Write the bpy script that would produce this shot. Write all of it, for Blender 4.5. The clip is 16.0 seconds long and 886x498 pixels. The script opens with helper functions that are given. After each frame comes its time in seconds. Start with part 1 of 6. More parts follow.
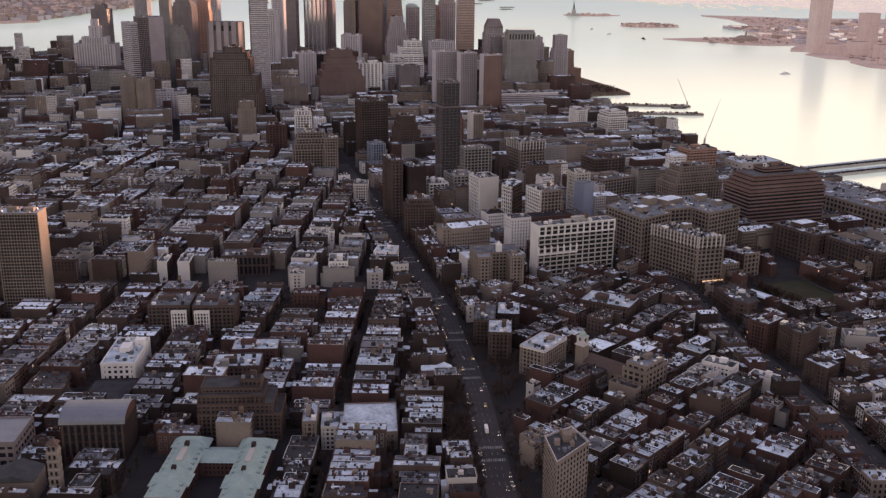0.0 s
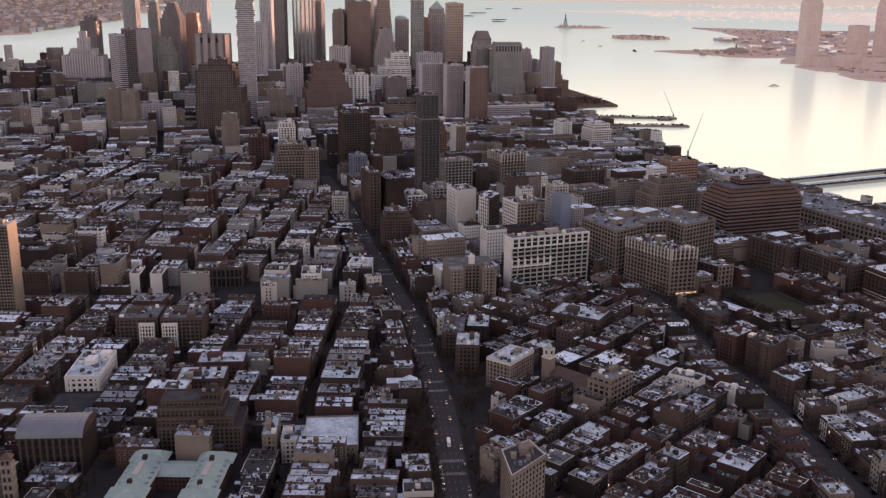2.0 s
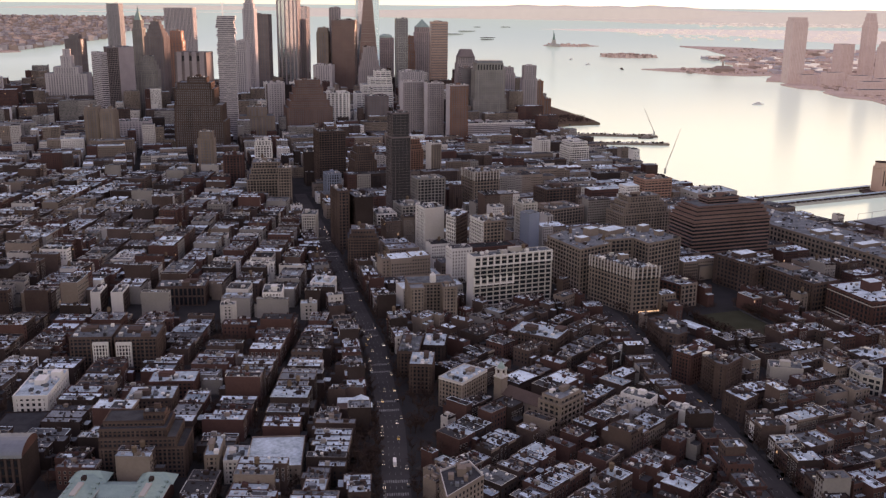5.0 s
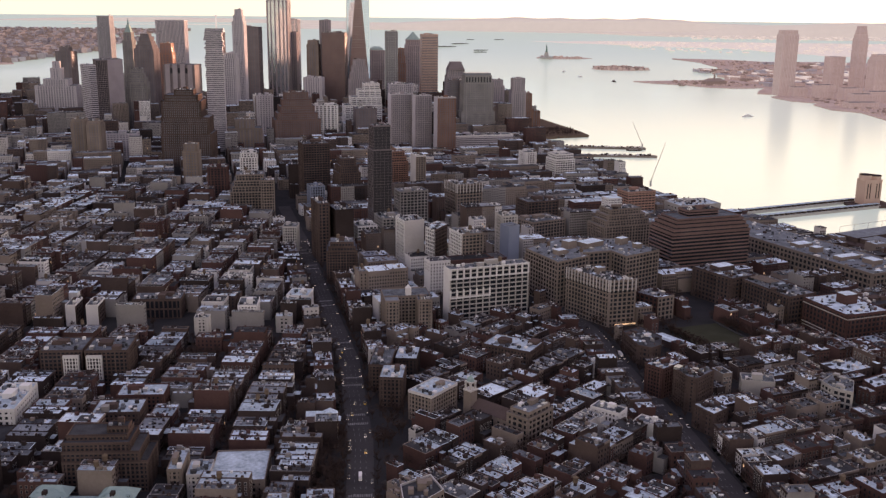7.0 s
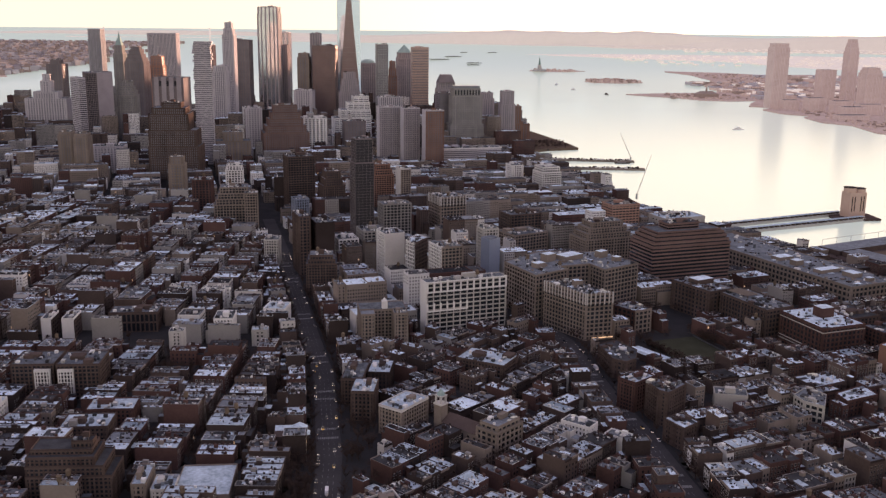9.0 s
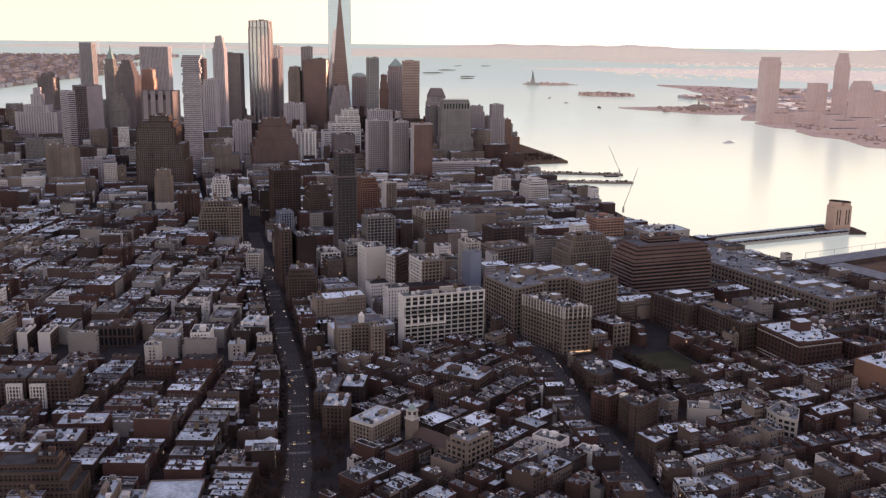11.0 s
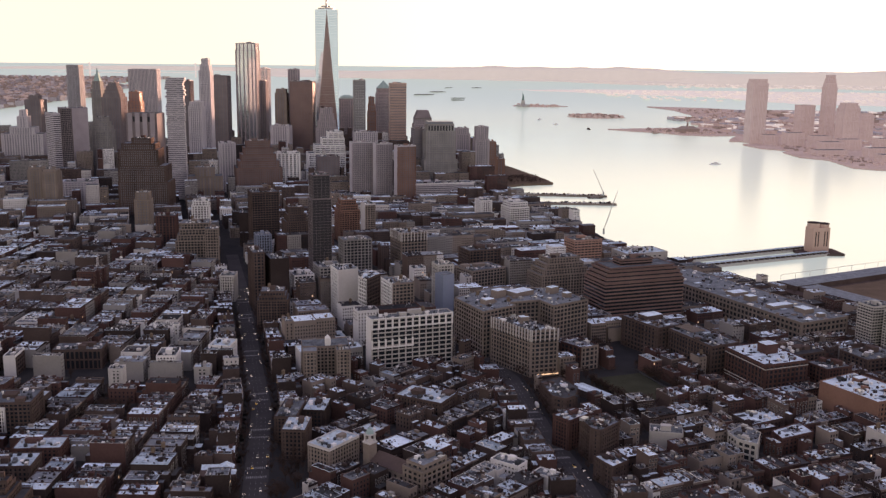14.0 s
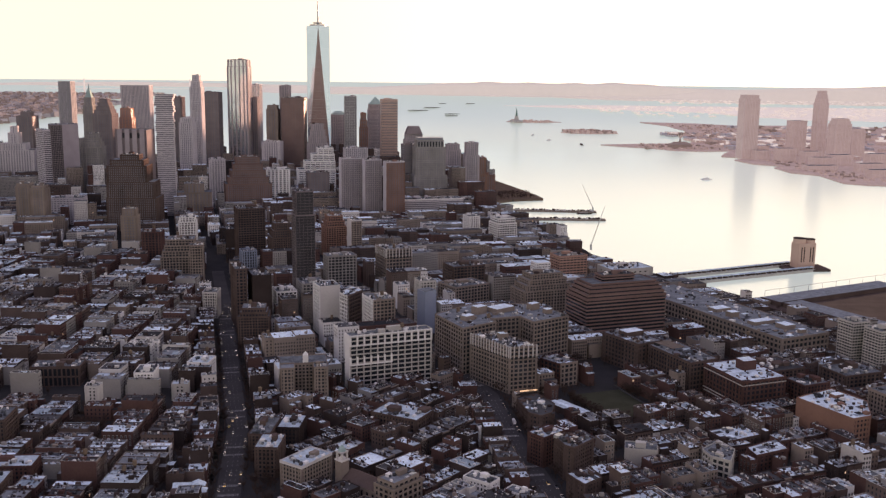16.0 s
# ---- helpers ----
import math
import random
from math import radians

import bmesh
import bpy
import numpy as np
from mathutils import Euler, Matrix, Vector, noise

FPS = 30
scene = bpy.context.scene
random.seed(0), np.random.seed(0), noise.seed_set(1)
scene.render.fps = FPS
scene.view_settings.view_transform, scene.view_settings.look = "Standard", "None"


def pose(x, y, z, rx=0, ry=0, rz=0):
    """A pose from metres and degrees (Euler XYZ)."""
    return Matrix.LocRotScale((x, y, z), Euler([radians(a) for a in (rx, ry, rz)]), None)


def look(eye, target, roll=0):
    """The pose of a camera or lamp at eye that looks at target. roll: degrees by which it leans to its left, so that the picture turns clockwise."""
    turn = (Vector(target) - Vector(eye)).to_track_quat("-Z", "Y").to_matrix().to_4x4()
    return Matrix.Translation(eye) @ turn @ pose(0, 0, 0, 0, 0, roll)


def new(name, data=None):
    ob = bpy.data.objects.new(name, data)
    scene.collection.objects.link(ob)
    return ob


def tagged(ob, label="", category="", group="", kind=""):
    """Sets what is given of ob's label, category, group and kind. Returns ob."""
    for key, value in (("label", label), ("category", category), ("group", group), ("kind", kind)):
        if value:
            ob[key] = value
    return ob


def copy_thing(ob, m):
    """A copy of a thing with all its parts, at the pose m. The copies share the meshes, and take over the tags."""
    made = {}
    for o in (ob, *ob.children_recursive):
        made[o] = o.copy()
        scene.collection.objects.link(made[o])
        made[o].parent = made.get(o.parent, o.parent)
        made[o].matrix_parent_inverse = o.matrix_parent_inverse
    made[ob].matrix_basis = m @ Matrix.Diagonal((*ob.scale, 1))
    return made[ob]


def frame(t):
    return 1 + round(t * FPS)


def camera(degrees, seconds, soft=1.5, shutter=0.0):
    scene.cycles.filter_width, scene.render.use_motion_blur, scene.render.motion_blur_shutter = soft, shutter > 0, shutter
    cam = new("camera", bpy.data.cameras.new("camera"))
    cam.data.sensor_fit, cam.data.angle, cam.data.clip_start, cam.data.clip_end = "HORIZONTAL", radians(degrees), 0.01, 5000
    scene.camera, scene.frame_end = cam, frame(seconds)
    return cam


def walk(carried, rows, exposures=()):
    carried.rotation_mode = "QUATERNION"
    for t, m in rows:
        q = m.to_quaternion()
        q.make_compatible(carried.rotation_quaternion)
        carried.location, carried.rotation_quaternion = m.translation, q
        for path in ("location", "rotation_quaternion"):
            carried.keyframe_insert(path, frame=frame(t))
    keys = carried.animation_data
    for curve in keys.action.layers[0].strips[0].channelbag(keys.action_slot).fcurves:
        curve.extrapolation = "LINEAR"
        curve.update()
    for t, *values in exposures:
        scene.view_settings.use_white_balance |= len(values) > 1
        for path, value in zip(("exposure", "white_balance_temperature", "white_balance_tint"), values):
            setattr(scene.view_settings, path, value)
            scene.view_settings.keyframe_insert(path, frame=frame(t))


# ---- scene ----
cam = camera(49.28, 16.0, soft=1.35)
# seconds, x, y, z, tilt from straight down, roll, yaw
ROWS = [
    (0.0, 204.107, 7.145, 292.542, 73.767, -0.474, -1.219), (1.0, 215.473, 7.311, 292.946, 74.105, -0.491, -1.308),
    (2.0, 226.584, 7.486, 293.362, 74.442, -0.51, -1.393), (3.0, 237.456, 7.661, 293.795, 74.778, -0.531, -1.475),
    (4.0, 248.103, 7.827, 294.245, 75.116, -0.553, -1.553), (5.0, 258.541, 7.975, 294.714, 75.456, -0.576, -1.628),
    (6.0, 268.784, 8.096, 295.205, 75.801, -0.598, -1.701), (7.0, 278.848, 8.179, 295.72, 76.15, -0.62, -1.771),
    (8.0, 288.748, 8.217, 296.259, 76.507, -0.639, -1.84), (9.0, 298.499, 8.2, 296.826, 76.872, -0.656, -1.907),
    (10.0, 308.115, 8.119, 297.423, 77.246, -0.67, -1.973), (11.0, 317.612, 7.965, 298.05, 77.631, -0.679, -2.039),
    (12.0, 327.005, 7.729, 298.711, 78.029, -0.684, -2.104), (13.0, 336.309, 7.401, 299.407, 78.44, -0.683, -2.169),
    (14.0, 345.54, 6.972, 300.141, 78.867, -0.675, -2.234), (15.0, 354.711, 6.434, 300.913, 79.31, -0.661, -2.301),
    (16.0, 363.838, 5.776, 301.726, 79.77, -0.638, -2.368),
]
walk(cam, [(t, pose(x, y, z, rx, ry, rz)) for t, x, y, z, rx, ry, rz in ROWS], exposures=((0.0, 2.63, 7050, 39), (16.0, 2.62, 6850, 38)))

# ---- light: a winter sun just above the harbour, ahead and to the right ----
SUN_TURN, SUN_UP = radians(30.0), radians(2.6)
world = bpy.data.worlds.new("sky")
scene.world = world
world.use_nodes = True
wn = world.node_tree.nodes
sky = wn.new("ShaderNodeTexSky")
sky.sky_type = "NISHITA"
sky.sun_disc = False
sky.sun_elevation, sky.sun_rotation = SUN_UP, SUN_TURN
sky.altitude, sky.air_density, sky.dust_density, sky.ozone_density = 300, 2.0, 1.0, 2.0
wn["Background"].inputs["Strength"].default_value = 0.15
pale = wn.new("ShaderNodeHueSaturation")
pale.inputs["Saturation"].default_value = 0.68
world.node_tree.links.new(sky.outputs["Color"], pale.inputs["Color"])
spot, split, veil, soft_veil, haze = (wn.new(k) for k in ("ShaderNodeTexCoord", "ShaderNodeSeparateXYZ", "ShaderNodeMapRange", "ShaderNodeMath", "ShaderNodeMix"))
wl = world.node_tree.links
wl.new(spot.outputs["Generated"], split.inputs[0])
wl.new(split.outputs["Z"], veil.inputs["Value"])
veil.inputs["From Min"].default_value, veil.inputs["From Max"].default_value = 0.0, 0.34
veil.inputs["To Min"].default_value, veil.inputs["To Max"].default_value = 1.0, 0.0
soft_veil.operation = "POWER"
soft_veil.inputs[1].default_value = 2.0
wl.new(veil.outputs["Result"], soft_veil.inputs[0])
haze.data_type, haze.blend_type = "RGBA", "ADD"
wl.new(soft_veil.outputs[0], haze.inputs["Factor"])
cool = wn.new("ShaderNodeMix")
cool.data_type, cool.blend_type = "RGBA", "MULTIPLY"
cool.inputs["Factor"].default_value = 1.0
cool.inputs["B"].default_value = (1.10, 1.04, 1.22, 1)
wl.new(pale.outputs["Color"], cool.inputs["A"])
wl.new(cool.outputs["Result"], haze.inputs["A"])
haze.inputs["B"].default_value = (1.12, 1.08, 0.90, 1)
even = wn.new("ShaderNodeMix")
even.data_type, even.blend_type = "RGBA", "DARKEN"
even.inputs["Factor"].default_value = 1.0
even.inputs["B"].default_value = (1.19, 1.22, 0.885, 1)
wl.new(haze.outputs["Result"], even.inputs["A"])
# the glow round the low sun, fading over some forty degrees
toward, near_sun, falloff, glow = (wn.new(k) for k in ("ShaderNodeVectorMath", "ShaderNodeMapRange", "ShaderNodeMath", "ShaderNodeMix"))
toward.operation = "DOT_PRODUCT"
toward.inputs[1].default_value = (math.sin(SUN_TURN) * math.cos(SUN_UP), math.cos(SUN_TURN) * math.cos(SUN_UP), math.sin(SUN_UP))
wl.new(spot.outputs["Generated"], toward.inputs[0])
wl.new(toward.outputs["Value"], near_sun.inputs["Value"])
near_sun.inputs["From Min"].default_value, near_sun.inputs["From Max"].default_value = 0.70, 1.0
falloff.operation = "POWER"
falloff.inputs[1].default_value = 1.9
wl.new(near_sun.outputs["Result"], falloff.inputs[0])
glow.data_type, glow.blend_type = "RGBA", "ADD"
glow.inputs["B"].default_value = (0.95, 0.82, 0.42, 1)
wl.new(falloff.outputs[0], glow.inputs["Factor"])
wl.new(even.outputs["Result"], glow.inputs["A"])
wl.new(glow.outputs["Result"], wn["Background"].inputs["Color"])
sun_data = bpy.data.lights.new("sun", "SUN")
sun_data.energy, sun_data.angle, sun_data.color = 2.6, radians(0.9), (1.0, 0.66, 0.40)
sun = new("sun", sun_data)
sun_way = Vector((math.sin(SUN_TURN) * math.cos(SUN_UP), math.cos(SUN_TURN) * math.cos(SUN_UP), math.sin(SUN_UP)))
sun.matrix_world = look(sun_way * 900, (0, 0, 0))

# ---- materials ----
MATS = []


def material(name, low, high, rough=0.85, grain=0.6, stain=0.04, bump=0.15, metal=0.0, spread=0.5, speckle=0.5, emit=0.0):
    """A surface that varies from low to high: by piece, by broad stains and by fine grain."""
    m = bpy.data.materials.new(name)
    m.use_nodes = True
    n, l = m.node_tree.nodes, m.node_tree.links
    b = n["Principled BSDF"]
    geo, co = n.new("ShaderNodeNewGeometry"), n.new("ShaderNodeTexCoord")
    coarse, fine = n.new("ShaderNodeTexNoise"), n.new("ShaderNodeTexNoise")
    coarse.inputs["Scale"].default_value, coarse.inputs["Detail"].default_value = stain, 5
    fine.inputs["Scale"].default_value, fine.inputs["Detail"].default_value = grain, 3
    l.new(geo.outputs["Position"], coarse.inputs["Vector"])
    l.new(geo.outputs["Position"], fine.inputs["Vector"])
    mix = n.new("ShaderNodeMath")
    mix.operation = "MULTIPLY_ADD"
    l.new(geo.outputs["Random Per Island"], mix.inputs[0])
    mix.inputs[1].default_value = spread
    half = n.new("ShaderNodeMath")
    half.operation = "MULTIPLY_ADD"
    l.new(coarse.outputs["Fac"], half.inputs[0])
    half.inputs[1].default_value, half.inputs[2].default_value = 1.1, -0.05 - speckle * 0.5 - spread * 0.5
    add = n.new("ShaderNodeMath")
    add.operation = "MULTIPLY_ADD"
    l.new(fine.outputs["Fac"], add.inputs[0])
    add.inputs[1].default_value = speckle
    l.new(half.outputs[0], add.inputs[2])
    l.new(add.outputs[0], mix.inputs[2])
    ramp = n.new("ShaderNodeMix")
    ramp.data_type = "RGBA"
    ramp.clamp_factor = True
    l.new(mix.outputs[0], ramp.inputs["Factor"])
    ramp.inputs["A"].default_value, ramp.inputs["B"].default_value = (*low, 1), (*high, 1)
    l.new(ramp.outputs["Result"], b.inputs["Base Color"])
    b.inputs["Roughness"].default_value, b.inputs["Metallic"].default_value = rough, metal
    if rough > 0.55:
        b.inputs["Specular IOR Level"].default_value = 0.0
    if bump:
        bm_ = n.new("ShaderNodeBump")
        bm_.inputs["Strength"].default_value, bm_.inputs["Distance"].default_value = bump, 0.3
        l.new(fine.outputs["Fac"], bm_.inputs["Height"])
        l.new(bm_.outputs["Normal"], b.inputs["Normal"])
    if emit:
        b.inputs["Emission Color"].default_value = (*high, 1)
        b.inputs["Emission Strength"].default_value = emit
    MATS.append(m)
    return m


red_brick = material("red_brick", (0.056, 0.034, 0.032), (0.135, 0.08, 0.072))
brown_brick = material("brown_brick", (0.056, 0.042, 0.039), (0.135, 0.102, 0.092))
tan_brick = material("tan_brick", (0.155, 0.13, 0.113), (0.295, 0.25, 0.22))
dark_brick = material("dark_brick", (0.028, 0.022, 0.022), (0.07, 0.055, 0.052))
cream_paint = material("cream_paint", (0.38, 0.37, 0.36), (0.62, 0.605, 0.59))
grey_stone = material("grey_stone", (0.19, 0.185, 0.18), (0.34, 0.33, 0.32))
orange_brick = material("orange_brick", (0.17, 0.10, 0.078), (0.285, 0.17, 0.132))
white_paint = material("white_paint", (0.58, 0.58, 0.57), (0.80, 0.80, 0.79), rough=0.7)
pale_concrete = material("pale_concrete", (0.34, 0.33, 0.31), (0.50, 0.49, 0.46))
blue_metal = material("blue_metal_panel", (0.16, 0.20, 0.28), (0.26, 0.31, 0.40), rough=0.45)
silver_roof = material("silver_roof_coating", (0.22, 0.285, 0.33), (0.72, 0.86, 0.96), rough=0.6, stain=0.10, grain=0.5, spread=0.95, speckle=0.9)
grey_roof = material("grey_roof_felt", (0.05, 0.056, 0.063), (0.25, 0.28, 0.31), rough=0.8, stain=0.12, grain=0.6, spread=0.9, speckle=0.9)
tar_roof = material("tar_roof", (0.03, 0.031, 0.034), (0.095, 0.098, 0.105), rough=0.75, stain=0.12, grain=0.9, spread=0.8)
copper_roof = material("green_copper_roof", (0.20, 0.30, 0.285), (0.34, 0.45, 0.425), rough=0.6, stain=0.15)
zinc_roof = material("zinc_roof", (0.13, 0.15, 0.175), (0.22, 0.245, 0.275), rough=0.45, stain=0.1, metal=0.3)
window_glass = material("window_glass", (0.012, 0.014, 0.018), (0.035, 0.04, 0.05), rough=0.12, bump=0.0, spread=0.9)
blue_glass = material("blue_curtain_glass", (0.34, 0.40, 0.45), (0.58, 0.63, 0.66), rough=0.1, bump=0.0, metal=0.9, stain=0.02)
dark_glass = material("dark_curtain_glass", (0.05, 0.05, 0.055), (0.10, 0.10, 0.11), rough=0.1, bump=0.0, metal=0.4, stain=0.02)
tower_glass = material("tower_glass", (0.095, 0.10, 0.125), (0.21, 0.215, 0.25), rough=0.28, bump=0.0, metal=0.4, stain=0.02)
brown_granite = material("brown_granite", (0.26, 0.235, 0.25), (0.41, 0.375, 0.395))
dark_granite = material("dark_granite", (0.15, 0.13, 0.135), (0.25, 0.22, 0.225))
pale_granite = material("pale_granite", (0.41, 0.395, 0.42), (0.58, 0.56, 0.59))
red_granite = material("red_granite", (0.13, 0.088, 0.08), (0.225, 0.158, 0.142))
sky_glass = material("pale_curtain_glass", (0.40, 0.56, 0.70), (0.50, 0.66, 0.80), rough=0.08, bump=0.0, metal=0.95, stain=0.02)
worn_asphalt = material("worn_asphalt", (0.046, 0.044, 0.045), (0.08, 0.076, 0.077), rough=0.9, stain=0.05, grain=0.5)
lit_window = material("lit_window", (0.9, 0.55, 0.25), (1.0, 0.72, 0.4), bump=0.0, emit=0.13)
asphalt = material("asphalt", (0.028, 0.028, 0.029), (0.05, 0.049, 0.05), rough=0.9, stain=0.05, grain=0.8)
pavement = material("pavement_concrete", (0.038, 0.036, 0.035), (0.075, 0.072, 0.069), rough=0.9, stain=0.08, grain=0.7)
road_paint = material("road_paint", (0.16, 0.16, 0.155), (0.34, 0.34, 0.33), rough=0.8, stain=0.3, grain=1.5)
yard_soil = material("yard_soil", (0.035, 0.032, 0.026), (0.08, 0.072, 0.055), rough=1.0, stain=0.1)
field_grass = material("field_grass", (0.035, 0.038, 0.026), (0.07, 0.07, 0.048), rough=1.0, stain=0.06)
tree_bark = material("tree_bark", (0.042, 0.030, 0.026), (0.085, 0.06, 0.05), rough=1.0, grain=2.0)
pale_brick = material("pale_brick", (0.45, 0.32, 0.26), (0.60, 0.44, 0.365))
leaf_litter = material("leaf_litter", (0.10, 0.075, 0.058), (0.19, 0.14, 0.105), rough=1.0, stain=0.05)
tank_wood = material("tank_wood", (0.10, 0.075, 0.055), (0.2, 0.155, 0.115), rough=0.9)
steel = material("galvanised_steel", (0.30, 0.31, 0.32), (0.50, 0.51, 0.52), rough=0.45, metal=0.6)
construction_wrap = material("orange_safety_wrap", (0.30, 0.185, 0.145), (0.40, 0.26, 0.205), rough=0.8)
# far land and hills: pale colours and weak emission paint in distance haze
haze_painted_land = material("haze_painted_wooded_land", (0.19, 0.15, 0.13), (0.32, 0.26, 0.225), rough=1.0, stain=0.006, grain=0.05, emit=0.03)
painted_haze = material("painted_haze_distance", (0.37, 0.365, 0.325), (0.49, 0.48, 0.425), rough=1.0, stain=0.006, grain=0.05, bump=0.0, emit=0.14)
haze_painted_hill = material("haze_painted_wooded_hill", (0.30, 0.30, 0.265), (0.40, 0.395, 0.345), rough=1.0, stain=0.004, grain=0.03, bump=0.0, emit=0.15)
# brown tint paints a dusk reflection into the glass
painted_dusk_reflection = material("painted_dusk_reflection", (0.13, 0.09, 0.09), (0.26, 0.18, 0.17), rough=0.3, bump=0.0, metal=0.3, stain=0.03)
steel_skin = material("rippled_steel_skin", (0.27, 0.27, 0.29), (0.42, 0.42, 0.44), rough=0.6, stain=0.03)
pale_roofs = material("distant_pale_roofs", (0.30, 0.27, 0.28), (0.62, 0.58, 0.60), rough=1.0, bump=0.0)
# far bank stone and shore glow slightly, a painted stand-in for sun haze
haze_painted_stone = material("haze_painted_far_stone", (0.37, 0.31, 0.29), (0.50, 0.425, 0.40), rough=1.0, stain=0.02, grain=0.1, bump=0.0, emit=0.045)
haze_painted_shore = material("haze_painted_shore", (0.27, 0.215, 0.19), (0.48, 0.39, 0.345), rough=1.0, stain=0.012, grain=0.09, bump=0.0, speckle=1.0, emit=0.05)
car_white = material("car_white", (0.6, 0.6, 0.6), (0.8, 0.8, 0.8), rough=0.25, bump=0.0)
car_dark = material("car_dark", (0.015, 0.015, 0.018), (0.05, 0.05, 0.055), rough=0.25, bump=0.0)
car_yellow = material("car_yellow", (0.6, 0.36, 0.03), (0.75, 0.45, 0.04), rough=0.3, bump=0.0)
car_grey = material("car_grey", (0.16, 0.165, 0.17), (0.3, 0.3, 0.31), rough=0.25, bump=0.0, metal=0.4)
tyre_rubber = material("tyre_rubber", (0.012, 0.012, 0.012), (0.03, 0.03, 0.03), rough=0.9, bump=0.0)
head_lamp = material("head_lamp", (1.0, 0.86, 0.65), (1.0, 0.9, 0.72), bump=0.0, emit=0.35)
statue_copper = material("statue_copper", (0.12, 0.20, 0.17), (0.2, 0.3, 0.26), rough=0.8)
INDEX = {m.name: i for i, m in enumerate(MATS)}


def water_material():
    m = bpy.data.materials.new("glow_painted_harbour_water")
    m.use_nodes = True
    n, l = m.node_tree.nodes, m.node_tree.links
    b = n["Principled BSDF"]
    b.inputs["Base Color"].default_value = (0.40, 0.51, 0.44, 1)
    # painted glow: emission makes up for bright sky the water would mirror
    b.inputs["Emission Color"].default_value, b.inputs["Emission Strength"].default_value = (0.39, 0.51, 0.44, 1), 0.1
    b.inputs["Roughness"].default_value, b.inputs["IOR"].default_value = 0.2, 1.33
    geo = n.new("ShaderNodeNewGeometry")
    big, small = n.new("ShaderNodeTexNoise"), n.new("ShaderNodeTexNoise")
    big.inputs["Scale"].default_value, big.inputs["Detail"].default_value = 0.012, 4
    small.inputs["Scale"].default_value, small.inputs["Detail"].default_value = 0.12, 5
    for t in (big, small):
        l.new(geo.outputs["Position"], t.inputs["Vector"])
    add = n.new("ShaderNodeMath")
    add.operation = "MULTIPLY_ADD"
    l.new(big.outputs["Fac"], add.inputs[0])
    add.inputs[1].default_value = 2.0
    l.new(small.outputs["Fac"], add.inputs[2])
    bump = n.new("ShaderNodeBump")
    bump.inputs["Strength"].default_value, bump.inputs["Distance"].default_value = 0.10, 1.0
    l.new(add.outputs[0], bump.inputs["Height"])
    l.new(bump.outputs["Normal"], b.inputs["Normal"])
    return m


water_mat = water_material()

# ---- mesh helpers ----
GROUND = 5.0


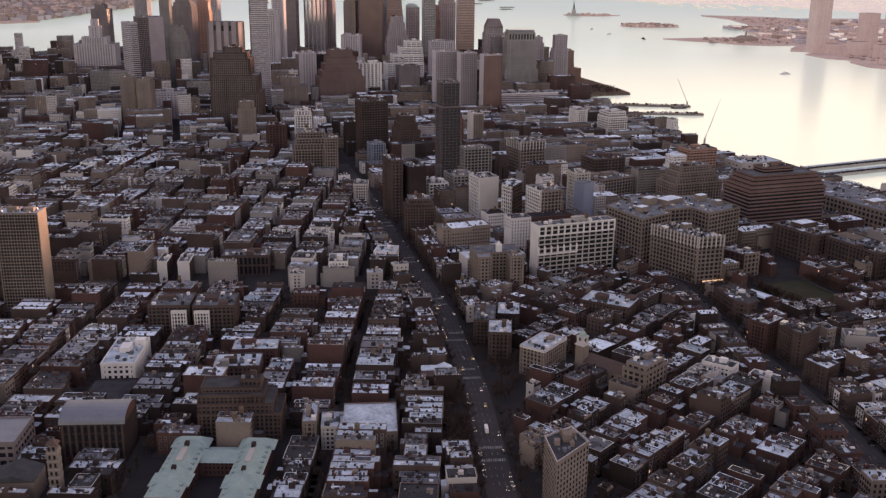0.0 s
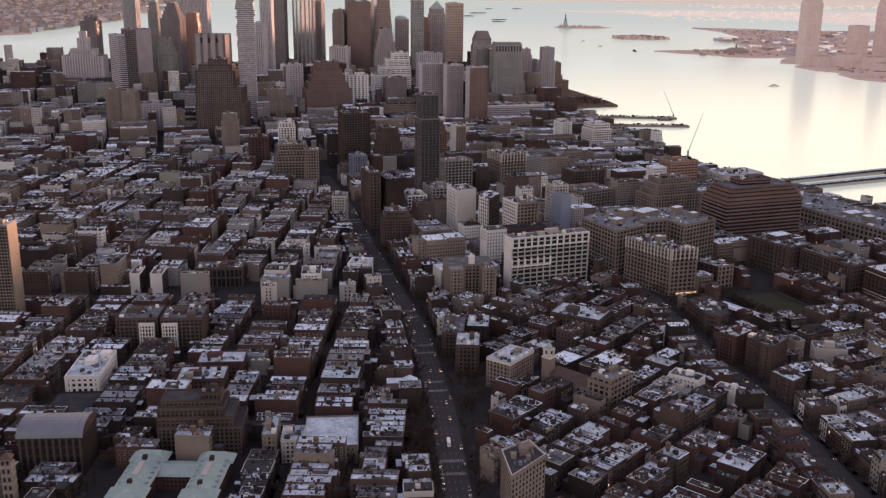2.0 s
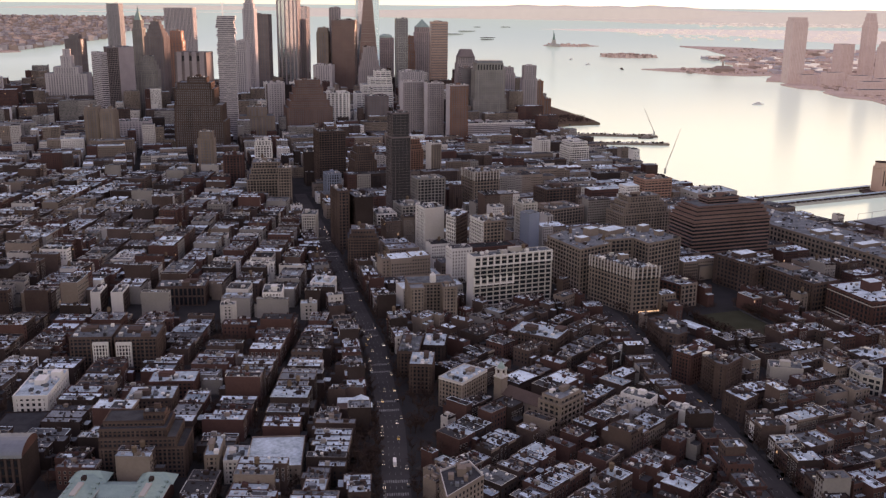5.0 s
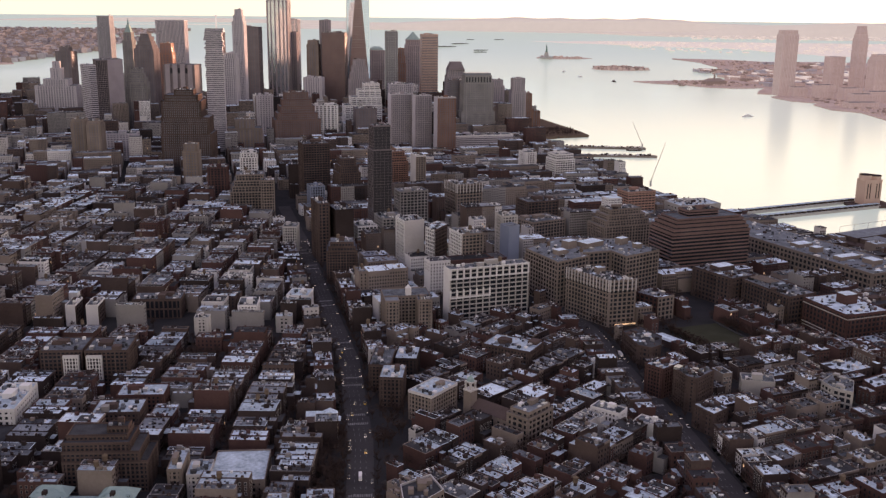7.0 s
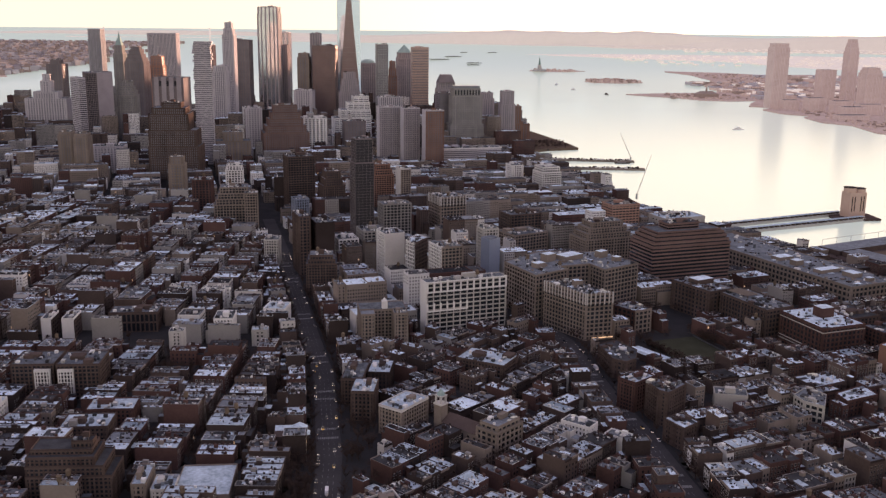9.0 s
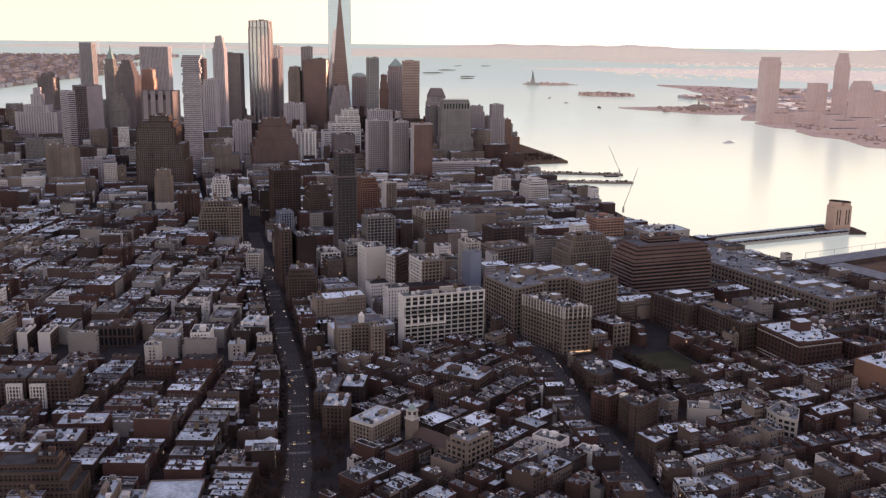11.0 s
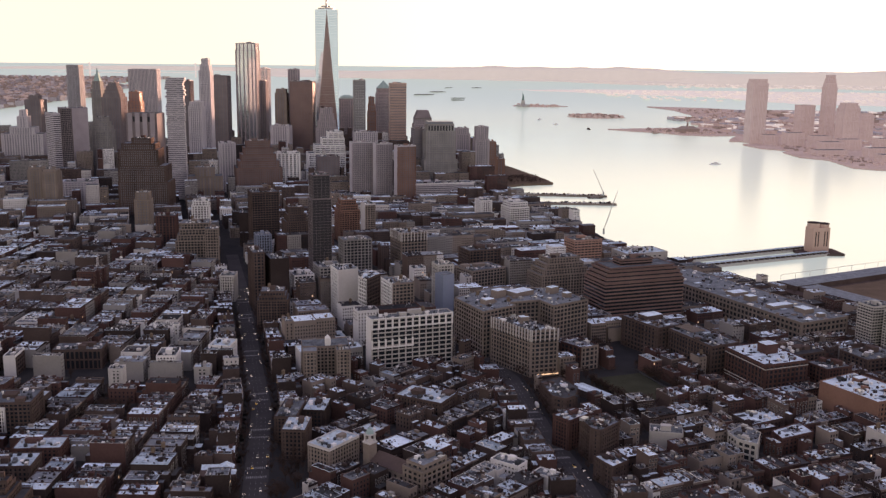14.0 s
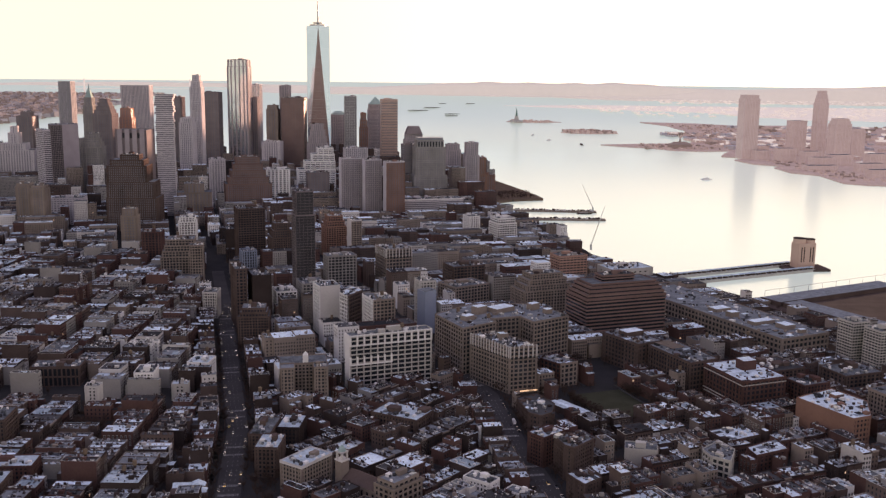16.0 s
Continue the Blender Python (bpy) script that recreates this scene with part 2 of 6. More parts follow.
class Geo:
    """Gathers boxes, plates and free faces, and makes one mesh of them."""

    def __init__(self):
        self.boxes, self.quads, self.qmat, self.verts, self.faces, self.fmat = [], [], [], [], [], []

    def box(self, cx, cy, z0, z1, sx, sy, ang, mat):
        self.boxes.append((cx, cy, z0, z1, sx * 0.5, sy * 0.5, ang, INDEX[mat.name]))

    def plates(self, corners, mat):
        """corners: an array of n x 4 x 3."""
        if len(corners):
            self.quads.append(np.asarray(corners, float))
            self.qmat.append(np.full(len(corners), INDEX[mat.name]))

    def free(self, verts, faces, mat):
        k = len(self.verts)
        self.verts += [tuple(v) for v in verts]
        self.faces += [tuple(k + i for i in f) for f in faces]
        self.fmat += [INDEX[mat.name]] * len(faces)

    def prism(self, cx, cy, z0, z1, r0, r1, sides, mat, turn=0.0, squash=1.0):
        ring = lambda r, z: [(cx + r * math.cos(turn + 2 * math.pi * i / sides), cy + squash * r * math.sin(turn + 2 * math.pi * i / sides), z) for i in range(sides)]
        v = ring(r0, z0) + ring(r1, z1)
        f = [(i, (i + 1) % sides, sides + (i + 1) % sides, sides + i) for i in range(sides)]
        f.append(tuple(range(sides, 2 * sides)))
        self.free(v, f, mat)

    def empty(self):
        return not (self.boxes or self.quads or self.verts)

    def mesh(self, name):
        co, loops, starts, mats = [], [], [], []
        base, first = 0, 0
        if self.boxes:
            b = np.array(self.boxes)
            sx = np.array([-1, 1, 1, -1, -1, 1, 1, -1.0])
            sy = np.array([-1, -1, 1, 1, -1, -1, 1, 1.0])
            top = np.array([0, 0, 0, 0, 1, 1, 1, 1.0])
            lx, ly = b[:, 4:5] * sx, b[:, 5:6] * sy
            c, s = np.cos(np.radians(b[:, 6:7])), np.sin(np.radians(b[:, 6:7]))
            p = np.stack([b[:, 0:1] + c * lx - s * ly, b[:, 1:2] + s * lx + c * ly, b[:, 2:3] + (b[:, 3:4] - b[:, 2:3]) * top], 2).reshape(-1, 3)
            q = np.array([[4, 5, 6, 7], [0, 1, 5, 4], [1, 2, 6, 5], [2, 3, 7, 6], [3, 0, 4, 7], [3, 2, 1, 0]])
            f = (np.arange(len(b))[:, None, None] * 8 + q[None]).reshape(-1, 4)
            co.append(p)
            loops.append(f.ravel() + base)
            starts.append(first + 4 * np.arange(len(f)))
            mats.append(np.repeat(b[:, 7].astype(int), 6))
            base, first = base + len(p), first + 4 * len(f)
        if self.quads:
            p = np.concatenate(self.quads).reshape(-1, 3)
            co.append(p)
            loops.append(np.arange(len(p)) + base)
            starts.append(first + 4 * np.arange(len(p) // 4))
            mats.append(np.concatenate(self.qmat))
            base, first = base + len(p), first + len(p)
        if self.verts:
            co.append(np.array(self.verts, float))
            size = np.array([len(f) for f in self.faces])
            loops.append(np.array([i for f in self.faces for i in f]) + base)
            starts.append(first + np.concatenate([[0], np.cumsum(size)[:-1]]))
            mats.append(np.array(self.fmat))
        co, loops, starts, mats = np.concatenate(co), np.concatenate(loops), np.concatenate(starts), np.concatenate(mats)
        used, slot = np.unique(mats, return_inverse=True)
        me = bpy.data.meshes.new(name)
        me.vertices.add(len(co))
        me.vertices.foreach_set("co", co.astype(np.float32).ravel())
        me.loops.add(len(loops))
        me.loops.foreach_set("vertex_index", loops.astype(np.int32))
        me.polygons.add(len(starts))
        me.polygons.foreach_set("loop_start", starts.astype(np.int32))
        for i in used:
            me.materials.append(MATS[i])
        me.polygons.foreach_set("material_index", slot.astype(np.int32))
        me.polygons.foreach_set("use_smooth", np.zeros(len(starts), dtype=bool))
        me.update(calc_edges=True)
        me.validate()
        return me


def thing(name, label, category, x, y, z=GROUND, ang=0.0, group=""):
    e = new(name)
    e.matrix_basis = pose(x, y, z, 0, 0, ang)
    return tagged(e, label, category, group)


def part(name, geo, parent, label="", kind=""):
    ob = new(name, geo.mesh(name))
    ob.parent = parent
    return tagged(ob, label, "", "", kind)


def structure(name, geo, label):
    return tagged(new(name, geo.mesh(name)), label, kind="structure")


TAKEN = []


def take(cx, cy, w, d, ang, margin=2.5):
    a = radians(ang)
    TAKEN.append((cx, cy, w / 2 + margin, d / 2 + margin, math.cos(a), math.sin(a)))


FENCED = []


def is_taken(x, y):
    for pts in FENCED:
        inside = False
        for (xa, ya), (xb, yb) in zip(pts, pts[1:] + pts[:1]):
            if (ya > y) != (yb > y) and x < xa + (xb - xa) * (y - ya) / (yb - ya):
                inside = not inside
        if inside:
            return True
    for cx, cy, hw, hd, c, s in TAKEN:
        dx, dy = x - cx, y - cy
        if abs(dx * c + dy * s) < hw and abs(dy * c - dx * s) < hd:
            return True
    return False


def water_tank(parent, x, y, z, r=2.0):
    g = Geo()
    g.prism(x, y, z + 3.0, z + 6.6, r, r * 0.96, 14, tank_wood)
    tank = part("water_tank", g, parent, "round wooden rooftop water tank")
    for i in range(4):
        g = Geo()
        g.box(x + r * 0.6 * (1 if i % 2 else -1), y + r * 0.6 * (1 if i > 1 else -1), z, z + 3.0, 0.25, 0.25, 0, steel)
        part("tank_leg", g, tank)
    g = Geo()
    g.prism(x, y, z + 6.6, z + 8.0, r * 1.08, 0.1, 14, tank_wood)
    part("tank_cap", g, tank)


def tower(name, label, category, cx, cy, ang, tiers, wall, glass=None, floor_h=3.6, bay=4.0, pier=0.35, band=0.35, proud=0.45,
          roof=None, tanks=0, cabin=True, blank=(), trim=None, group=""):
    """A building of set-back tiers (w, d, z0, z1, dx, dy): a glazed core behind real piers and spandrels, flat roofs with parapets, plant on top.
    blank: sides with no openings (0 front, 1 right, 2 back, 3 left)."""
    glass, roof = glass or window_glass, roof or grey_roof
    e = thing(name, label, category, cx, cy, GROUND, ang, group)
    core, bands, piers, tops, plant, edge = Geo(), Geo(), Geo(), Geo(), Geo(), Geo()
    take(cx, cy, max(t[0] for t in tiers), max(t[1] for t in tiers), ang)
    rnd = random.Random(int(cx * 7 + cy * 13))
    for k, tier in enumerate(tiers):
        w, d, z0, z1 = tier[:4]
        dx, dy = (tier[4], tier[5]) if len(tier) > 4 else (0.0, 0.0)
        core.box(dx, dy, z0, z1 - 0.4, w - 2 * proud, d - 2 * proud, 0, glass)
        n = max(1, round((z1 - z0) / floor_h))
        fh = (z1 - z0) / n
        if band:
            for i in range(n):
                bands.box(dx, dy, z0 + i * fh - (0 if i == 0 else band * fh * 0.5), z0 + i * fh + band * fh * 0.5, w - 0.16, d - 0.16, 0, wall)
        if pier:
            for along, depth, side in ((w, d, 0), (d, w, 1)):
                nb = max(1, round(along / bay))
                bw = along / nb
                for j in range(nb + 1):
                    s = -along / 2 + j * bw
                    pw = bw * pier * (1.25 if j in (0, nb) else 1.0)
                    s = min(max(s, -along / 2 + pw / 2), along / 2 - pw / 2)
                    for sg in (-1, 1):
                        o = sg * (depth / 2 - proud * 0.5)
                        if side == 0:
                            piers.box(dx + s, dy + o, z0, z1, pw, proud, 0, wall)
                        else:
                            piers.box(dx + o, dy + s, z0, z1, proud, pw, 0, wall)
        for sd in blank:
            if sd == 0:
                piers.box(dx, dy - d / 2 + 0.15, z0, z1, w, 0.5, 0, trim or wall)
            elif sd == 1:
                piers.box(dx + w / 2 - 0.15, dy, z0, z1, 0.5, d, 0, trim or wall)
            elif sd == 3:
                piers.box(dx - w / 2 + 0.15, dy, z0, z1, 0.5, d, 0, trim or wall)
        bands.box(dx, dy, z1 - max(0.9, band * fh), z1 - 0.05, w + 0.1, d + 0.1, 0, trim or wall)
        tops.box(dx, dy, z1 - 0.05, z1 + 0.12, w - 0.6, d - 0.6, 0, roof)
        for sx, sy, ox, oy in ((w, 0.35, 0, -d / 2 + 0.17), (w, 0.35, 0, d / 2 - 0.17), (0.35, d - 0.7, -w / 2 + 0.17, 0), (0.35, d - 0.7, w / 2 - 0.17, 0)):
            edge.box(dx + ox, dy + oy, z1 - 0.04, z1 + 1.0, sx, sy, 0, trim or wall)
        if k == len(tiers) - 1 and cabin:
            pw, pd = min(w * rnd.uniform(0.16, 0.32), 14), min(d * rnd.uniform(0.2, 0.36), 12)
            px, py = dx + rnd.uniform(-0.2, 0.2) * w, dy + rnd.uniform(-0.15, 0.2) * d
            plant.box(px, py, z1 + 0.12, z1 + rnd.uniform(2.8, 5.0), pw, pd, 0, wall)
            for i in range(min(4, int(w * d / 700))):
                s = rnd.uniform(4, 9)
                plant.box(dx + rnd.uniform(-0.36, 0.36) * w, dy + rnd.uniform(-0.36, 0.36) * d, z1 + 0.12, z1 + rnd.uniform(2.6, 5.0), s, s * rnd.uniform(0.5, 1.2), 0, rnd.choice((wall, wall, dark_brick, grey_stone)))
            for i in range(int(6 + min(w * d / 60, 60))):
                s = rnd.uniform(0.9, 3.2)
                plant.box(dx + rnd.uniform(-0.42, 0.42) * w, dy + rnd.uniform(-0.42, 0.42) * d, z1 + 0.12, z1 + rnd.uniform(0.9, 2.6), s, s * rnd.uniform(0.6, 1.6), 0, rnd.choice((steel, grey_roof, white_paint, tar_roof)))
    glazing = part("glazing", core, e)
    if not bands.empty():
        part("spandrel", bands, glazing, kind="stuff")
    if not piers.empty():
        part("pier", piers, glazing, kind="stuff")
    deck = part("roof", tops, e, kind="stuff" if len(tiers) > 1 else "")
    part("parapet", edge, deck, kind="stuff")
    if not plant.empty():
        part("rooftop_plant", plant, deck, kind="stuff")
    w, d, z1 = tiers[-1][0], tiers[-1][1], tiers[-1][3]
    for i in range(tanks):
        water_tank(e, rnd.uniform(-0.3, 0.3) * w, rnd.uniform(-0.1, 0.35) * d, z1 + 0.12, rnd.uniform(1.7, 2.3))
    return e


def offset(pts, d):
    """A polygon, counterclockwise, with its edges moved outwards by d."""
    out, n = [], len(pts)
    for i in range(n):
        p, a, b = Vector(pts[i]), Vector(pts[i - 1]), Vector(pts[(i + 1) % n])
        u, v = (p - a).normalized(), (b - p).normalized()
        m = Vector((u.y + v.y, -u.x - v.x))
        k = d / max(0.25, (1 + u.dot(v)))
        out.append((p.x + m.x * k, p.y + m.y * k))
    return out


def prism_of(g, pts, z0, z1, mat):
    n = len(pts)
    g.free([(x, y, z0) for x, y in pts] + [(x, y, z1) for x, y in pts], [(i, (i + 1) % n, n + (i + 1) % n, n + i) for i in range(n)] + [tuple(range(n, 2 * n))], mat)


def corner_block(label, pts, h, wall, floor_h=4.2, bay=5.0, pier=0.3, band=0.32, proud=0.5, glass=None, roof=None, name="loft_building", sides=None, blank=(), clutter=1.0, houses=(), tanks=0, crown=None, base=0.0):
    """A building on a plan of any shape (corners in metres, counterclockwise): recessed glazing behind piers and spandrels on each side.
    sides: walls of another material by side; blank: sides with no openings; crown: material of proud top piers; houses: roof houses (x, y, w, d, h)."""
    glass, roof, sides = glass or window_glass, roof or grey_roof, sides or {}
    cx, cy = sum(p[0] for p in pts) / len(pts), sum(p[1] for p in pts) / len(pts)
    FENCED.append(offset(list(pts), 3.0))
    rnd = random.Random(int(cx * 3 + cy * 5))
    e = thing(name, label, "building", cx, cy, GROUND + base, 0)
    q = [(x - cx, y - cy) for x, y in pts]
    n, nf = len(q), max(1, round(h / floor_h))
    fh = h / nf
    core, bands, piers, deck, edge, plant = Geo(), Geo(), Geo(), Geo(), Geo(), Geo()
    prism_of(core, offset(q, -proud), 0, h - 0.4, glass)
    prism_of(deck, offset(q, -0.35), h - 0.05, h + 0.12, roof)
    for i in range(n):
        a, b = Vector(q[i]), Vector(q[(i + 1) % n])
        t, L = (b - a).normalized(), (b - a).length
        o, ang, mat = Vector((t.y, -t.x)), math.degrees(math.atan2(t.y, t.x)), sides.get(i, wall)
        put = lambda g, s, depth, z0, z1, w, m: g.box(a.x + t.x * s - o.x * depth / 2, a.y + t.y * s - o.y * depth / 2, z0, z1, w, depth, ang, m)
        put(edge, L / 2, 0.35, h - 0.04, h + 1.0, L, mat)
        if i in blank:
            put(piers, L / 2, proud + 0.1, 0, h - 0.02, L, mat)
            continue
        for k in range(nf):
            put(bands, L / 2, proud - 0.1, k * fh - (0 if k == 0 else band * fh * 0.5), k * fh + band * fh * 0.5, L - 0.1, mat)
        put(bands, L / 2, proud - 0.02, h - max(0.9, band * fh), h - 0.05, L - 0.1, mat)
        nb = max(1, round(L / bay))
        for j in range(nb + 1):
            pw = L / nb * pier * (1.3 if j in (0, nb) else 1)
            s = min(max(j * L / nb, pw / 2), L - pw / 2)
            put(piers, s, proud, 0, h - 0.03, pw, mat)
            if crown and o.y < 0.3:
                g_x, g_y = a.x + t.x * s + o.x * 0.2, a.y + t.y * s + o.y * 0.2
                edge.box(g_x, g_y, h - 2.35 * fh, h + 1.6, max(1.1, pw * 0.7), 0.9, ang, crown)
    inner = offset(q, -2.2)
    xs, ys = [p[0] for p in inner], [p[1] for p in inner]

    def inside_roof(x, y):
        hit = False
        for (xa, ya), (xb, yb) in zip(inner, inner[1:] + inner[:1]):
            if (ya > y) != (yb > y) and x < xa + (xb - xa) * (y - ya) / (yb - ya):
                hit = not hit
        return hit
    turn = math.degrees(math.atan2(q[2][1] - q[1][1], q[2][0] - q[1][0]))
    area = (max(xs) - min(xs)) * (max(ys) - min(ys))
    for i in range(int(clutter * (14 + min(area / 22, 130)))):
        x, y = rnd.uniform(min(xs), max(xs)), rnd.uniform(min(ys), max(ys))
        if not inside_roof(x, y):
            continue
        s = rnd.choice((0.9, 1.4, 1.8, 2.6, 4.5))
        if s > 2 and rnd.random() < 0.5:
            plant.box(x, y, h + 0.1, h + 0.16 + 0.001 * i, s * 1.8, s, turn, rnd.choice((silver_roof, tar_roof, grey_roof)))
        else:
            plant.box(x, y, h + 0.1, h + rnd.uniform(0.6, 2.6), s, s * rnd.uniform(0.5, 1.5), turn, rnd.choice((steel, grey_roof, white_paint, tar_roof, dark_brick, wall)))
    glazing = part("glazing", core, e)
    if not bands.empty():
        part("spandrel", bands, glazing, kind="stuff")
    part("pier", piers, glazing, kind="stuff")
    top = part("roof", deck, e)
    part("parapet", edge, top, kind="stuff")
    if not plant.empty():
        part("rooftop_plant", plant, top, kind="stuff")
    for x, y, w, d, rh in houses:
        g = Geo()
        g.box(x - cx, y - cy, h + 0.1, h + rh, w, d, turn, wall)
        g.box(x - cx, y - cy, h + rh, h + rh + 0.25, w - 0.5, d - 0.5, turn, silver_roof)
        part("roof_house", g, top)
    for i in range(tanks):
        for k in range(30):
            x, y = rnd.uniform(min(xs), max(xs)), rnd.uniform(min(ys), max(ys))
            if inside_roof(x, y):
                water_tank(e, x, y, h + 0.12, rnd.uniform(1.7, 2.2))
                break
    return e


def block(w, d, h, steps=0, inset=0.08, drop=0.12):
    """Tiers of a box of that size, with some set-backs near its top."""
    out, z = [], 0.0
    for k in range(steps + 1):
        s = 1 - 2 * inset * k
        top = h * (1 - drop * (steps - k))
        out.append((w * s, d * s, z, top))
        z = top
    return out


# ---- land, water and the far shores ----
EYE_MID = Vector((285.0, 8.0, 297.0))


def far(x, y, z):
    """Beyond 3.6 km the land is drawn together towards the horizon, along the line of sight from the middle of the flight."""
    v = Vector((x, y, z)) - EYE_MID
    r = math.hypot(v.x, v.y)
    if r <= 3600:
        return Vector((x, y, z))
    s = r - 3600
    return EYE_MID + v * ((3600 + 1280 * s / (s + 1280)) / r)


def far_scale(x, y):
    return (far(x, y, 0) - EYE_MID).length / (Vector((x, y, 0)) - EYE_MID).length


def water_sheet(name, label, rings, mat):
    n = 120
    v, f = [], []
    for r in rings:
        for i in range(n):
            a = 2 * math.pi * i / n
            v.append(tuple(far(EYE_MID.x + r * math.sin(a), EYE_MID.y + r * math.cos(a), 0.0)))
    for k in range(len(rings) - 1):
        for i in range(n):
            a, b = k * n + i, k * n + (i + 1) % n
            f.append((b, a, a + n, b + n))
    me = bpy.data.meshes.new(name)
    me.from_pydata(v, [], f)
    me.materials.append(mat)
    for p in me.polygons:
        p.use_smooth = True
    me.update()
    tagged(new(name, me), label, kind="structure")


water_sheet("water", "pale calm harbour water, evening sky reflection partly painted as glow", [1, 300, 600, 900, 1200, 1500, 1800, 2100, 2400, 2700, 3000, 3300, 3600, 3700, 3800, 3950, 4100, 4300, 4500, 4800, 5200, 5700, 6300, 7000, 8000, 9500, 11500, 14500, 19000, 26000, 40000], water_mat)


def land(name, label, outline, z, mat, rough_edge=0.0, low=-4.0, flat=False):
    """A flat sheet of land with a quay wall round it."""
    rnd = random.Random(len(outline) * 31 + int(outline[0][0]))
    pts = []
    for i, (x, y) in enumerate(outline):
        x2, y2 = outline[(i + 1) % len(outline)]
        n = max(1, int(math.hypot(x2 - x, y2 - y) / 160)) if rough_edge else 1
        for k in range(n):
            j = rough_edge if k else 0
            pts.append((x + (x2 - x) * k / n + rnd.uniform(-j, j), y + (y2 - y) * k / n + rnd.uniform(-j, j)))
    n = len(pts)
    bm = bmesh.new()
    top = [bm.verts.new((x, y, z)) for x, y in pts]
    foot = [bm.verts.new((x, y, low)) for x, y in pts]
    bm.faces.new(top)
    for i in range(n):
        bm.faces.new((top[i], foot[i], foot[(i + 1) % n], top[(i + 1) % n]))
    bmesh.ops.recalc_face_normals(bm, faces=bm.faces[:])
    if not flat:
        for k in range(8):
            bmesh.ops.triangulate(bm, faces=[f for f in bm.faces if len(f.verts) > 3])
            long = [e for e in bm.edges if e.calc_length() > max(260, (e.verts[0].co.xy - EYE_MID.xy).length / 10)]
            if not long:
                break
            bmesh.ops.subdivide_edges(bm, edges=long, cuts=1)
        bmesh.ops.triangulate(bm, faces=[f for f in bm.faces if len(f.verts) > 3])
        for v in bm.verts:
            v.co = far(*v.co)
    me = bpy.data.meshes.new(name)
    bm.to_mesh(me)
    bm.free()
    me.materials.append(mat)
    return tagged(new(name, me), label, kind="structure")


land("ground", "dark asphalt streets of the city on flat ground", [
    (-2000, -900), (1150, -900), (1130, 500), (1040, 800), (960, 1010), (858, 1250), (777, 1400), (693, 1556), (668, 1760), (640, 1962), (600, 2120),
    (563, 2275), (640, 2330), (709, 2354), (700, 2420), (640, 2700), (560, 3050), (420, 3350), (120, 3560), (-250, 3560), (-620, 3300), (-1100, 3020), (-2000, 2560)], GROUND, asphalt, flat=True)


# ---- far shores ----
def gable(g, x0, x1, y0, y1, z, rise, mat, along="x", hip=True):
    """A hipped or gabled roof over a rectangle."""
    i = min(abs(x1 - x0), abs(y1 - y0)) / 2 if hip else 0
    xm, ym = (x0 + x1) / 2, (y0 + y1) / 2
    r = [(x0 + i, ym), (x1 - i, ym)] if along == "x" else [(xm, y0 + i), (xm, y1 - i)]
    v = [(x0, y0, z), (x1, y0, z), (x1, y1, z), (x0, y1, z), (*r[0], z + rise), (*r[1], z + rise)]
    f = [(0, 1, 5, 4), (1, 2, 5), (2, 3, 4, 5), (3, 0, 4)] if along == "x" else [(0, 1, 4), (1, 2, 5, 4), (2, 3, 5), (3, 0, 4, 5)]
    g.free(v, f, mat)


land("brooklyn_shore", "low brown city land across the river, haze painted in", [(-1800, 5200), (-2200, 6400), (-2000, 7100), (-2600, 9000), (-3600, 13500), (-9000, 15000), (-14000, 9000), (-6000, 4200), (-2600, 3900)], 6, haze_painted_shore, 60)
land("staten_island", "long mauve shore across the bay, haze painted in", [(-1900, 15600), (700, 14800), (2700, 14200), (3400, 12700), (5200, 11500), (9000, 10500), (16000, 12000), (16000, 24000), (-2600, 24000)], 6, haze_painted_hill, 200)
land("bayonne_flats", "low flats with tanks beyond the bay, haze painted in", [(1480, 9950), (1960, 9500), (2500, 8950), (3080, 8400), (3300, 7200), (5200, 6400), (9000, 6000), (9500, 9000), (5000, 10300), (2600, 10400)], 4, painted_haze, 60)
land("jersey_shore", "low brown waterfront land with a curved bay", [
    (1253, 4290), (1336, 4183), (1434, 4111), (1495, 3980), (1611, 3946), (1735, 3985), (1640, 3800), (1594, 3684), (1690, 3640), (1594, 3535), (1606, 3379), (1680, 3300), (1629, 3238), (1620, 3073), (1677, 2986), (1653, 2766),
    (1702, 2719), (1786, 2700), (1900, 2450), (2600, 2000), (5200, 2400), (5200, 5600), (2900, 6200), (2505, 6173), (2347, 6390), (2009, 6520), (1991, 6450), (2053, 6032), (2010, 5547), (1917, 5084), (1801, 4686), (1703, 4439), (1550, 4388), (1383, 4337)], 4, haze_painted_shore, 12)
land("liberty_island", "small low island with bare trees", [(1085, 6417), (1150, 6330), (1300, 6320), (1400, 6380), (1452, 6409), (1390, 6560), (1240, 6620), (1120, 6560)], 4, haze_painted_shore, 10)
land("ellis_island", "low island with brick halls and trees", [(1241, 5244), (1280, 5150), (1420, 5120), (1543, 5186), (1560, 5330), (1450, 5420), (1300, 5380)], 4, haze_painted_shore, 10)


land("riverside_park", "brown leafless riverside park on a point", [(556, 2262), (634, 2326), (711, 2352), (703, 2424), (643, 2704), (566, 3050), (520, 2700), (560, 2420)], GROUND + 0.2, leaf_litter, flat=True)


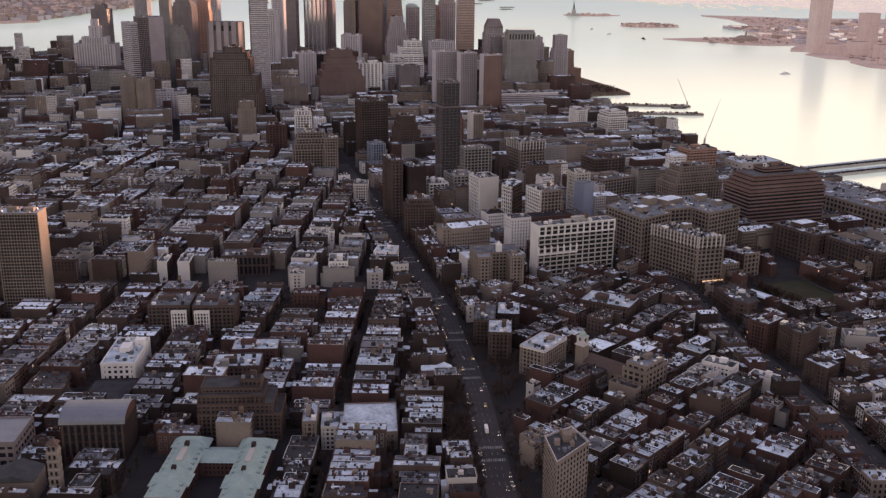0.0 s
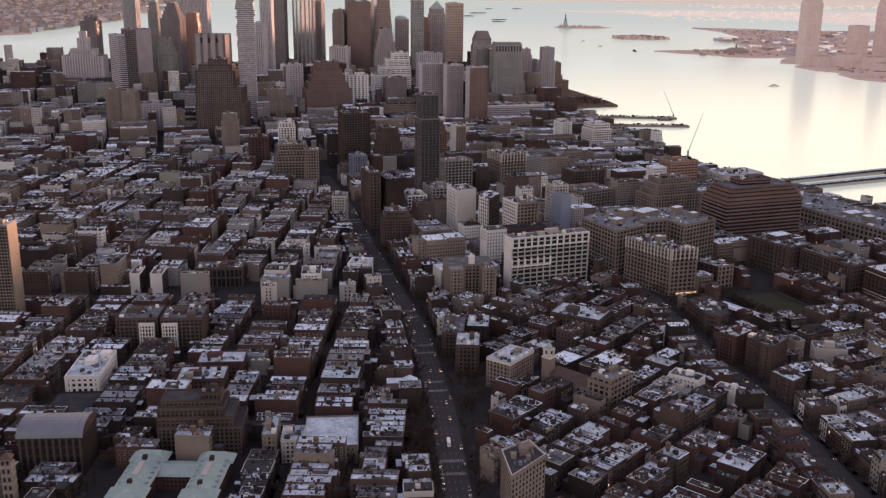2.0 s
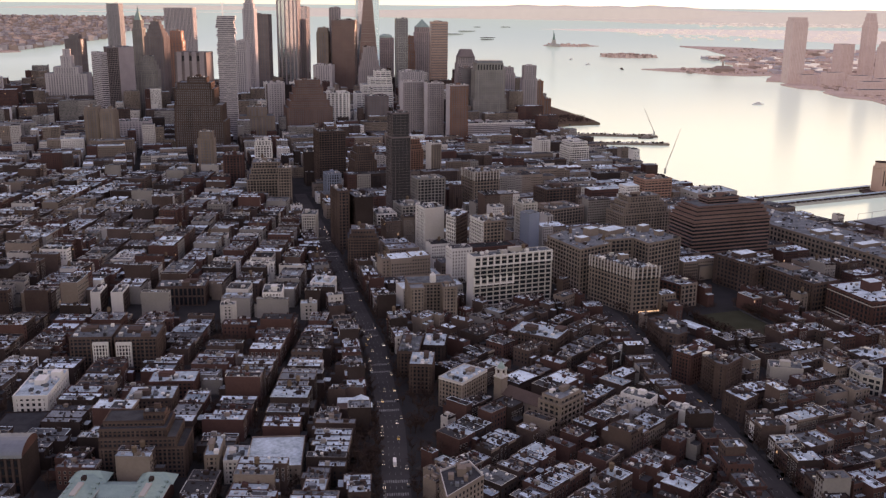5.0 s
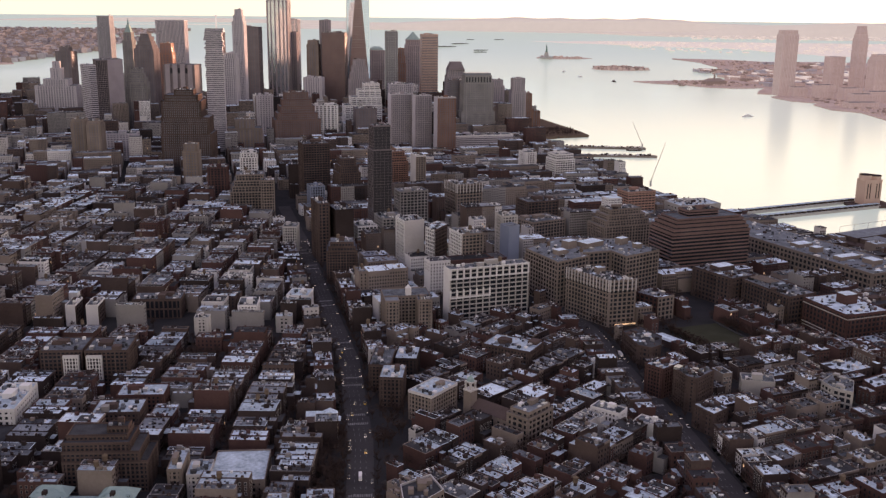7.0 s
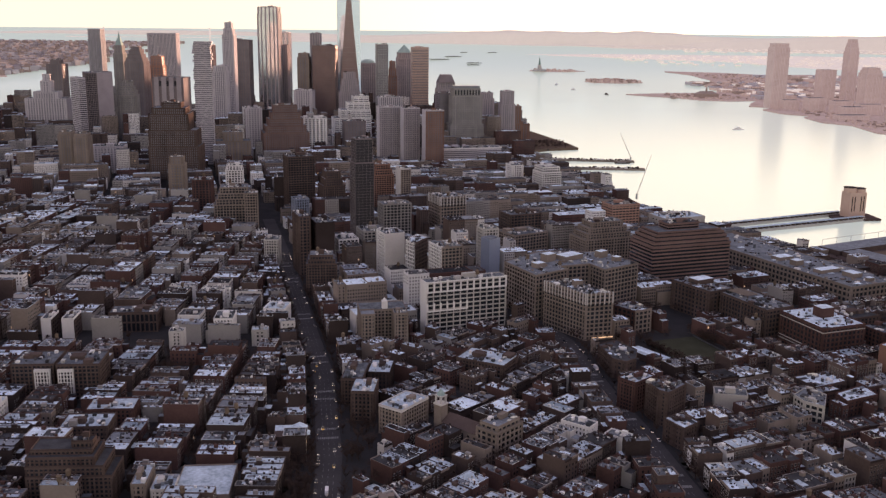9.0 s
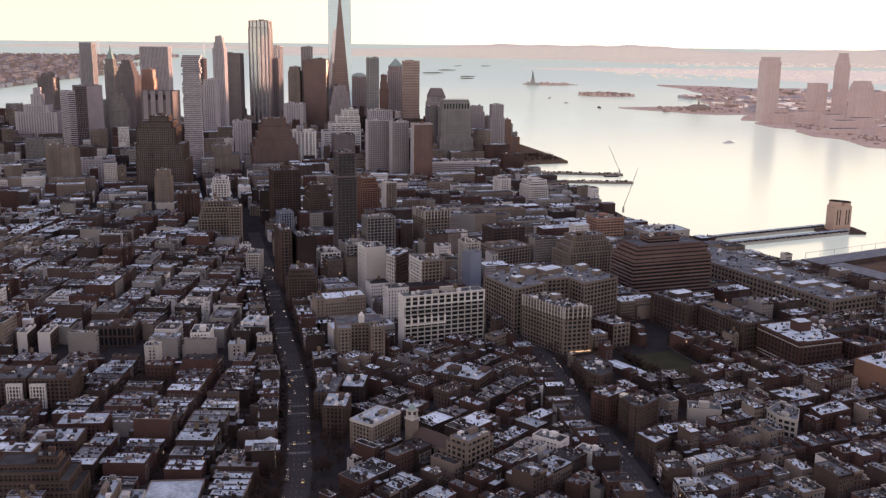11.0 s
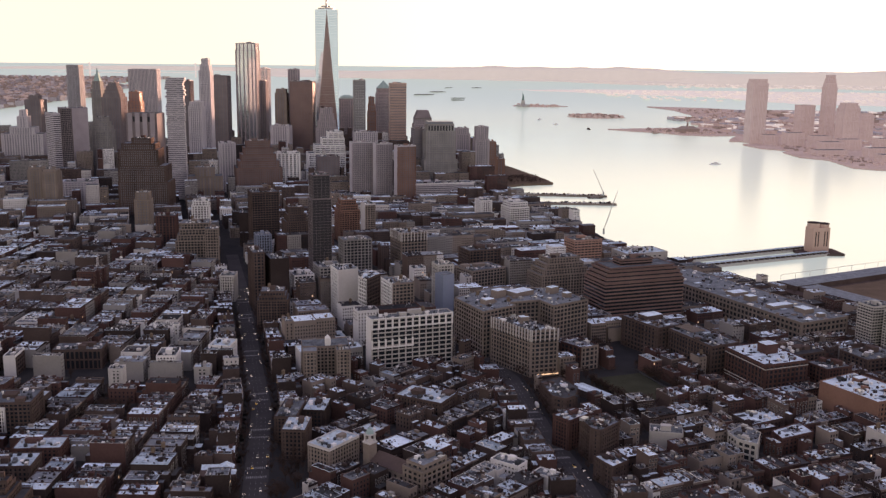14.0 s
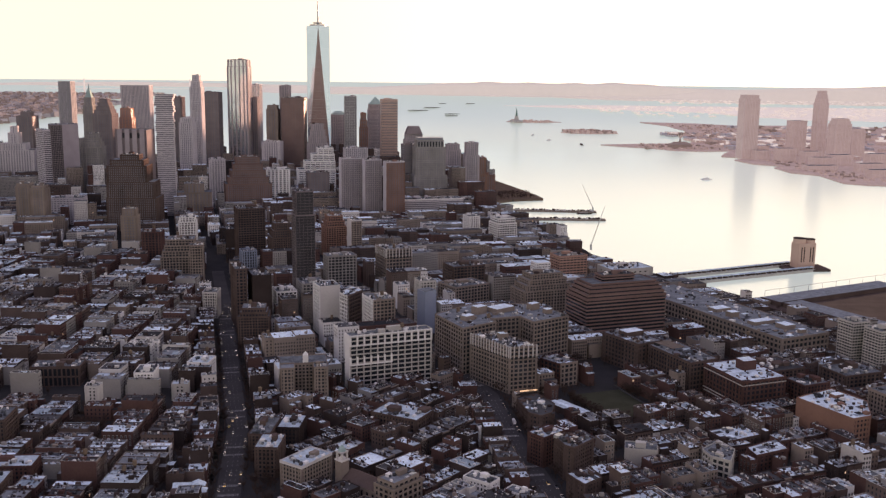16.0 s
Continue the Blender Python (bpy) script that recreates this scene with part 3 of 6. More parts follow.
def hills(name, label, x0, x1, y0, y1, top, seed, base=0.0):
    """A long wooded ridge with an uneven skyline."""
    n, rows = 90, 5
    v, f = [], []
    for j in range(rows):
        k = j / (rows - 1)
        for i in range(n + 1):
            s = i / n
            swell = math.sin(math.pi * k) * math.sin(math.pi * s) ** 0.6
            h = base + top * swell * (0.78 + 0.22 * noise.noise(Vector((s * 4 + seed, k * 1.5, seed))) + 0.12 * noise.noise(Vector((s * 22, k * 5, seed))))
            v.append(far(x0 + (x1 - x0) * s, y0 + (y1 - y0) * k, max(h, 1.0)))
    for j in range(rows - 1):
        for i in range(n):
            a = j * (n + 1) + i
            f.append((a, a + 1, a + n + 2, a + n + 1))
    g = Geo()
    g.free(v, f, haze_painted_hill)
    ob = structure(name, g, label)
    for p in ob.data.polygons:
        p.use_smooth = True


hills("hill_ridge", "long wooded ridge on the horizon, haze painted in", -900, 7600, 15200, 19500, 240, 3.1)
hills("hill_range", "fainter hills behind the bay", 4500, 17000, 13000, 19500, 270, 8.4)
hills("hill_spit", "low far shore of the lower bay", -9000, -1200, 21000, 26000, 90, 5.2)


def scatter(name, label, spots, count, size, height, seed, mats):
    """Far low buildings as one cover of small blocks."""
    rnd = random.Random(seed)
    g = Geo()
    for x0, x1, y0, y1 in spots:
        for i in range(count):
            x, y = rnd.uniform(x0, x1), rnd.uniform(y0, y1)
            k = far_scale(x, y)
            p = far(x, y, 4)
            w = rnd.uniform(*size) * k
            g.box(p.x, p.y, p.z - 2, p.z + rnd.uniform(*height) * k, w, w * rnd.uniform(0.5, 1.6), rnd.choice((0, 18, 35)), rnd.choice(mats))
    tagged(new(name, g.mesh(name)), label, "distant buildings", kind="stuff")


HAZY = (haze_painted_shore, painted_haze, pale_granite, haze_painted_land, haze_painted_shore)
scatter("brooklyn_rooftops", "sea of small distant city roofs", [(-2900, -1880, 5300, 7200), (-3700, -2150, 7200, 9500), (-5400, -2700, 9500, 13500)], 1500, (12, 46), (8, 30), 5, (pale_roofs, pale_roofs, haze_painted_land, haze_painted_land, brown_granite, haze_painted_shore))
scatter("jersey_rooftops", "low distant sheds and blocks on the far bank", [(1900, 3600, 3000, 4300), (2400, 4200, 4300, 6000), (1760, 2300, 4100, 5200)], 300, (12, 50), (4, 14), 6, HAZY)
scatter("jersey_trees", "bare clumps of trees along the far bank", [(1400, 1720, 4030, 4330), (1780, 2200, 4300, 5300), (2080, 2400, 5300, 6200), (1690, 1800, 2800, 3500)], 150, (4, 13), (3, 7), 16, (haze_painted_land, haze_painted_shore, haze_painted_shore))
scatter("bay_shore_sheds", "tiny sheds and tanks along the far bay", [(2200, 6500, 7600, 10200), (3600, 9500, 11500, 13500)], 420, (12, 50), (2, 6), 7, (painted_haze,))
scatter("ellis_trees", "bare clumps and halls on the island", [(1260, 1530, 5160, 5380)], 110, (7, 18), (4, 12), 8, (haze_painted_shore, haze_painted_land, haze_painted_shore))
scatter("liberty_trees", "bare clumps of trees on the island", [(1130, 1400, 6360, 6560)], 60, (8, 22), (4, 10), 9, (haze_painted_shore,))


def liberty():
    p, k = far(1150, 6390, 4), far_scale(1150, 6390)
    g = Geo()
    base = lambda r0, r1, a, b, n=4: g.prism(p.x, p.y, p.z + a * k, p.z + b * k, r0 * k, r1 * k, n, pale_concrete, math.pi / 4)
    base(46, 44, -2, 10, 8)
    base(20, 14, 10, 36)
    base(15, 15, 36, 39)
    for r0, r1, a, b, dx in ((7.5, 5.0, 39, 62, 0), (5.0, 3.2, 62, 74, 0), (2.2, 2.0, 74, 81, 0), (1.3, 0.9, 70, 90, -4.0), (1.8, 0.4, 88, 95, -4.6)):
        g.prism(p.x + dx * k, p.y, p.z + a * k, p.z + b * k, r0 * k, r1 * k, 10, statue_copper)
    tagged(new("monument_statue", g.mesh("monument_statue")), "green copper statue on a tall stone pedestal on an island", "statue")


liberty()


def ferry_terminal():
    """An old terminal hall with a clock tower on the far bank."""
    p, k = far(1560, 4120, 4), far_scale(1560, 4120)
    e = thing("terminal_hall", "old brown terminal hall with a small clock tower", "building", p.x, p.y, p.z, 8)
    g = Geo()
    g.box(0, 0, 0, 15 * k, 95 * k, 40 * k, 0, haze_painted_land)
    part("wall", g, e)
    g = Geo()
    gable(g, -48 * k, 48 * k, -21 * k, 21 * k, 15 * k, 12 * k, haze_painted_land, "x", hip=True)
    part("roof", g, e)
    g = Geo()
    g.prism(0, 0, 20 * k, 36 * k, 5 * k, 4 * k, 4, haze_painted_land, math.pi / 4)
    g.prism(0, 0, 36 * k, 46 * k, 4.4 * k, 0.3 * k, 8, haze_painted_land)
    part("clock_tower", g, e)


ferry_terminal()


def bridge():
    """A far suspension bridge: two towers, a deck and the main cables."""
    a, b = Vector((-3950, 14000, 0)), Vector((-2560, 14400, 0))
    e = thing("suspension_bridge", "grey suspension bridge far across the narrows, faded by painted haze", "bridge", 0, 0, 0)
    for q in (a, b):
        g, k = Geo(), far_scale(q.x, q.y)
        p = far(q.x, q.y, 0)
        for s in (-1, 1):
            # glowing haze colour in place of steel keeps the bridge faint
            g.box(p.x, p.y + 14 * s * k, p.z, p.z + 205 * k, 16 * k, 10 * k, 16, painted_haze)
        g.box(p.x, p.y, p.z + 195 * k, p.z + 205 * k, 14 * k, 40 * k, 16, painted_haze)
        part("tower", g, e)
    g = Geo()
    n = 40
    d = (b - a)
    line = []
    for i in range(-14, n + 15):
        s = i / n
        q = a + d * s
        h = 75 + 118 * (2 * s - 1) ** 2 if 0 <= s <= 1 else max(60, 193 - 130 * (abs(s - 0.5) - 0.5) / 0.35)
        line.append((far(q.x, q.y, 66), far(q.x, q.y, h)))
    for (d0, c0), (d1, c1) in zip(line, line[1:]):
        for u, w, t in ((d0, d1, 1.4), (c0, c1, 0.4)):
            up = Vector((0, 0, t))
            g.free([u - up, w - up, w + up, u + up], [(0, 1, 2, 3)], painted_haze)
    part("suspended_deck", g, e)


bridge()


def jersey_tower(label, x, y, w, d, h, mat, steps=2):
    p, k = far(x, y, 4), far_scale(x, y)
    e = tower("waterfront_tower", label, "skyscraper", p.x, p.y, 10, [(a * k, b * k, z0 * k, z1 * k) for a, b, z0, z1 in block(w, d, h, steps, 0.06, 0.06)], mat, haze_painted_shore, 4.2, 6, 0.35, 0.3, cabin=False)
    e.location.z = p.z
    return e


# walls of these towers carry the haze in their own colour and glow
jersey_tower("tall tapered glass tower alone on the far waterfront", 1659, 3600, 63, 46, 236, haze_painted_stone, 1)
jersey_tower("slim stepped tower on the far bank, sun haze painted in", 2000, 3750, 42, 40, 252, haze_painted_stone, 3)
jersey_tower("broad brown tower with rounded shoulders on the far bank", 1974, 3520, 66, 50, 155, haze_painted_stone, 2)
jersey_tower("brick office block on the far bank, haze painted in", 1930, 3800, 60, 50, 134, haze_painted_stone, 0)
jersey_tower("tower block on the far bank, haze painted in", 2120, 3700, 60, 50, 110, haze_painted_stone, 1)
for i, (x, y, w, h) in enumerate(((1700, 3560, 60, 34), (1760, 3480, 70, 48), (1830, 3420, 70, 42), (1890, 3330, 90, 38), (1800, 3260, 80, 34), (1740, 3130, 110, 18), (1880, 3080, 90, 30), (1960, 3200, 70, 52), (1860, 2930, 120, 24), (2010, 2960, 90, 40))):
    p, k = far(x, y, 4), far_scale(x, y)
    e = tower("waterfront_block", "low pale block on the far waterfront, sun haze painted in", "building", p.x, p.y, 8, [(w * k, 40 * k, 0, h * k)], haze_painted_stone, haze_painted_shore, floor_h=4, bay=6, group="blocks on the far waterfront", cabin=False)
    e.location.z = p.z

# ---- downtown skyline ----


def sky_tower(label, cx, cy, w, d, h, wall, glass=None, ang=None, steps=0, inset=0.08, drop=0.12, tiers=None, name="office_tower", **kw):
    ang = (-5 if cx < 100 else 6) if ang is None else ang
    if cy > 1500:
        kw["bay"] = kw.get("bay", 4.0) * 1.55
        kw.setdefault("floor_h", 4.4)
        kw["proud"] = 0.7
    return tower(name, label, "skyscraper", cx, cy + d / 2, ang, tiers or block(w, d, h, steps, inset, drop), wall, glass or tower_glass, **kw)


def one_tower():
    """The tallest tower: a square turning through eight long triangles into a smaller turned square, with a mast."""
    cx, cy = 126, 2800
    e = thing("glass_skyscraper", "very tall pale blue glass tower with chamfered corners and a mast", "skyscraper", cx, cy, GROUND, 6)
    take(cx, cy, 66, 66, 6)
    g = Geo()
    r, r2 = 32.0, 32.0
    low = [(r, -r), (r, r), (-r, r), (-r, -r)]
    top = [(0, -r2), (r2, 0), (0, r2), (-r2, 0)]
    v = [(x, y, 56) for x, y in low] + [(x, y, 427) for x, y in top]
    f = [(3, 0, 4), (0, 1, 5), (1, 2, 6), (2, 3, 7), (0, 5, 4), (1, 6, 5), (2, 7, 6), (3, 4, 7), (4, 5, 6, 7)]
    # one glass, two colours: blue paints reflected sky, brown the reflected city
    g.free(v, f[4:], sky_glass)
    g.free(v, f[:4], painted_dusk_reflection)
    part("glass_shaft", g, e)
    g = Geo()
    g.box(0, 0, 0, 56, 64.4, 64.4, 0, steel)
    part("podium", g, e)
    g = Geo()
    for i in range(1, 84):
        z = 56 + i * 371 / 84
        k = i / 84
        ring = []
        for j in range(4):
            a, b, c = Vector(low[j]), Vector(top[j]), Vector(top[(j + 1) % 4])
            ring += [a.lerp(b, k) * 1.004, a.lerp(c, k) * 1.004]
        vv = [(p.x, p.y, z) for p in ring] + [(p.x, p.y, z + 0.5) for p in ring]
        g.free(vv, [(q, (q + 1) % 8, 8 + (q + 1) % 8, 8 + q) for q in range(8)], steel)
    part("mullion", g, e, kind="stuff")
    g = Geo()
    for a, b, ra, rb in ((427, 431, 23, 23), (431, 434, 3, 3), (434, 437, 14, 14), (437, 474, 2.6, 1.8), (474, 512, 1.6, 1.0), (512, 548, 0.9, 0.3)):
        g.prism(0, 0, a, b, ra, rb, 16, steel)
    part("mast", g, e, "slim steel mast on a ring")


one_tower()
sky_tower("tall silvery tower with rippled steel skin", -544, 2680, 36, 32, 267, steel_skin, tower_glass, bay=2.2, pier=0.55, band=0.12, steps=1, inset=0.03, drop=0.1, cabin=False)
e = sky_tower("pale stone gothic tower with a pointed crown", -472, 2640, 0, 27, 0, grey_stone, bay=3, pier=0.5, band=0.25,
              tiers=[(58, 50, 0, 118), (27, 27, 118, 205), (21, 21, 205, 226)], cabin=False)
g = Geo()
g.prism(0, 0, 226, 246, 12, 5, 4, copper_roof, math.pi / 4)
g.prism(0, 0, 246, 263, 3.2, 0.3, 8, copper_roof)
part("spire", g, e, "pointed copper spire")
e = sky_tower("brown tower with a bright stepped crown", -392, 2500, 50, 45, 226, dark_granite, tower_glass, steps=4, inset=0.07, drop=0.04, bay=3.0, pier=0.4, band=0.25)
sky_tower("broad grey slab tower with fine vertical ribs", -469, 3097, 91, 35, 253, pale_granite, tower_glass, bay=2.8, pier=0.45, band=0.12, cabin=False)
sky_tower("unfinished tower wrapped in orange netting", -363, 2600, 34, 30, 200, construction_wrap, tower_glass, steps=1, bay=5, pier=0.3, band=0.5, name="unfinished_tower")
e = sky_tower("windowless brown granite tower with flat shafts and dark vents", -217, 2120, 68, 50, 172, dark_granite, None, bay=17, pier=0.0, band=0.0, blank=(0, 1, 3), cabin=False, name="granite_tower", trim=dark_granite)
g = Geo()
for s in (-0.36, -0.12, 0.12, 0.36):
    g.box(s * 68, -25.6, 0, 174, 10, 3.0, 0, brown_granite)
for s in (-0.24, 0, 0.24):
    g.box(s * 68, -25.3, 155, 166, 5, 0.6, 0, tar_roof)
part("service_shaft", g, e, kind="stuff")


def stacked_tower():
    """A tower of shifted glass floors."""
    rnd = random.Random(56)
    tiers = []
    z = 0
    for i in range(62):
        j = 0.4 if i < 38 else 1.5 + (i - 38) * 0.04
        tiers.append((36 + rnd.uniform(-j, j), 30 + rnd.uniform(-j, j), z, z + 4.05, rnd.uniform(-j, j), rnd.uniform(-j, j)))
        z += 4.05
    e = thing("stacked_tower", "slim pale tower of shifted, stacked floors", "skyscraper", -127, 2045, GROUND, 8)
    take(-127, 2045, 40, 36, 8)
    core, slabs, rails = Geo(), Geo(), Geo()
    for w, d, a, b, dx, dy in tiers:
        core.box(dx, dy, a + 1.1, b, w - 1.2, d - 1.2, 0, tower_glass)
        slabs.box(dx, dy, a, a + 2.0, w, d, 0, pale_granite)
        rails.box(dx + rnd.uniform(-12, 12), dy - d / 2 + 0.5, a + 1.1, a + 2.6, 6, 0.5, 0, pale_granite)
    part("glazing", core, e)
    part("floor_slab", slabs, e, kind="stuff")
    part("balcony_screen", rails, e, kind="stuff")


stacked_tower()
sky_tower("dark glass tower with a sunlit side", -230, 2600, 26, 40, 230, dark_granite, tower_glass, bay=3, pier=0.2, band=0.2)
sky_tower("pale brown stone tower", -158, 2380, 34, 30, 186, pale_granite, bay=3, pier=0.45, band=0.3, steps=1, drop=0.06)
sky_tower("slim limestone tower with a stepped crown", -147, 2450, 29, 28, 288, pale_granite, bay=2.4, pier=0.5, band=0.3, steps=2, inset=0.1, drop=0.05)
sky_tower("black steel tower with a flat roof", -150, 2650, 46, 40, 243, dark_granite, tower_glass, bay=4, pier=0.3, band=0.3)
sky_tower("tall brown tower with bright vertical fins and an open crown", -84, 2700, 56, 45, 310, brown_granite, blue_glass, bay=7, pier=0.3, band=0.15, tiers=[(57, 45, 0, 312), (54, 42, 312, 330)])
sky_tower("pale reflecting glass tower beside a taller one", -56, 2820, 26, 40, 262, pale_granite, blue_glass, bay=4, pier=0.12, band=0.15)
sky_tower("narrow brown glass tower downtown", -50, 2750, 22, 30, 229, brown_granite, tower_glass, bay=4, pier=0.3, band=0.25)
sky_tower("tan stone tower with arched top floors", 14, 2650, 32, 28, 210, tan_brick, bay=4, pier=0.5, band=0.3, steps=1, drop=0.05)
sky_tower("wide lower stone building below the towers", 22, 2560, 50, 40, 118, pale_granite, bay=4, pier=0.5, band=0.35)
sky_tower("broad glass tower with a gold sunlit edge", 71, 2640, 62, 45, 231, dark_granite, painted_dusk_reflection, bay=5, pier=0.05, band=0.1)
sky_tower("plant tower rising behind a glass block", 42, 2700, 28, 24, 262, brown_granite, tower_glass, bay=5, pier=0.4, band=0.3)
sky_tower("dark brick telephone tower with set-backs", 140, 2560, 56, 45, 165, brown_granite, bay=3.5, pier=0.5, band=0.35, steps=3, inset=0.07, drop=0.1)
e = sky_tower("rounded brown tower with a green dome", 174, 2900, 45, 40, 176, brown_granite, tower_glass, bay=4, pier=0.3, band=0.3, cabin=False)
g = Geo()
g.prism(0, 0, 176, 182, 21, 18, 20, copper_roof)
g.prism(0, 0, 182, 187, 18, 9, 20, copper_roof)
part("dome", g, e, "low green copper dome")
sky_tower("dark curved glass office tower", 223, 2640, 32, 40, 236, steel, tower_glass, bay=4, pier=0.1, band=0.2)
# orange walls paint the low sun onto this tower
sky_tower("stepped tower with orange sunlight painted as its brick", 246, 2950, 25, 30, 180, orange_brick, tower_glass, bay=4, pier=0.3, band=0.3, steps=2)
e = sky_tower("brown tower with a green pyramid top", 281, 3000, 48, 42, 205, brown_granite, tower_glass, bay=4, pier=0.35, band=0.3, steps=1, inset=0.06, drop=0.08, cabin=False)
g = Geo()
g.prism(0, 0, 205, 228, 29, 1, 4, copper_roof, math.pi / 4)
part("pyramid_roof", g, e, "green copper pyramid roof")
sky_tower("pale tower with close horizontal bands", 326, 2750, 47, 40, 226, pale_brick, tower_glass, bay=5, pier=0.0, band=0.5)
e = sky_tower("brown tower with a dark mansard top", 394, 2600, 52, 40, 140, brown_granite, tower_glass, bay=4, pier=0.35, band=0.3, steps=1, inset=0.06, cabin=False)
g = Geo()
g.prism(0, 0, 140, 160, 31, 20, 4, dark_granite, math.pi / 4)
part("mansard_roof", g, e, "dark sloped metal roof")
e = sky_tower("big grey stone office tower with a dark arcaded crown", 425, 2200, 66, 40, 156, grey_stone, None, ang=10, bay=2.6, pier=0.45, band=0.42, tiers=[(78, 44, 0, 70), (70, 40, 70, 134), (62, 36, 134, 150)], cabin=False)
g = Geo()
for k in range(9):
    g.box(-27 + k * 6.75, -18.2, 136, 147, 3.2, 0.5, 0, window_glass)
g.box(0, 0, 150, 156, 58, 32, 0, zinc_roof)
part("crown", g, e, "dark arcade below a sloped metal crown")
sky_tower("dark office tower with glass bands", 380, 2235, 34, 34, 137, dark_granite, tower_glass, ang=10, bay=5, pier=0.0, band=0.35)
sky_tower("brown brick block by the river", 494, 2500, 41, 30, 120, brown_granite, bay=4, pier=0.45, band=0.35, steps=1)
sky_tower("slim brown residential tower by the river", 529, 2300, 33, 26, 138, brown_granite, bay=3.2, pier=0.5, band=0.35, tiers=[(36, 28, 0, 108), (30, 24, 108, 138)], name="apartment_tower")
sky_tower("orange brick residential tower by the river", 556, 2325, 20, 24, 92, orange_brick, bay=3.2, pier=0.5, band=0.35, tiers=[(24, 26, 0, 60), (18, 20, 60, 101)], name="apartment_tower")
sky_tower("low brown brick riverside block", 580, 2400, 30, 30, 52, orange_brick, bay=4, pier=0.45, band=0.35, name="apartment_tower")
sky_tower("grey ribbed office block", 251, 2330, 58, 40, 120, pale_granite, tower_glass, bay=3, pier=0.45, band=0.2)
sky_tower("white stepped block with banded floors", 163, 2250, 0, 40, 0, white_paint, blue_glass, ang=12, bay=8, pier=0.1, band=0.5, tiers=[(86, 50, 0, 78), (70, 44, 78, 96, 8, 3), (52, 38, 96, 112, 16, 5), (36, 34, 112, 126, 22, 6)])
sky_tower("massive brown brick telegraph building with set-backs", 29, 2080, 98, 60, 118, red_granite, ang=14, bay=2.6, pier=0.5, band=0.4, steps=4, inset=0.06, drop=0.12)
for x, y, w in ((253, 2080, 46), (300, 2050, 36), (347, 2005, 40)):
    sky_tower("tall red-brown brick apartment slab with pale ribs", x, y, w, 26, 118, orange_brick if x > 320 else brown_granite, ang=16, bay=2.6, pier=0.4, band=0.3, name="apartment_tower", group="riverside apartment slabs", blank=(3,), trim=pale_granite)
sky_tower("pale stone civic tower with a colonnaded top", -604, 2450, 0, 50, 0, pale_granite, ang=4, bay=4, pier=0.5, band=0.3, tiers=[(100, 50, 0, 100), (60, 40, 100, 116), (26, 26, 116, 142), (16, 16, 142, 158)], cabin=False)
corner_block("pale banded office slab joined to a darker one", [(-484, 2290), (-449, 2242), (-436, 2250), (-468, 2300)], 163, pale_granite, floor_h=4.4, bay=4.5, pier=0.0, band=0.5, name="office_tower", clutter=0.3)
corner_block("dark office slab with a broad brown stone end", [(-458, 2300), (-436, 2251), (-413, 2262), (-390, 2302), (-412, 2340)], 174, dark_granite, floor_h=4.4, bay=3.4, pier=0.3, band=0.3, sides={2: brown_granite, 3: brown_granite}, blank=(2,), name="office_tower", clutter=0.3)
sky_tower("stepped grey courthouse tower", -372, 2330, 50, 40, 150, grey_stone, ang=4, bay=2.4, pier=0.5, band=0.4, steps=3, inset=0.07, drop=0.07)
sky_tower("dark tower with a small lantern on top", -663, 2700, 44, 40, 184, dark_granite, bay=4, pier=0.4, band=0.3, steps=1, inset=0.2, drop=0.06)
sky_tower("low wide beige block with a central tower", -67, 2000, 0, 40, 0, tan_brick, ang=12, bay=4, pier=0.5, band=0.4, tiers=[(70, 44, 0, 52), (40, 34, 52, 70)])
sky_tower("grey stone office block downtown", -46, 2150, 36, 30, 107, pale_granite, ang=12, bay=4, pier=0.45, band=0.4)
sky_tower("pale block with bright window bays", 86, 2130, 58, 36, 88, white_paint, blue_glass, ang=12, bay=5, pier=0.4, band=0.35)
sky_tower("dark low office block downtown", 174, 2165, 48, 36, 78, dark_granite, ang=12, bay=4, pier=0.4, band=0.4)
sky_tower("long low college building with white bands", 420, 2058, 148, 40, 34, pale_granite, tower_glass, ang=14, bay=8, pier=0.0, band=0.5, trim=white_paint, name="college_building")
sky_tower("tall dark brown brick telephone tower with stepped shoulders", -143, 1825, 0, 60, 0, brown_brick, ang=2, bay=2.4, pier=0.5, band=0.3,
          tiers=[(94, 60, 0, 62), (88, 56, 62, 92, -2, 0), (74, 52, 92, 122, -8, 0), (62, 44, 122, 133, -8, 0), (36, 30, 133, 142, -4, 0)], name="telephone_tower")
sky_tower("slender pale brick tower before a darker one", -82, 1585, 26, 24, 75, tan_brick, ang=2, bay=3, pier=0.5, band=0.4, steps=1, drop=0.15, name="apartment_tower")
for x, y in ((-341, 1822), (-303, 1792)):
    sky_tower("tan brick apartment tower with paired wings", x, y, 27, 30, 88, tan_brick, ang=2, bay=3, pier=0.55, band=0.4, name="apartment_tower", steps=1, drop=0.06, group="paired tan towers")
sky_tower("grey office block with dark windows", -290, 1900, 60, 40, 52, pale_granite, ang=2, bay=4, pier=0.4, band=0.45)
sky_tower("tall grey-brown slab at the skyline", -250, 2330, 34, 30, 118, pale_granite, ang=4, bay=3, pier=0.5, band=0.4)

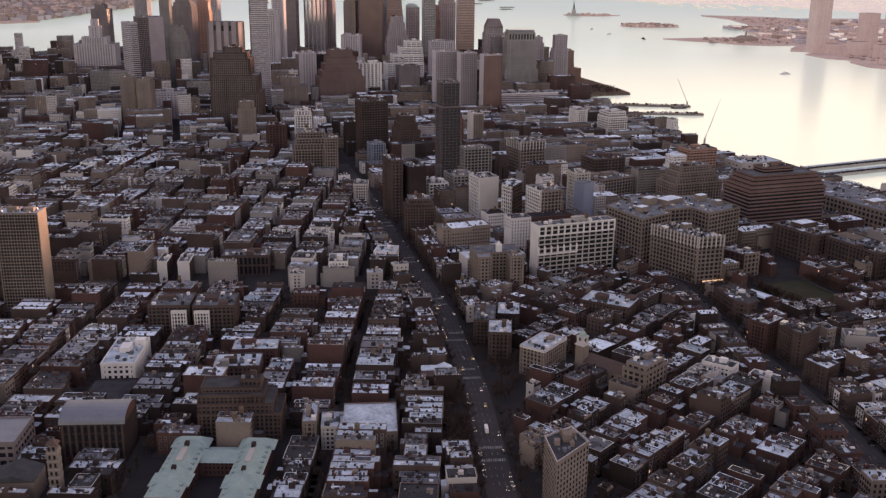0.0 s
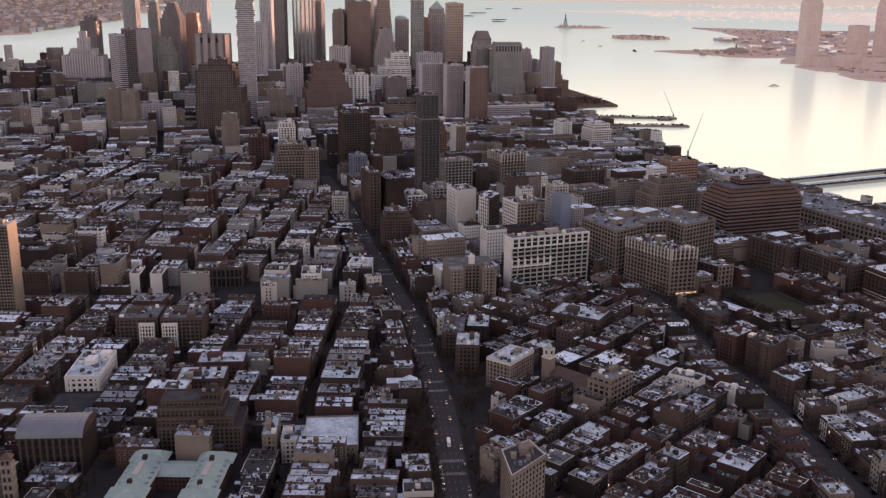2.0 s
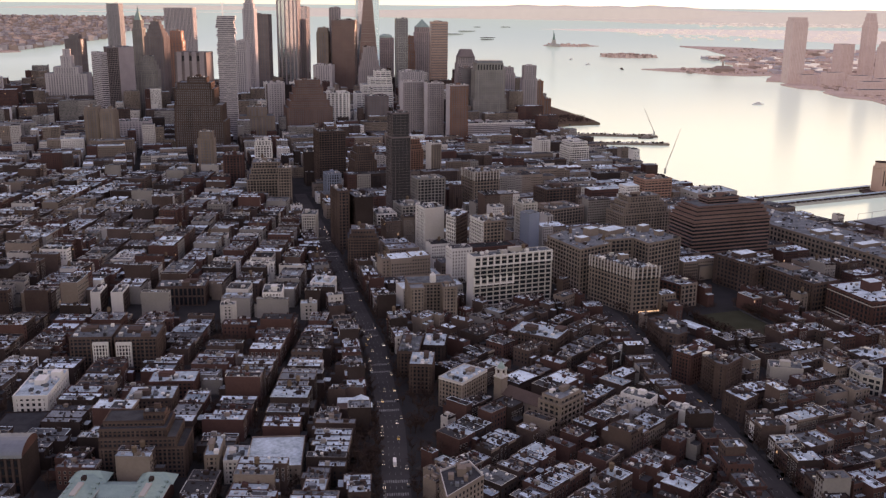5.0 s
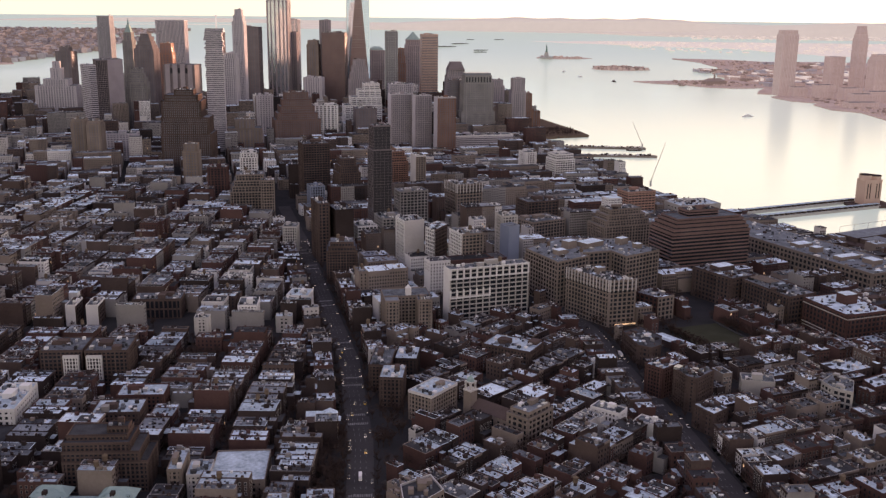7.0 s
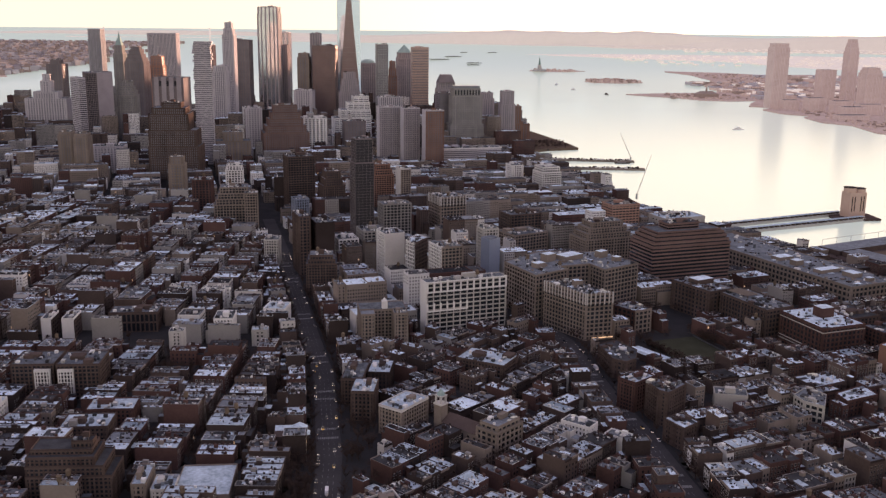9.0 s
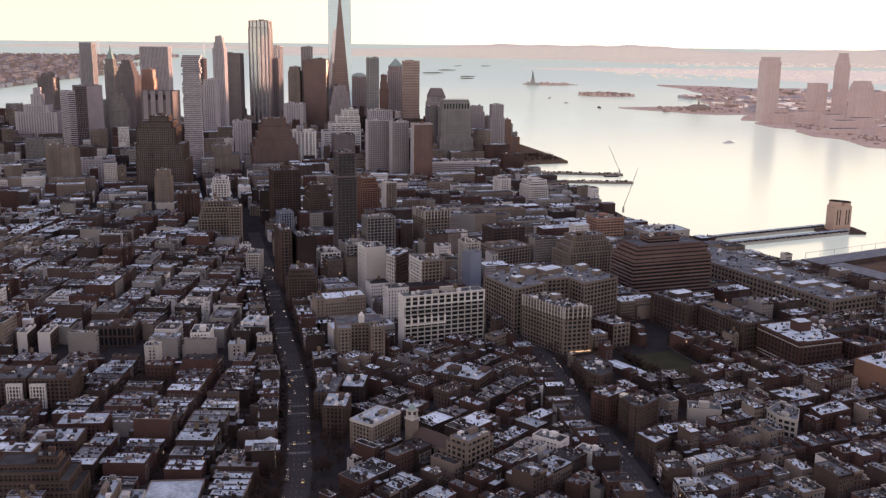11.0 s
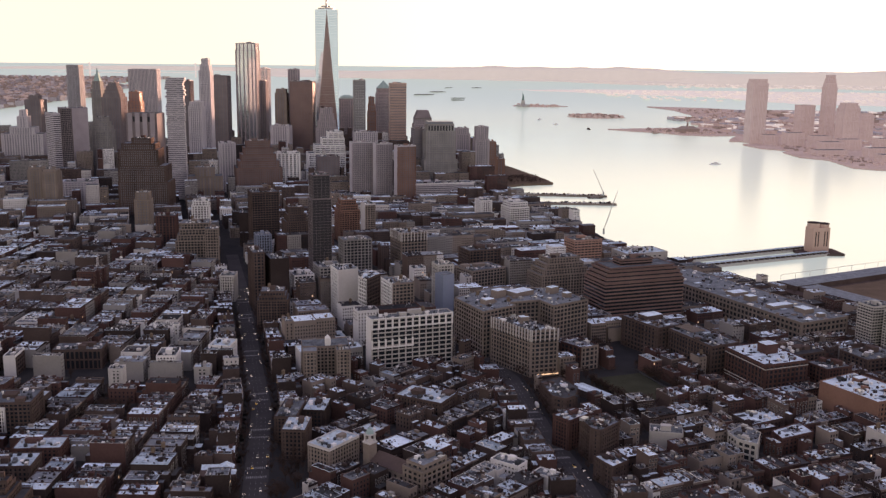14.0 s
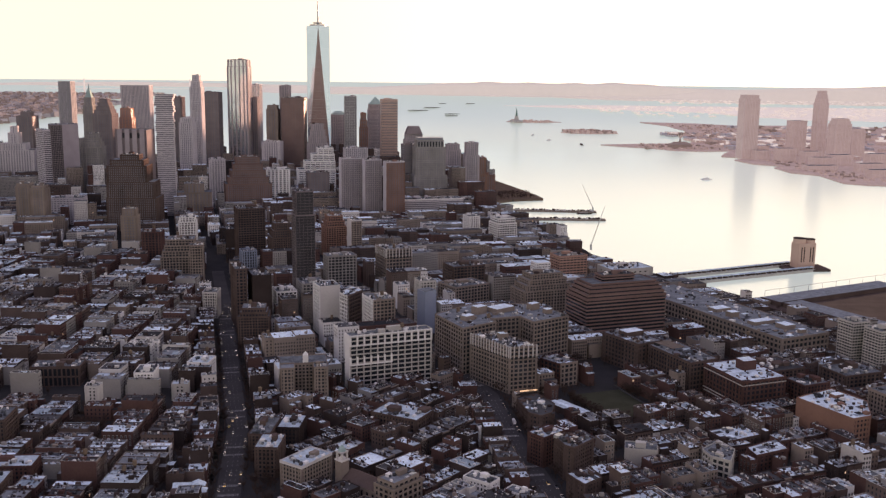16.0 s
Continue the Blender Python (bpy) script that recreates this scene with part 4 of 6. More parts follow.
# ---- the printing district beyond the long avenue ----


def loft(label, cx, cy, w, d, h, wall, ang=18, steps=0, inset=0.06, drop=0.12, tiers=None, name="loft_building", **kw):
    kw.setdefault("floor_h", 4.0)
    kw.setdefault("bay", 5.0)
    kw["pier"], kw["band"] = kw.get("pier", 0.35) * 0.8, kw.get("band", 0.35) * 0.85
    return tower(name, label, "building", cx, cy, ang, tiers or block(w, d, h, steps, inset, drop), wall, **kw)


e = loft("large white-framed factory block with a grid of dark windows", 351.7, 908.5, 83, 16, 53, pale_concrete, ang=19.6, floor_h=4.5, bay=6.9, pier=0.2, band=0.34, roof=grey_roof, tanks=1)
g = Geo()
for k in range(13):
    g.box(-41.5 + 0.7 + k * 81.6 / 12, -8.2, 43.5, 54.4, 1.6, 0.9, 0, white_paint)
for k in range(7):
    g.box(-41.5 + 0.7 + k * 81.6 / 12, -8.2, 25.0, 33.0, 1.6, 0.9, 0, white_paint)
g.box(0, -8.1, 43.2, 44.6, 83, 0.7, 0, white_paint)
g.box(0, -8.1, 53, 54.2, 83, 0.6, 0, white_paint)
g.box(-20, -8.1, 24.5, 25.9, 42, 0.7, 0, white_paint)
part("white_frame", g, e, "white painted window frame bays", kind="stuff")
g = Geo()
g.box(-41.7, 0, 0, 54, 0.6, 16, 0, white_paint)
part("end_wall", g, e, "white painted end wall")
corner_block("big tan brick loft block with deep window bays and stepped fronts", [(399, 994.6), (424.8, 935.9), (461.3, 964), (455, 974), (488, 985), (499.2, 960.7), (540.2, 989), (512, 1042), (440, 1040)], 48, tan_brick, floor_h=4.3, bay=5.2, pier=0.26, band=0.32, tanks=2, clutter=1.6,
             houses=((432, 972, 12, 9, 5), (446, 1000, 13, 10, 8), (470, 1010, 26, 16, 5), (506, 1018, 12, 8, 7), (519, 1000, 8, 7, 5)))
e = corner_block("tan stone loft block with a crown of tall pale piers", [(432, 926.7), (465.2, 876.6), (492.7, 884.2), (459.5, 934.3)], 45, tan_brick, floor_h=4.1, bay=4.4, pier=0.3, band=0.34, tanks=1, clutter=2.2, crown=cream_paint, houses=((462, 910, 9, 7, 6),))
g = Geo()
g.box(20, -27.2, 2.4, 3.6, 22, 0.5, 15.5, lit_window)
g.box(-1, -12.5, 2.4, 3.6, 0.5, 9, 33.5, lit_window)
part("lit_canopy", g, e, "warm lit shop canopy at the corner")
corner_block("low brick loft building behind a playground", [(500, 917), (517, 896), (536, 906), (519, 934)], 23, red_brick, floor_h=4.4, bay=5, pier=0.3, band=0.3, sides={1: tan_brick})
e = loft("wide brown office block with banded stepped terraces", 613, 1093, 0, 0, 0, red_granite, ang=18, floor_h=4.2, bay=8, pier=0.0, band=0.5, proud=0.8,
         tiers=[(104, 50, 0, 50), (100, 47, 50, 54.2), (95, 44, 54.2, 58.4), (90, 40, 58.4, 62.6), (84, 36, 62.6, 65), (42, 20, 65, 72, -2, 2)], name="terraced_office")
loft("ornate tan brick building with a stepped crown", 541, 1190, 70, 40, 54, tan_brick, ang=20, floor_h=4, bay=4.2, pier=0.5, band=0.4, steps=3, inset=0.06, drop=0.12)
loft("tan loft block with regular windows", 444, 1221, 53, 40, 33, tan_brick, ang=31, roof=grey_roof)
loft("brown loft block with a raised plant floor", 447, 1276, 46, 36, 47, brown_brick, ang=21, roof=grey_roof)
corner_block("tan grid-fronted loft block with a cluttered roof", [(326, 1373.5), (342, 1333), (378.8, 1347.4), (363, 1389)], 55, tan_brick, floor_h=4.4, bay=5.2, pier=0.28, band=0.36, crown=cream_paint, tanks=1)
loft("grey loft block with roof plant", 278, 1327, 41, 28, 50, grey_stone)
tower("glass_hotel_tower", "dark slim glass hotel tower standing alone", "skyscraper", 238, 1231, 18, [(25, 26, 0, 120), (22, 24, 120, 150)], dark_granite, dark_glass, 3.6, 5.0, 0.03, 0.06, cabin=True)
loft("tall brown gridded office block", 127, 1504, 42, 40, 91, brown_brick, bay=4, floor_h=3.6, pier=0.3, band=0.4, tanks=1)
loft("stepped brown tower with a white tank room", 181, 1454, 34, 36, 75, brown_brick, bay=3.4, floor_h=3.4, pier=0.5, band=0.4, steps=2, inset=0.08, drop=0.14)
# sunlit look put into the wall colour: orange instead of brown
loft("brown apartment tower with terraces, sunlight painted as orange brick", 252, 1580, 34, 34, 68, orange_brick, bay=4, floor_h=3.4, pier=0.35, band=0.45, steps=2, inset=0.07, drop=0.12, tanks=1, name="apartment_tower")
loft("slim pale apartment tower with a blank white flank", 289, 1516, 17, 26, 71, tan_brick, bay=4, floor_h=3.4, pier=0.4, band=0.45, blank=(3,), trim=cream_paint, name="apartment_tower")
loft("blue-grey metal clad block", 138, 1414, 22, 25, 40, blue_metal, bay=4, pier=0.5, band=0.3)
corner_block("white slab with a blank end wall and a gridded flank", [(260, 1114), (270.5, 1084.7), (293.3, 1094), (283, 1123)], 57, white_paint, bay=4.5, pier=0.35, band=0.38, blank=(1,), sides={1: cream_paint})
corner_block("white gridded slab with a dark brown windowed flank", [(294.4, 1064.7), (304.4, 1047.9), (319.4, 1078), (308, 1096)], 55, white_paint, bay=3.6, pier=0.25, band=0.3, sides={1: brown_brick}, roof=silver_roof)
corner_block("tan brick block with a white gridded flank", [(319.9, 1050.6), (333, 1018), (357.2, 1028), (345, 1060)], 57, tan_brick, bay=4.2, floor_h=3.8, pier=0.28, band=0.36, sides={0: white_paint}, tanks=1, clutter=1.6)
corner_block("blank blue-grey metal clad tower wing", [(382.2, 1104), (390.6, 1088), (404, 1098), (396, 1114)], 50, blue_metal, blank=(0, 1, 2, 3), clutter=0.3)
loft("pale blue-grey block with white bands", 392, 1133, 20, 22, 56, pale_concrete, bay=4, pier=0.5, band=0.45)
loft("white framed loft with wide windows", 221, 1164, 25, 30, 37, white_paint, bay=5, pier=0.25, band=0.35)
loft("slender dark brown brick office block", 170, 1140, 14, 40, 70, brown_brick, bay=4.5, pier=0.45, band=0.4)
loft("dark blank-walled brick block", 194, 1143, 22, 38, 62, dark_brick, bay=4.5, pier=0.5, band=0.4, blank=(0,))
loft("grey loft block with roof plant", 252, 1180, 30, 36, 44, grey_stone, tanks=1)
loft("narrow tan tower by the avenue", 78, 1345, 19, 20, 60, tan_brick, ang=8, bay=3.6, pier=0.45, band=0.4)
loft("tan stepped block like a ziggurat", 45, 1398, 56, 50, 60, tan_brick, ang=8, bay=4.4, pier=0.4, band=0.35, steps=3, inset=0.05, drop=0.13, tanks=1)
loft("white upper block behind a ziggurat", 8, 1612, 29, 30, 60, white_paint, ang=8, pier=0.5, band=0.4, steps=1)
loft("red-brown brick apartment block with a tank", -19, 1491, 30, 30, 55, red_brick, ang=5, pier=0.5, band=0.4, tanks=1)
loft("black-walled block on the avenue", 100, 1560, 40, 36, 50, dark_brick, ang=8, blank=(0,))
loft("brown brick apartment house with a stepped top", 202, 1048, 34, 32, 44, brown_brick, ang=4, bay=3.2, floor_h=3.2, pier=0.5, band=0.4, steps=2, inset=0.06, drop=0.1, tanks=1)
loft("pale ornate corner block with a steep gabled front", 130, 1178, 18, 25, 32, cream_paint, ang=0, bay=3, floor_h=3.5, pier=0.5, band=0.4)
loft("white painted corner house on the avenue", 170, 918, 21, 24, 22, white_paint, ang=-8, bay=3, floor_h=3.2, pier=0.6, band=0.45, roof=silver_roof)
loft("white fronted tenement with a blank end", 126, 884, 18, 26, 23, white_paint, ang=3, bay=3, floor_h=3.2, pier=0.55, band=0.45)
loft("slim pale tenement rising over a garden", 93.5, 832, 13, 11, 25, cream_paint, ang=3, bay=3, floor_h=3.2, pier=0.7, band=0.5)
loft("small pale pink house with a white roof", 161, 867, 15, 11, 15, pale_concrete, ang=3, bay=4, floor_h=3.4, pier=0.7, band=0.5, roof=silver_roof)
e = loft("tan brick courtyard apartment house with a white cupola", 274, 864, 43, 40, 36, tan_brick, ang=8, bay=3.2, floor_h=3.2, pier=0.55, band=0.45, tiers=[(43, 26, 0, 36, 0, 7), (13, 16, 0, 36, -15, -12), (13, 16, 0, 36, 15, -12)], name="apartment_house")
g = Geo()
g.box(2, 0, 36, 43, 5, 5, 0, white_paint)
g.prism(2, 0, 43, 46, 3.2, 0.4, 4, white_paint, math.pi / 4)
part("cupola", g, e, "white roof cupola")
loft("corner apartment house with a pale crown and white roof", 295, 673, 21, 33, 22, tan_brick, ang=-37, bay=3, floor_h=3.2, pier=0.5, band=0.4, roof=silver_roof, trim=cream_paint, name="apartment_house")


def church():
    e = thing("parish_church", "tan stone church with a domed bell tower", "church", 338, 653, GROUND, -45)
    take(338, 653, 48, 22, -45)
    g = Geo()
    g.box(4, 0, 0, 13, 36, 18, 0, tan_brick)
    part("nave_wall", g, e)
    g = Geo()
    g.free([(-14, -9.3, 13), (22, -9.3, 13), (22, 9.3, 13), (-14, 9.3, 13), (-14, 0, 18), (22, 0, 18)], [(0, 1, 5, 4), (2, 3, 4, 5), (0, 4, 3), (1, 2, 5)], brown_brick)
    part("roof", g, e)
    g = Geo()
    g.box(-17, -6, 0, 25, 7, 7, 0, tan_brick)
    g.box(-17, -6, 25, 26, 7.8, 7.8, 0, cream_paint)
    for i in range(4):
        g.box(-17 + 2.4 * (1 if i % 2 else -1), -6 + 2.4 * (1 if i > 1 else -1), 26, 31, 1.2, 1.2, 0, cream_paint)
    g.box(-17, -6, 31, 32, 6.6, 6.6, 0, cream_paint)
    part("bell_tower", g, e)
    g = Geo()
    g.prism(-17, -6, 32, 34, 3.0, 2.2, 12, copper_roof)
    g.prism(-17, -6, 34, 36.5, 2.2, 0.2, 12, copper_roof)
    part("dome", g, e, "small green dome")
    for i in range(6):
        g = Geo()
        g.box(-10 + i * 5.6, -9.05, 4, 10.5, 1.8, 0.2, 0, window_glass)
        part("window", g, e)


church()
loft("tan stepped school building with large windows", 362, 634, 19, 29, 24, tan_brick, ang=-44, bay=4.6, floor_h=4, pier=0.4, band=0.4, steps=1, inset=0.08, drop=0.15, name="school_building")


def wedge_block():
    """A tall brick apartment house on a sharp corner."""
    e = thing("wedge_apartment_house", "tall tan brick apartment house with a pointed corner", "building", 276, 463, GROUND, 0)
    take(284, 480, 30, 44, 0)
    h, out = 38.0, [(0, 0), (21, 24), (14, 42), (-3, 30)]
    inner = [(8 + (x - 8) * 0.95, 24 + (y - 24) * 0.95) for x, y in out]
    n = len(out)
    g = Geo()
    g.free([(x, y, 0) for x, y in out] + [(x, y, h) for x, y in out], [(i, (i + 1) % n, n + (i + 1) % n, n + i) for i in range(n)], tan_brick)
    g.free([(x, y, h) for x, y in out] + [(x, y, h) for x, y in inner] + [(x, y, h - 1.2) for x, y in inner],
           [(i, (i + 1) % n, n + (i + 1) % n, n + i) for i in range(n)] + [(n + i, n + (i + 1) % n, 2 * n + (i + 1) % n, 2 * n + i) for i in range(n)], cream_paint)
    part("wall", g, e)
    g = Geo()
    g.free([(x, y, h - 1.2) for x, y in inner], [tuple(range(n))], tar_roof)
    part("roof", g, e)
    g = Geo()
    for i in range(n):
        a, b = Vector(out[i]), Vector(out[(i + 1) % n])
        t = (b - a).normalized()
        o = Vector((t.y, -t.x)) * 0.06
        m = max(2, int((b - a).length / 2.9))
        for k in range(m):
            c = a.lerp(b, (k + 0.5) / m) + o
            for fl in range(11):
                z = 2.0 + fl * 3.15
                p, q = c - t * 0.65, c + t * 0.65
                g.plates([[(p.x, p.y, z), (q.x, q.y, z), (q.x, q.y, z + 1.8), (p.x, p.y, z + 1.8)]], window_glass)
    part("window", g, e, kind="stuff")
    g = Geo()
    for x, y, s, z in ((9, 27, 5, 4.5), (3, 22, 3, 3), (13, 32, 3.5, 3), (6, 14, 2, 2), (11, 20, 2.4, 2.6), (7, 33, 2.2, 3.4), (5, 27, 1.6, 1.4), (12, 25, 1.2, 1.6), (3, 15, 1.1, 1.2), (9, 17, 1.3, 1.1), (14, 27, 1.2, 2.0)):
        g.box(x, y, h - 1.2, h - 1.2 + z, s, s * 1.2, 0, tan_brick if s > 2.1 else grey_roof)
    part("rooftop_plant", g, e, kind="stuff")


wedge_block()
loft("tall concrete apartment tower with deep gridded windows", -137, 812, 36, 22, 86, tan_brick, ang=3, floor_h=2.9, bay=2.4, pier=0.22, band=0.3, proud=0.9, roof=silver_roof, name="apartment_tower", blank=(1,))
loft("tall concrete apartment tower with deep gridded windows", -205, 850, 36, 22, 86, tan_brick, ang=3, floor_h=2.9, bay=2.4, pier=0.22, band=0.3, proud=0.9, roof=silver_roof, name="apartment_tower")


def law_school():
    e = thing("copper_roofed_hall", "brick university hall with green copper roofs round a court", "building", 85, 505, GROUND, -2)
    take(85, 505, 64, 66, -2)
    g = Geo()
    for x0, x1, y0, y1, h in ((-31, -12, -30, 36, 14.3), (13, 31, -33, 34, 14.3), (-12, 13, 11.6, 30.4, 12)):
        g.box((x0 + x1) / 2, (y0 + y1) / 2, 0, h, x1 - x0, y1 - y0, 0, red_brick)
    part("wall", g, e)
    g = Geo()
    for roof_of in ((-32, -11, -31, 37, 15, 6.0, "y", True), (12, 32, -34, 35, 15, 6.0, "y", True), (-34, -9, 25, 38, 15, 6.2, "x", True), (10, 34, 24, 37, 15, 6.2, "x", True), (-34, -9, -20, -5, 15, 6.2, "x", True), (10, 34, -21, -6, 15, 6.2, "x", True), (-12, 13, 11, 31, 12, 4.2, "x", False)):
        g = Geo()
        gable(g, *roof_of[:6], copper_roof, *roof_of[6:])
        part("copper_roof", g, e, "green copper hipped roof")
    for x0, x1, y0, y1, z in ((-32, -11, -31, 37, 14.3), (12, 32, -34, 35, 14.3)):
        g = Geo()
        g.box((x0 + x1) / 2, (y0 + y1) / 2, z, 15.02, x1 - x0 + 0.5, y1 - y0 + 0.5, 0, pale_concrete)
        part("cornice", g, e)
        for y in range(int(y0) + 5, int(y1) - 4, 6):
            for x in (x0 + 2.6, x1 - 2.6):
                g = Geo()
                g.box(x, y, 15.5, 17.6, 2.2, 1.8, 0, copper_roof)
                g.box(x + (-1.12 if x < (x0 + x1) / 2 else 1.12), y, 15.9, 17.3, 0.06, 1.1, 0, window_glass)
                part("small_dormer", g, e)
    for s in (-1, 1):
        for y, z, wx, wy, m, word in ((9, 21.6, 3.6, 15, pale_concrete, "skylight"), (-7, 23, 2.6, 2.6, dark_brick, "chimney"), (21, 23.4, 2.6, 3.4, dark_brick, "chimney")):
            g = Geo()
            g.box(s * 21.5, y, 17, z, wx, wy, 0, m)
            part(word, g, e)
    g = Geo()
    for s in (-1, 1):
        for i in range(9):
            for z in (2.5, 6.5, 10.3):
                g.plates([[(s * 11.9 + 0.5, -24 + i * 3.1, z), (s * 11.9 + 0.5, -22.6 + i * 3.1, z), (s * 11.9 + 0.5, -22.6 + i * 3.1, z + 2.2), (s * 11.9 + 0.5, -24 + i * 3.1, z + 2.2)]], window_glass)
    for i in range(7):
        for z in (2.5, 6.5, 10):
            g.plates([[(-8 + i * 2.6, 11.54, z), (-6.8 + i * 2.6, 11.54, z), (-6.8 + i * 2.6, 11.54, z + 2.2), (-8 + i * 2.6, 11.54, z + 2.2)]], window_glass)
    part("window", g, e, kind="stuff")
    e.scale = (0.92, 1, 0.74)


law_school()


def barrel_hall():
    e = thing("barrel_roofed_hall", "brick hall under a big grey barrel-vaulted roof", "building", 8, 548, GROUND, 2)
    take(8, 548, 42, 32, 2)
    g = Geo()
    g.box(0, 0, 0, 25, 38, 28, 0, dark_brick)
    part("wall", g, e)
    for i in range(10):
        g = Geo()
        g.box(-17.6 + i * 3.9, -14.2, 0, 25, 1.3, 0.8, 0, brown_brick)
        part("buttress", g, e)
    for i in range(9):
        for k in range(4):
            g = Geo()
            g.box(-15.65 + i * 3.9, -14.05, 3.5 + k * 5.4, 7.2 + k * 5.4, 1.7, 0.24, 0, window_glass)
            part("window", g, e)
    g = Geo()
    n, v = 12, []
    for x in (-19.4, 19.4):
        for i in range(n + 1):
            a = math.pi * i / n
            v.append((x, -14.4 * math.cos(a), 25 + 7 * math.sin(a)))
    f = [(i, n + 1 + i, n + 2 + i, i + 1) for i in range(n)]
    g.free(v, f, zinc_roof)
    part("vaulted_roof", g, e, "grey metal barrel roof")
    for j in range(11):
        g = Geo()
        x = -19.2 + 3.84 * j
        vv = []
        for dx in (-0.25, 0.25):
            vv += [(x + dx, -14.7 * math.cos(math.pi * i / n), 25 + 7.3 * math.sin(math.pi * i / n)) for i in range(n + 1)]
        g.free(vv, f, zinc_roof)
        part("roof_rib", g, e)
    for s in (-19.1, 19.1):
        g = Geo()
        g.free([(s, -14.4 * math.cos(math.pi * i / n), 25 + 6.9 * math.sin(math.pi * i / n)) for i in range(n + 1)], [tuple(range(n + 1))], red_brick)
        part("end_wall", g, e, "red brick rounded end wall")


barrel_hall()


def campanile():
    e = thing("bell_tower", "tall tan brick campanile with arched openings", "tower", 1.5, 492, GROUND, 3)
    take(1.5, 492, 9, 9, 3)
    g = Geo()
    g.box(0, 0, 0, 32, 6, 6, 0, tan_brick)
    part("shaft", g, e)
    for k in range(6):
        g = Geo()
        g.box(0, 0, 4.5 + k * 5, 5.1 + k * 5, 6.4, 6.4, 0, grey_stone)
        part("string_course", g, e)
        for s in (-1, 1):
            g = Geo()
            g.box(s * 1.3, -3.05, 6.2 + k * 5, 8.6 + k * 5, 1.2, 0.2, 0, window_glass)
            part("opening", g, e)
    g = Geo()
    g.prism(0, 0, 34.5, 37.5, 4.8, 0.3, 4, brown_brick, math.pi / 4)
    part("tiled_cap", g, e)
    e = thing("domed_church", "low tan brick church beside a campanile", "church", -22, 497, GROUND, 3)
    take(-22, 497, 26, 22, 3)
    g = Geo()
    g.box(0, 0, 0, 13, 24, 20, 0, tan_brick)
    part("wall", g, e)
    g = Geo()
    gable(g, -12.4, 12.4, -10.4, 10.4, 13, 4.5, tar_roof, "y", hip=False)
    part("roof", g, e)


campanile()
loft("red-brown brick apartment hotel with terraced upper floors", 91, 571, 0, 0, 0, brown_brick, ang=2, floor_h=2.9, bay=2.7, pier=0.5, band=0.42, tiers=[(52, 28, 0, 20), (47, 27, 20, 26, -2.5, 0.5), (41, 25, 26, 31, -5.5, 1.5), (37, 18, 31, 34, -6, 3), (13, 9, 34, 38, 6, 2)], name="apartment_hotel", roof=tar_roof)
for x, w in ((4, 33), (39, 33)):
    loft("grey-brown apartment house with tall white window bays", x, 747, w, 32, 29, brown_brick, ang=3, floor_h=3.1, bay=3.2, pier=0.4, band=0.4, name="apartment_house", group="twin apartment houses")
for x in (13, 31):
    loft("white columned bay front of an apartment house", x, 729.4, 12, 3, 25, white_paint, ang=3, floor_h=3.1, bay=2.4, pier=0.45, band=0.25, cabin=False, name="bay_front")
loft("white painted loft with a bright roof", -12, 671, 24, 50, 16, white_paint, ang=3, bay=4, floor_h=3.6, pier=0.6, band=0.5, roof=silver_roof)
loft("old arcaded brown hall among tenements", 34, 915, 46, 24, 19, brown_brick, ang=3, floor_h=8, bay=4.2, pier=0.4, band=0.2)
loft("concrete university block with deep ledges", -48, 536, 30, 34, 20, dark_granite, ang=3, floor_h=5, bay=5, pier=0.3, band=0.5, cabin=False, roof=zinc_roof)
loft("low dark garage with a flat tar roof", -10, 624, 30, 36, 6, dark_brick, ang=3, roof=tar_roof, blank=(0, 1, 3), cabin=False)
loft("tenement row with a wide pale roof", 74, 648, 33, 24, 18, brown_brick, ang=3, roof=silver_roof, pier=0.6, band=0.45, bay=3, floor_h=3.3)
loft("tenement row with a wide pale roof", 81, 683, 34, 22, 16, red_brick, ang=3, roof=silver_roof, pier=0.6, band=0.45, bay=3, floor_h=3.3)
loft("big warehouse with a wide stained white roof", 172, 568, 34, 42, 12, tan_brick, ang=3, roof=silver_roof, pier=0.6, band=0.5, cabin=False)
loft("narrow tan tenement with a white roof", 135, 562, 9, 28, 19, tan_brick, ang=3, roof=silver_roof, pier=0.6, band=0.45, bay=3, floor_h=3.2)
loft("slim white tenement with a white roof", 149, 559, 14, 20, 15, cream_paint, ang=3, roof=silver_roof, pier=0.6, band=0.45, bay=3, floor_h=3.2)
for x, w in ((-40, 9), (-20, 11)):
    loft("brick loft with a blank white end wall", x, 893, w, 26, 20, brown_brick, ang=3, blank=(0,), trim=white_paint, group="lofts with white end walls")
loft("dark windowless theatre block with a blue wall panel", -148, 932, 28, 30, 32, dark_brick, ang=3, blank=(0, 1))
loft("corner tenement on the avenue with a white roof", 265, 702, 18, 28, 23, brown_brick, ang=-5, roof=silver_roof, pier=0.6, band=0.45, bay=3, floor_h=3.2)
loft("brown tenement along the avenue", 256, 740, 17, 40, 21, brown_brick, ang=-6, pier=0.6, band=0.45, bay=3, floor_h=3.2)
loft("brown tenement with a white notched roof", 276, 752, 18, 30, 20, dark_brick, ang=-6, roof=silver_roof, pier=0.6, band=0.45, bay=3, floor_h=3.2)
loft("broad brown house with a bright white roof", 365, 781, 44, 30, 18, brown_brick, ang=-30, roof=silver_roof, pier=0.6, band=0.45, bay=3, floor_h=3.4)
loft("white fronted low house with small windows", 421, 651, 23, 13, 15, white_paint, ang=-38, pier=0.6, band=0.5, bay=3, floor_h=3.4)
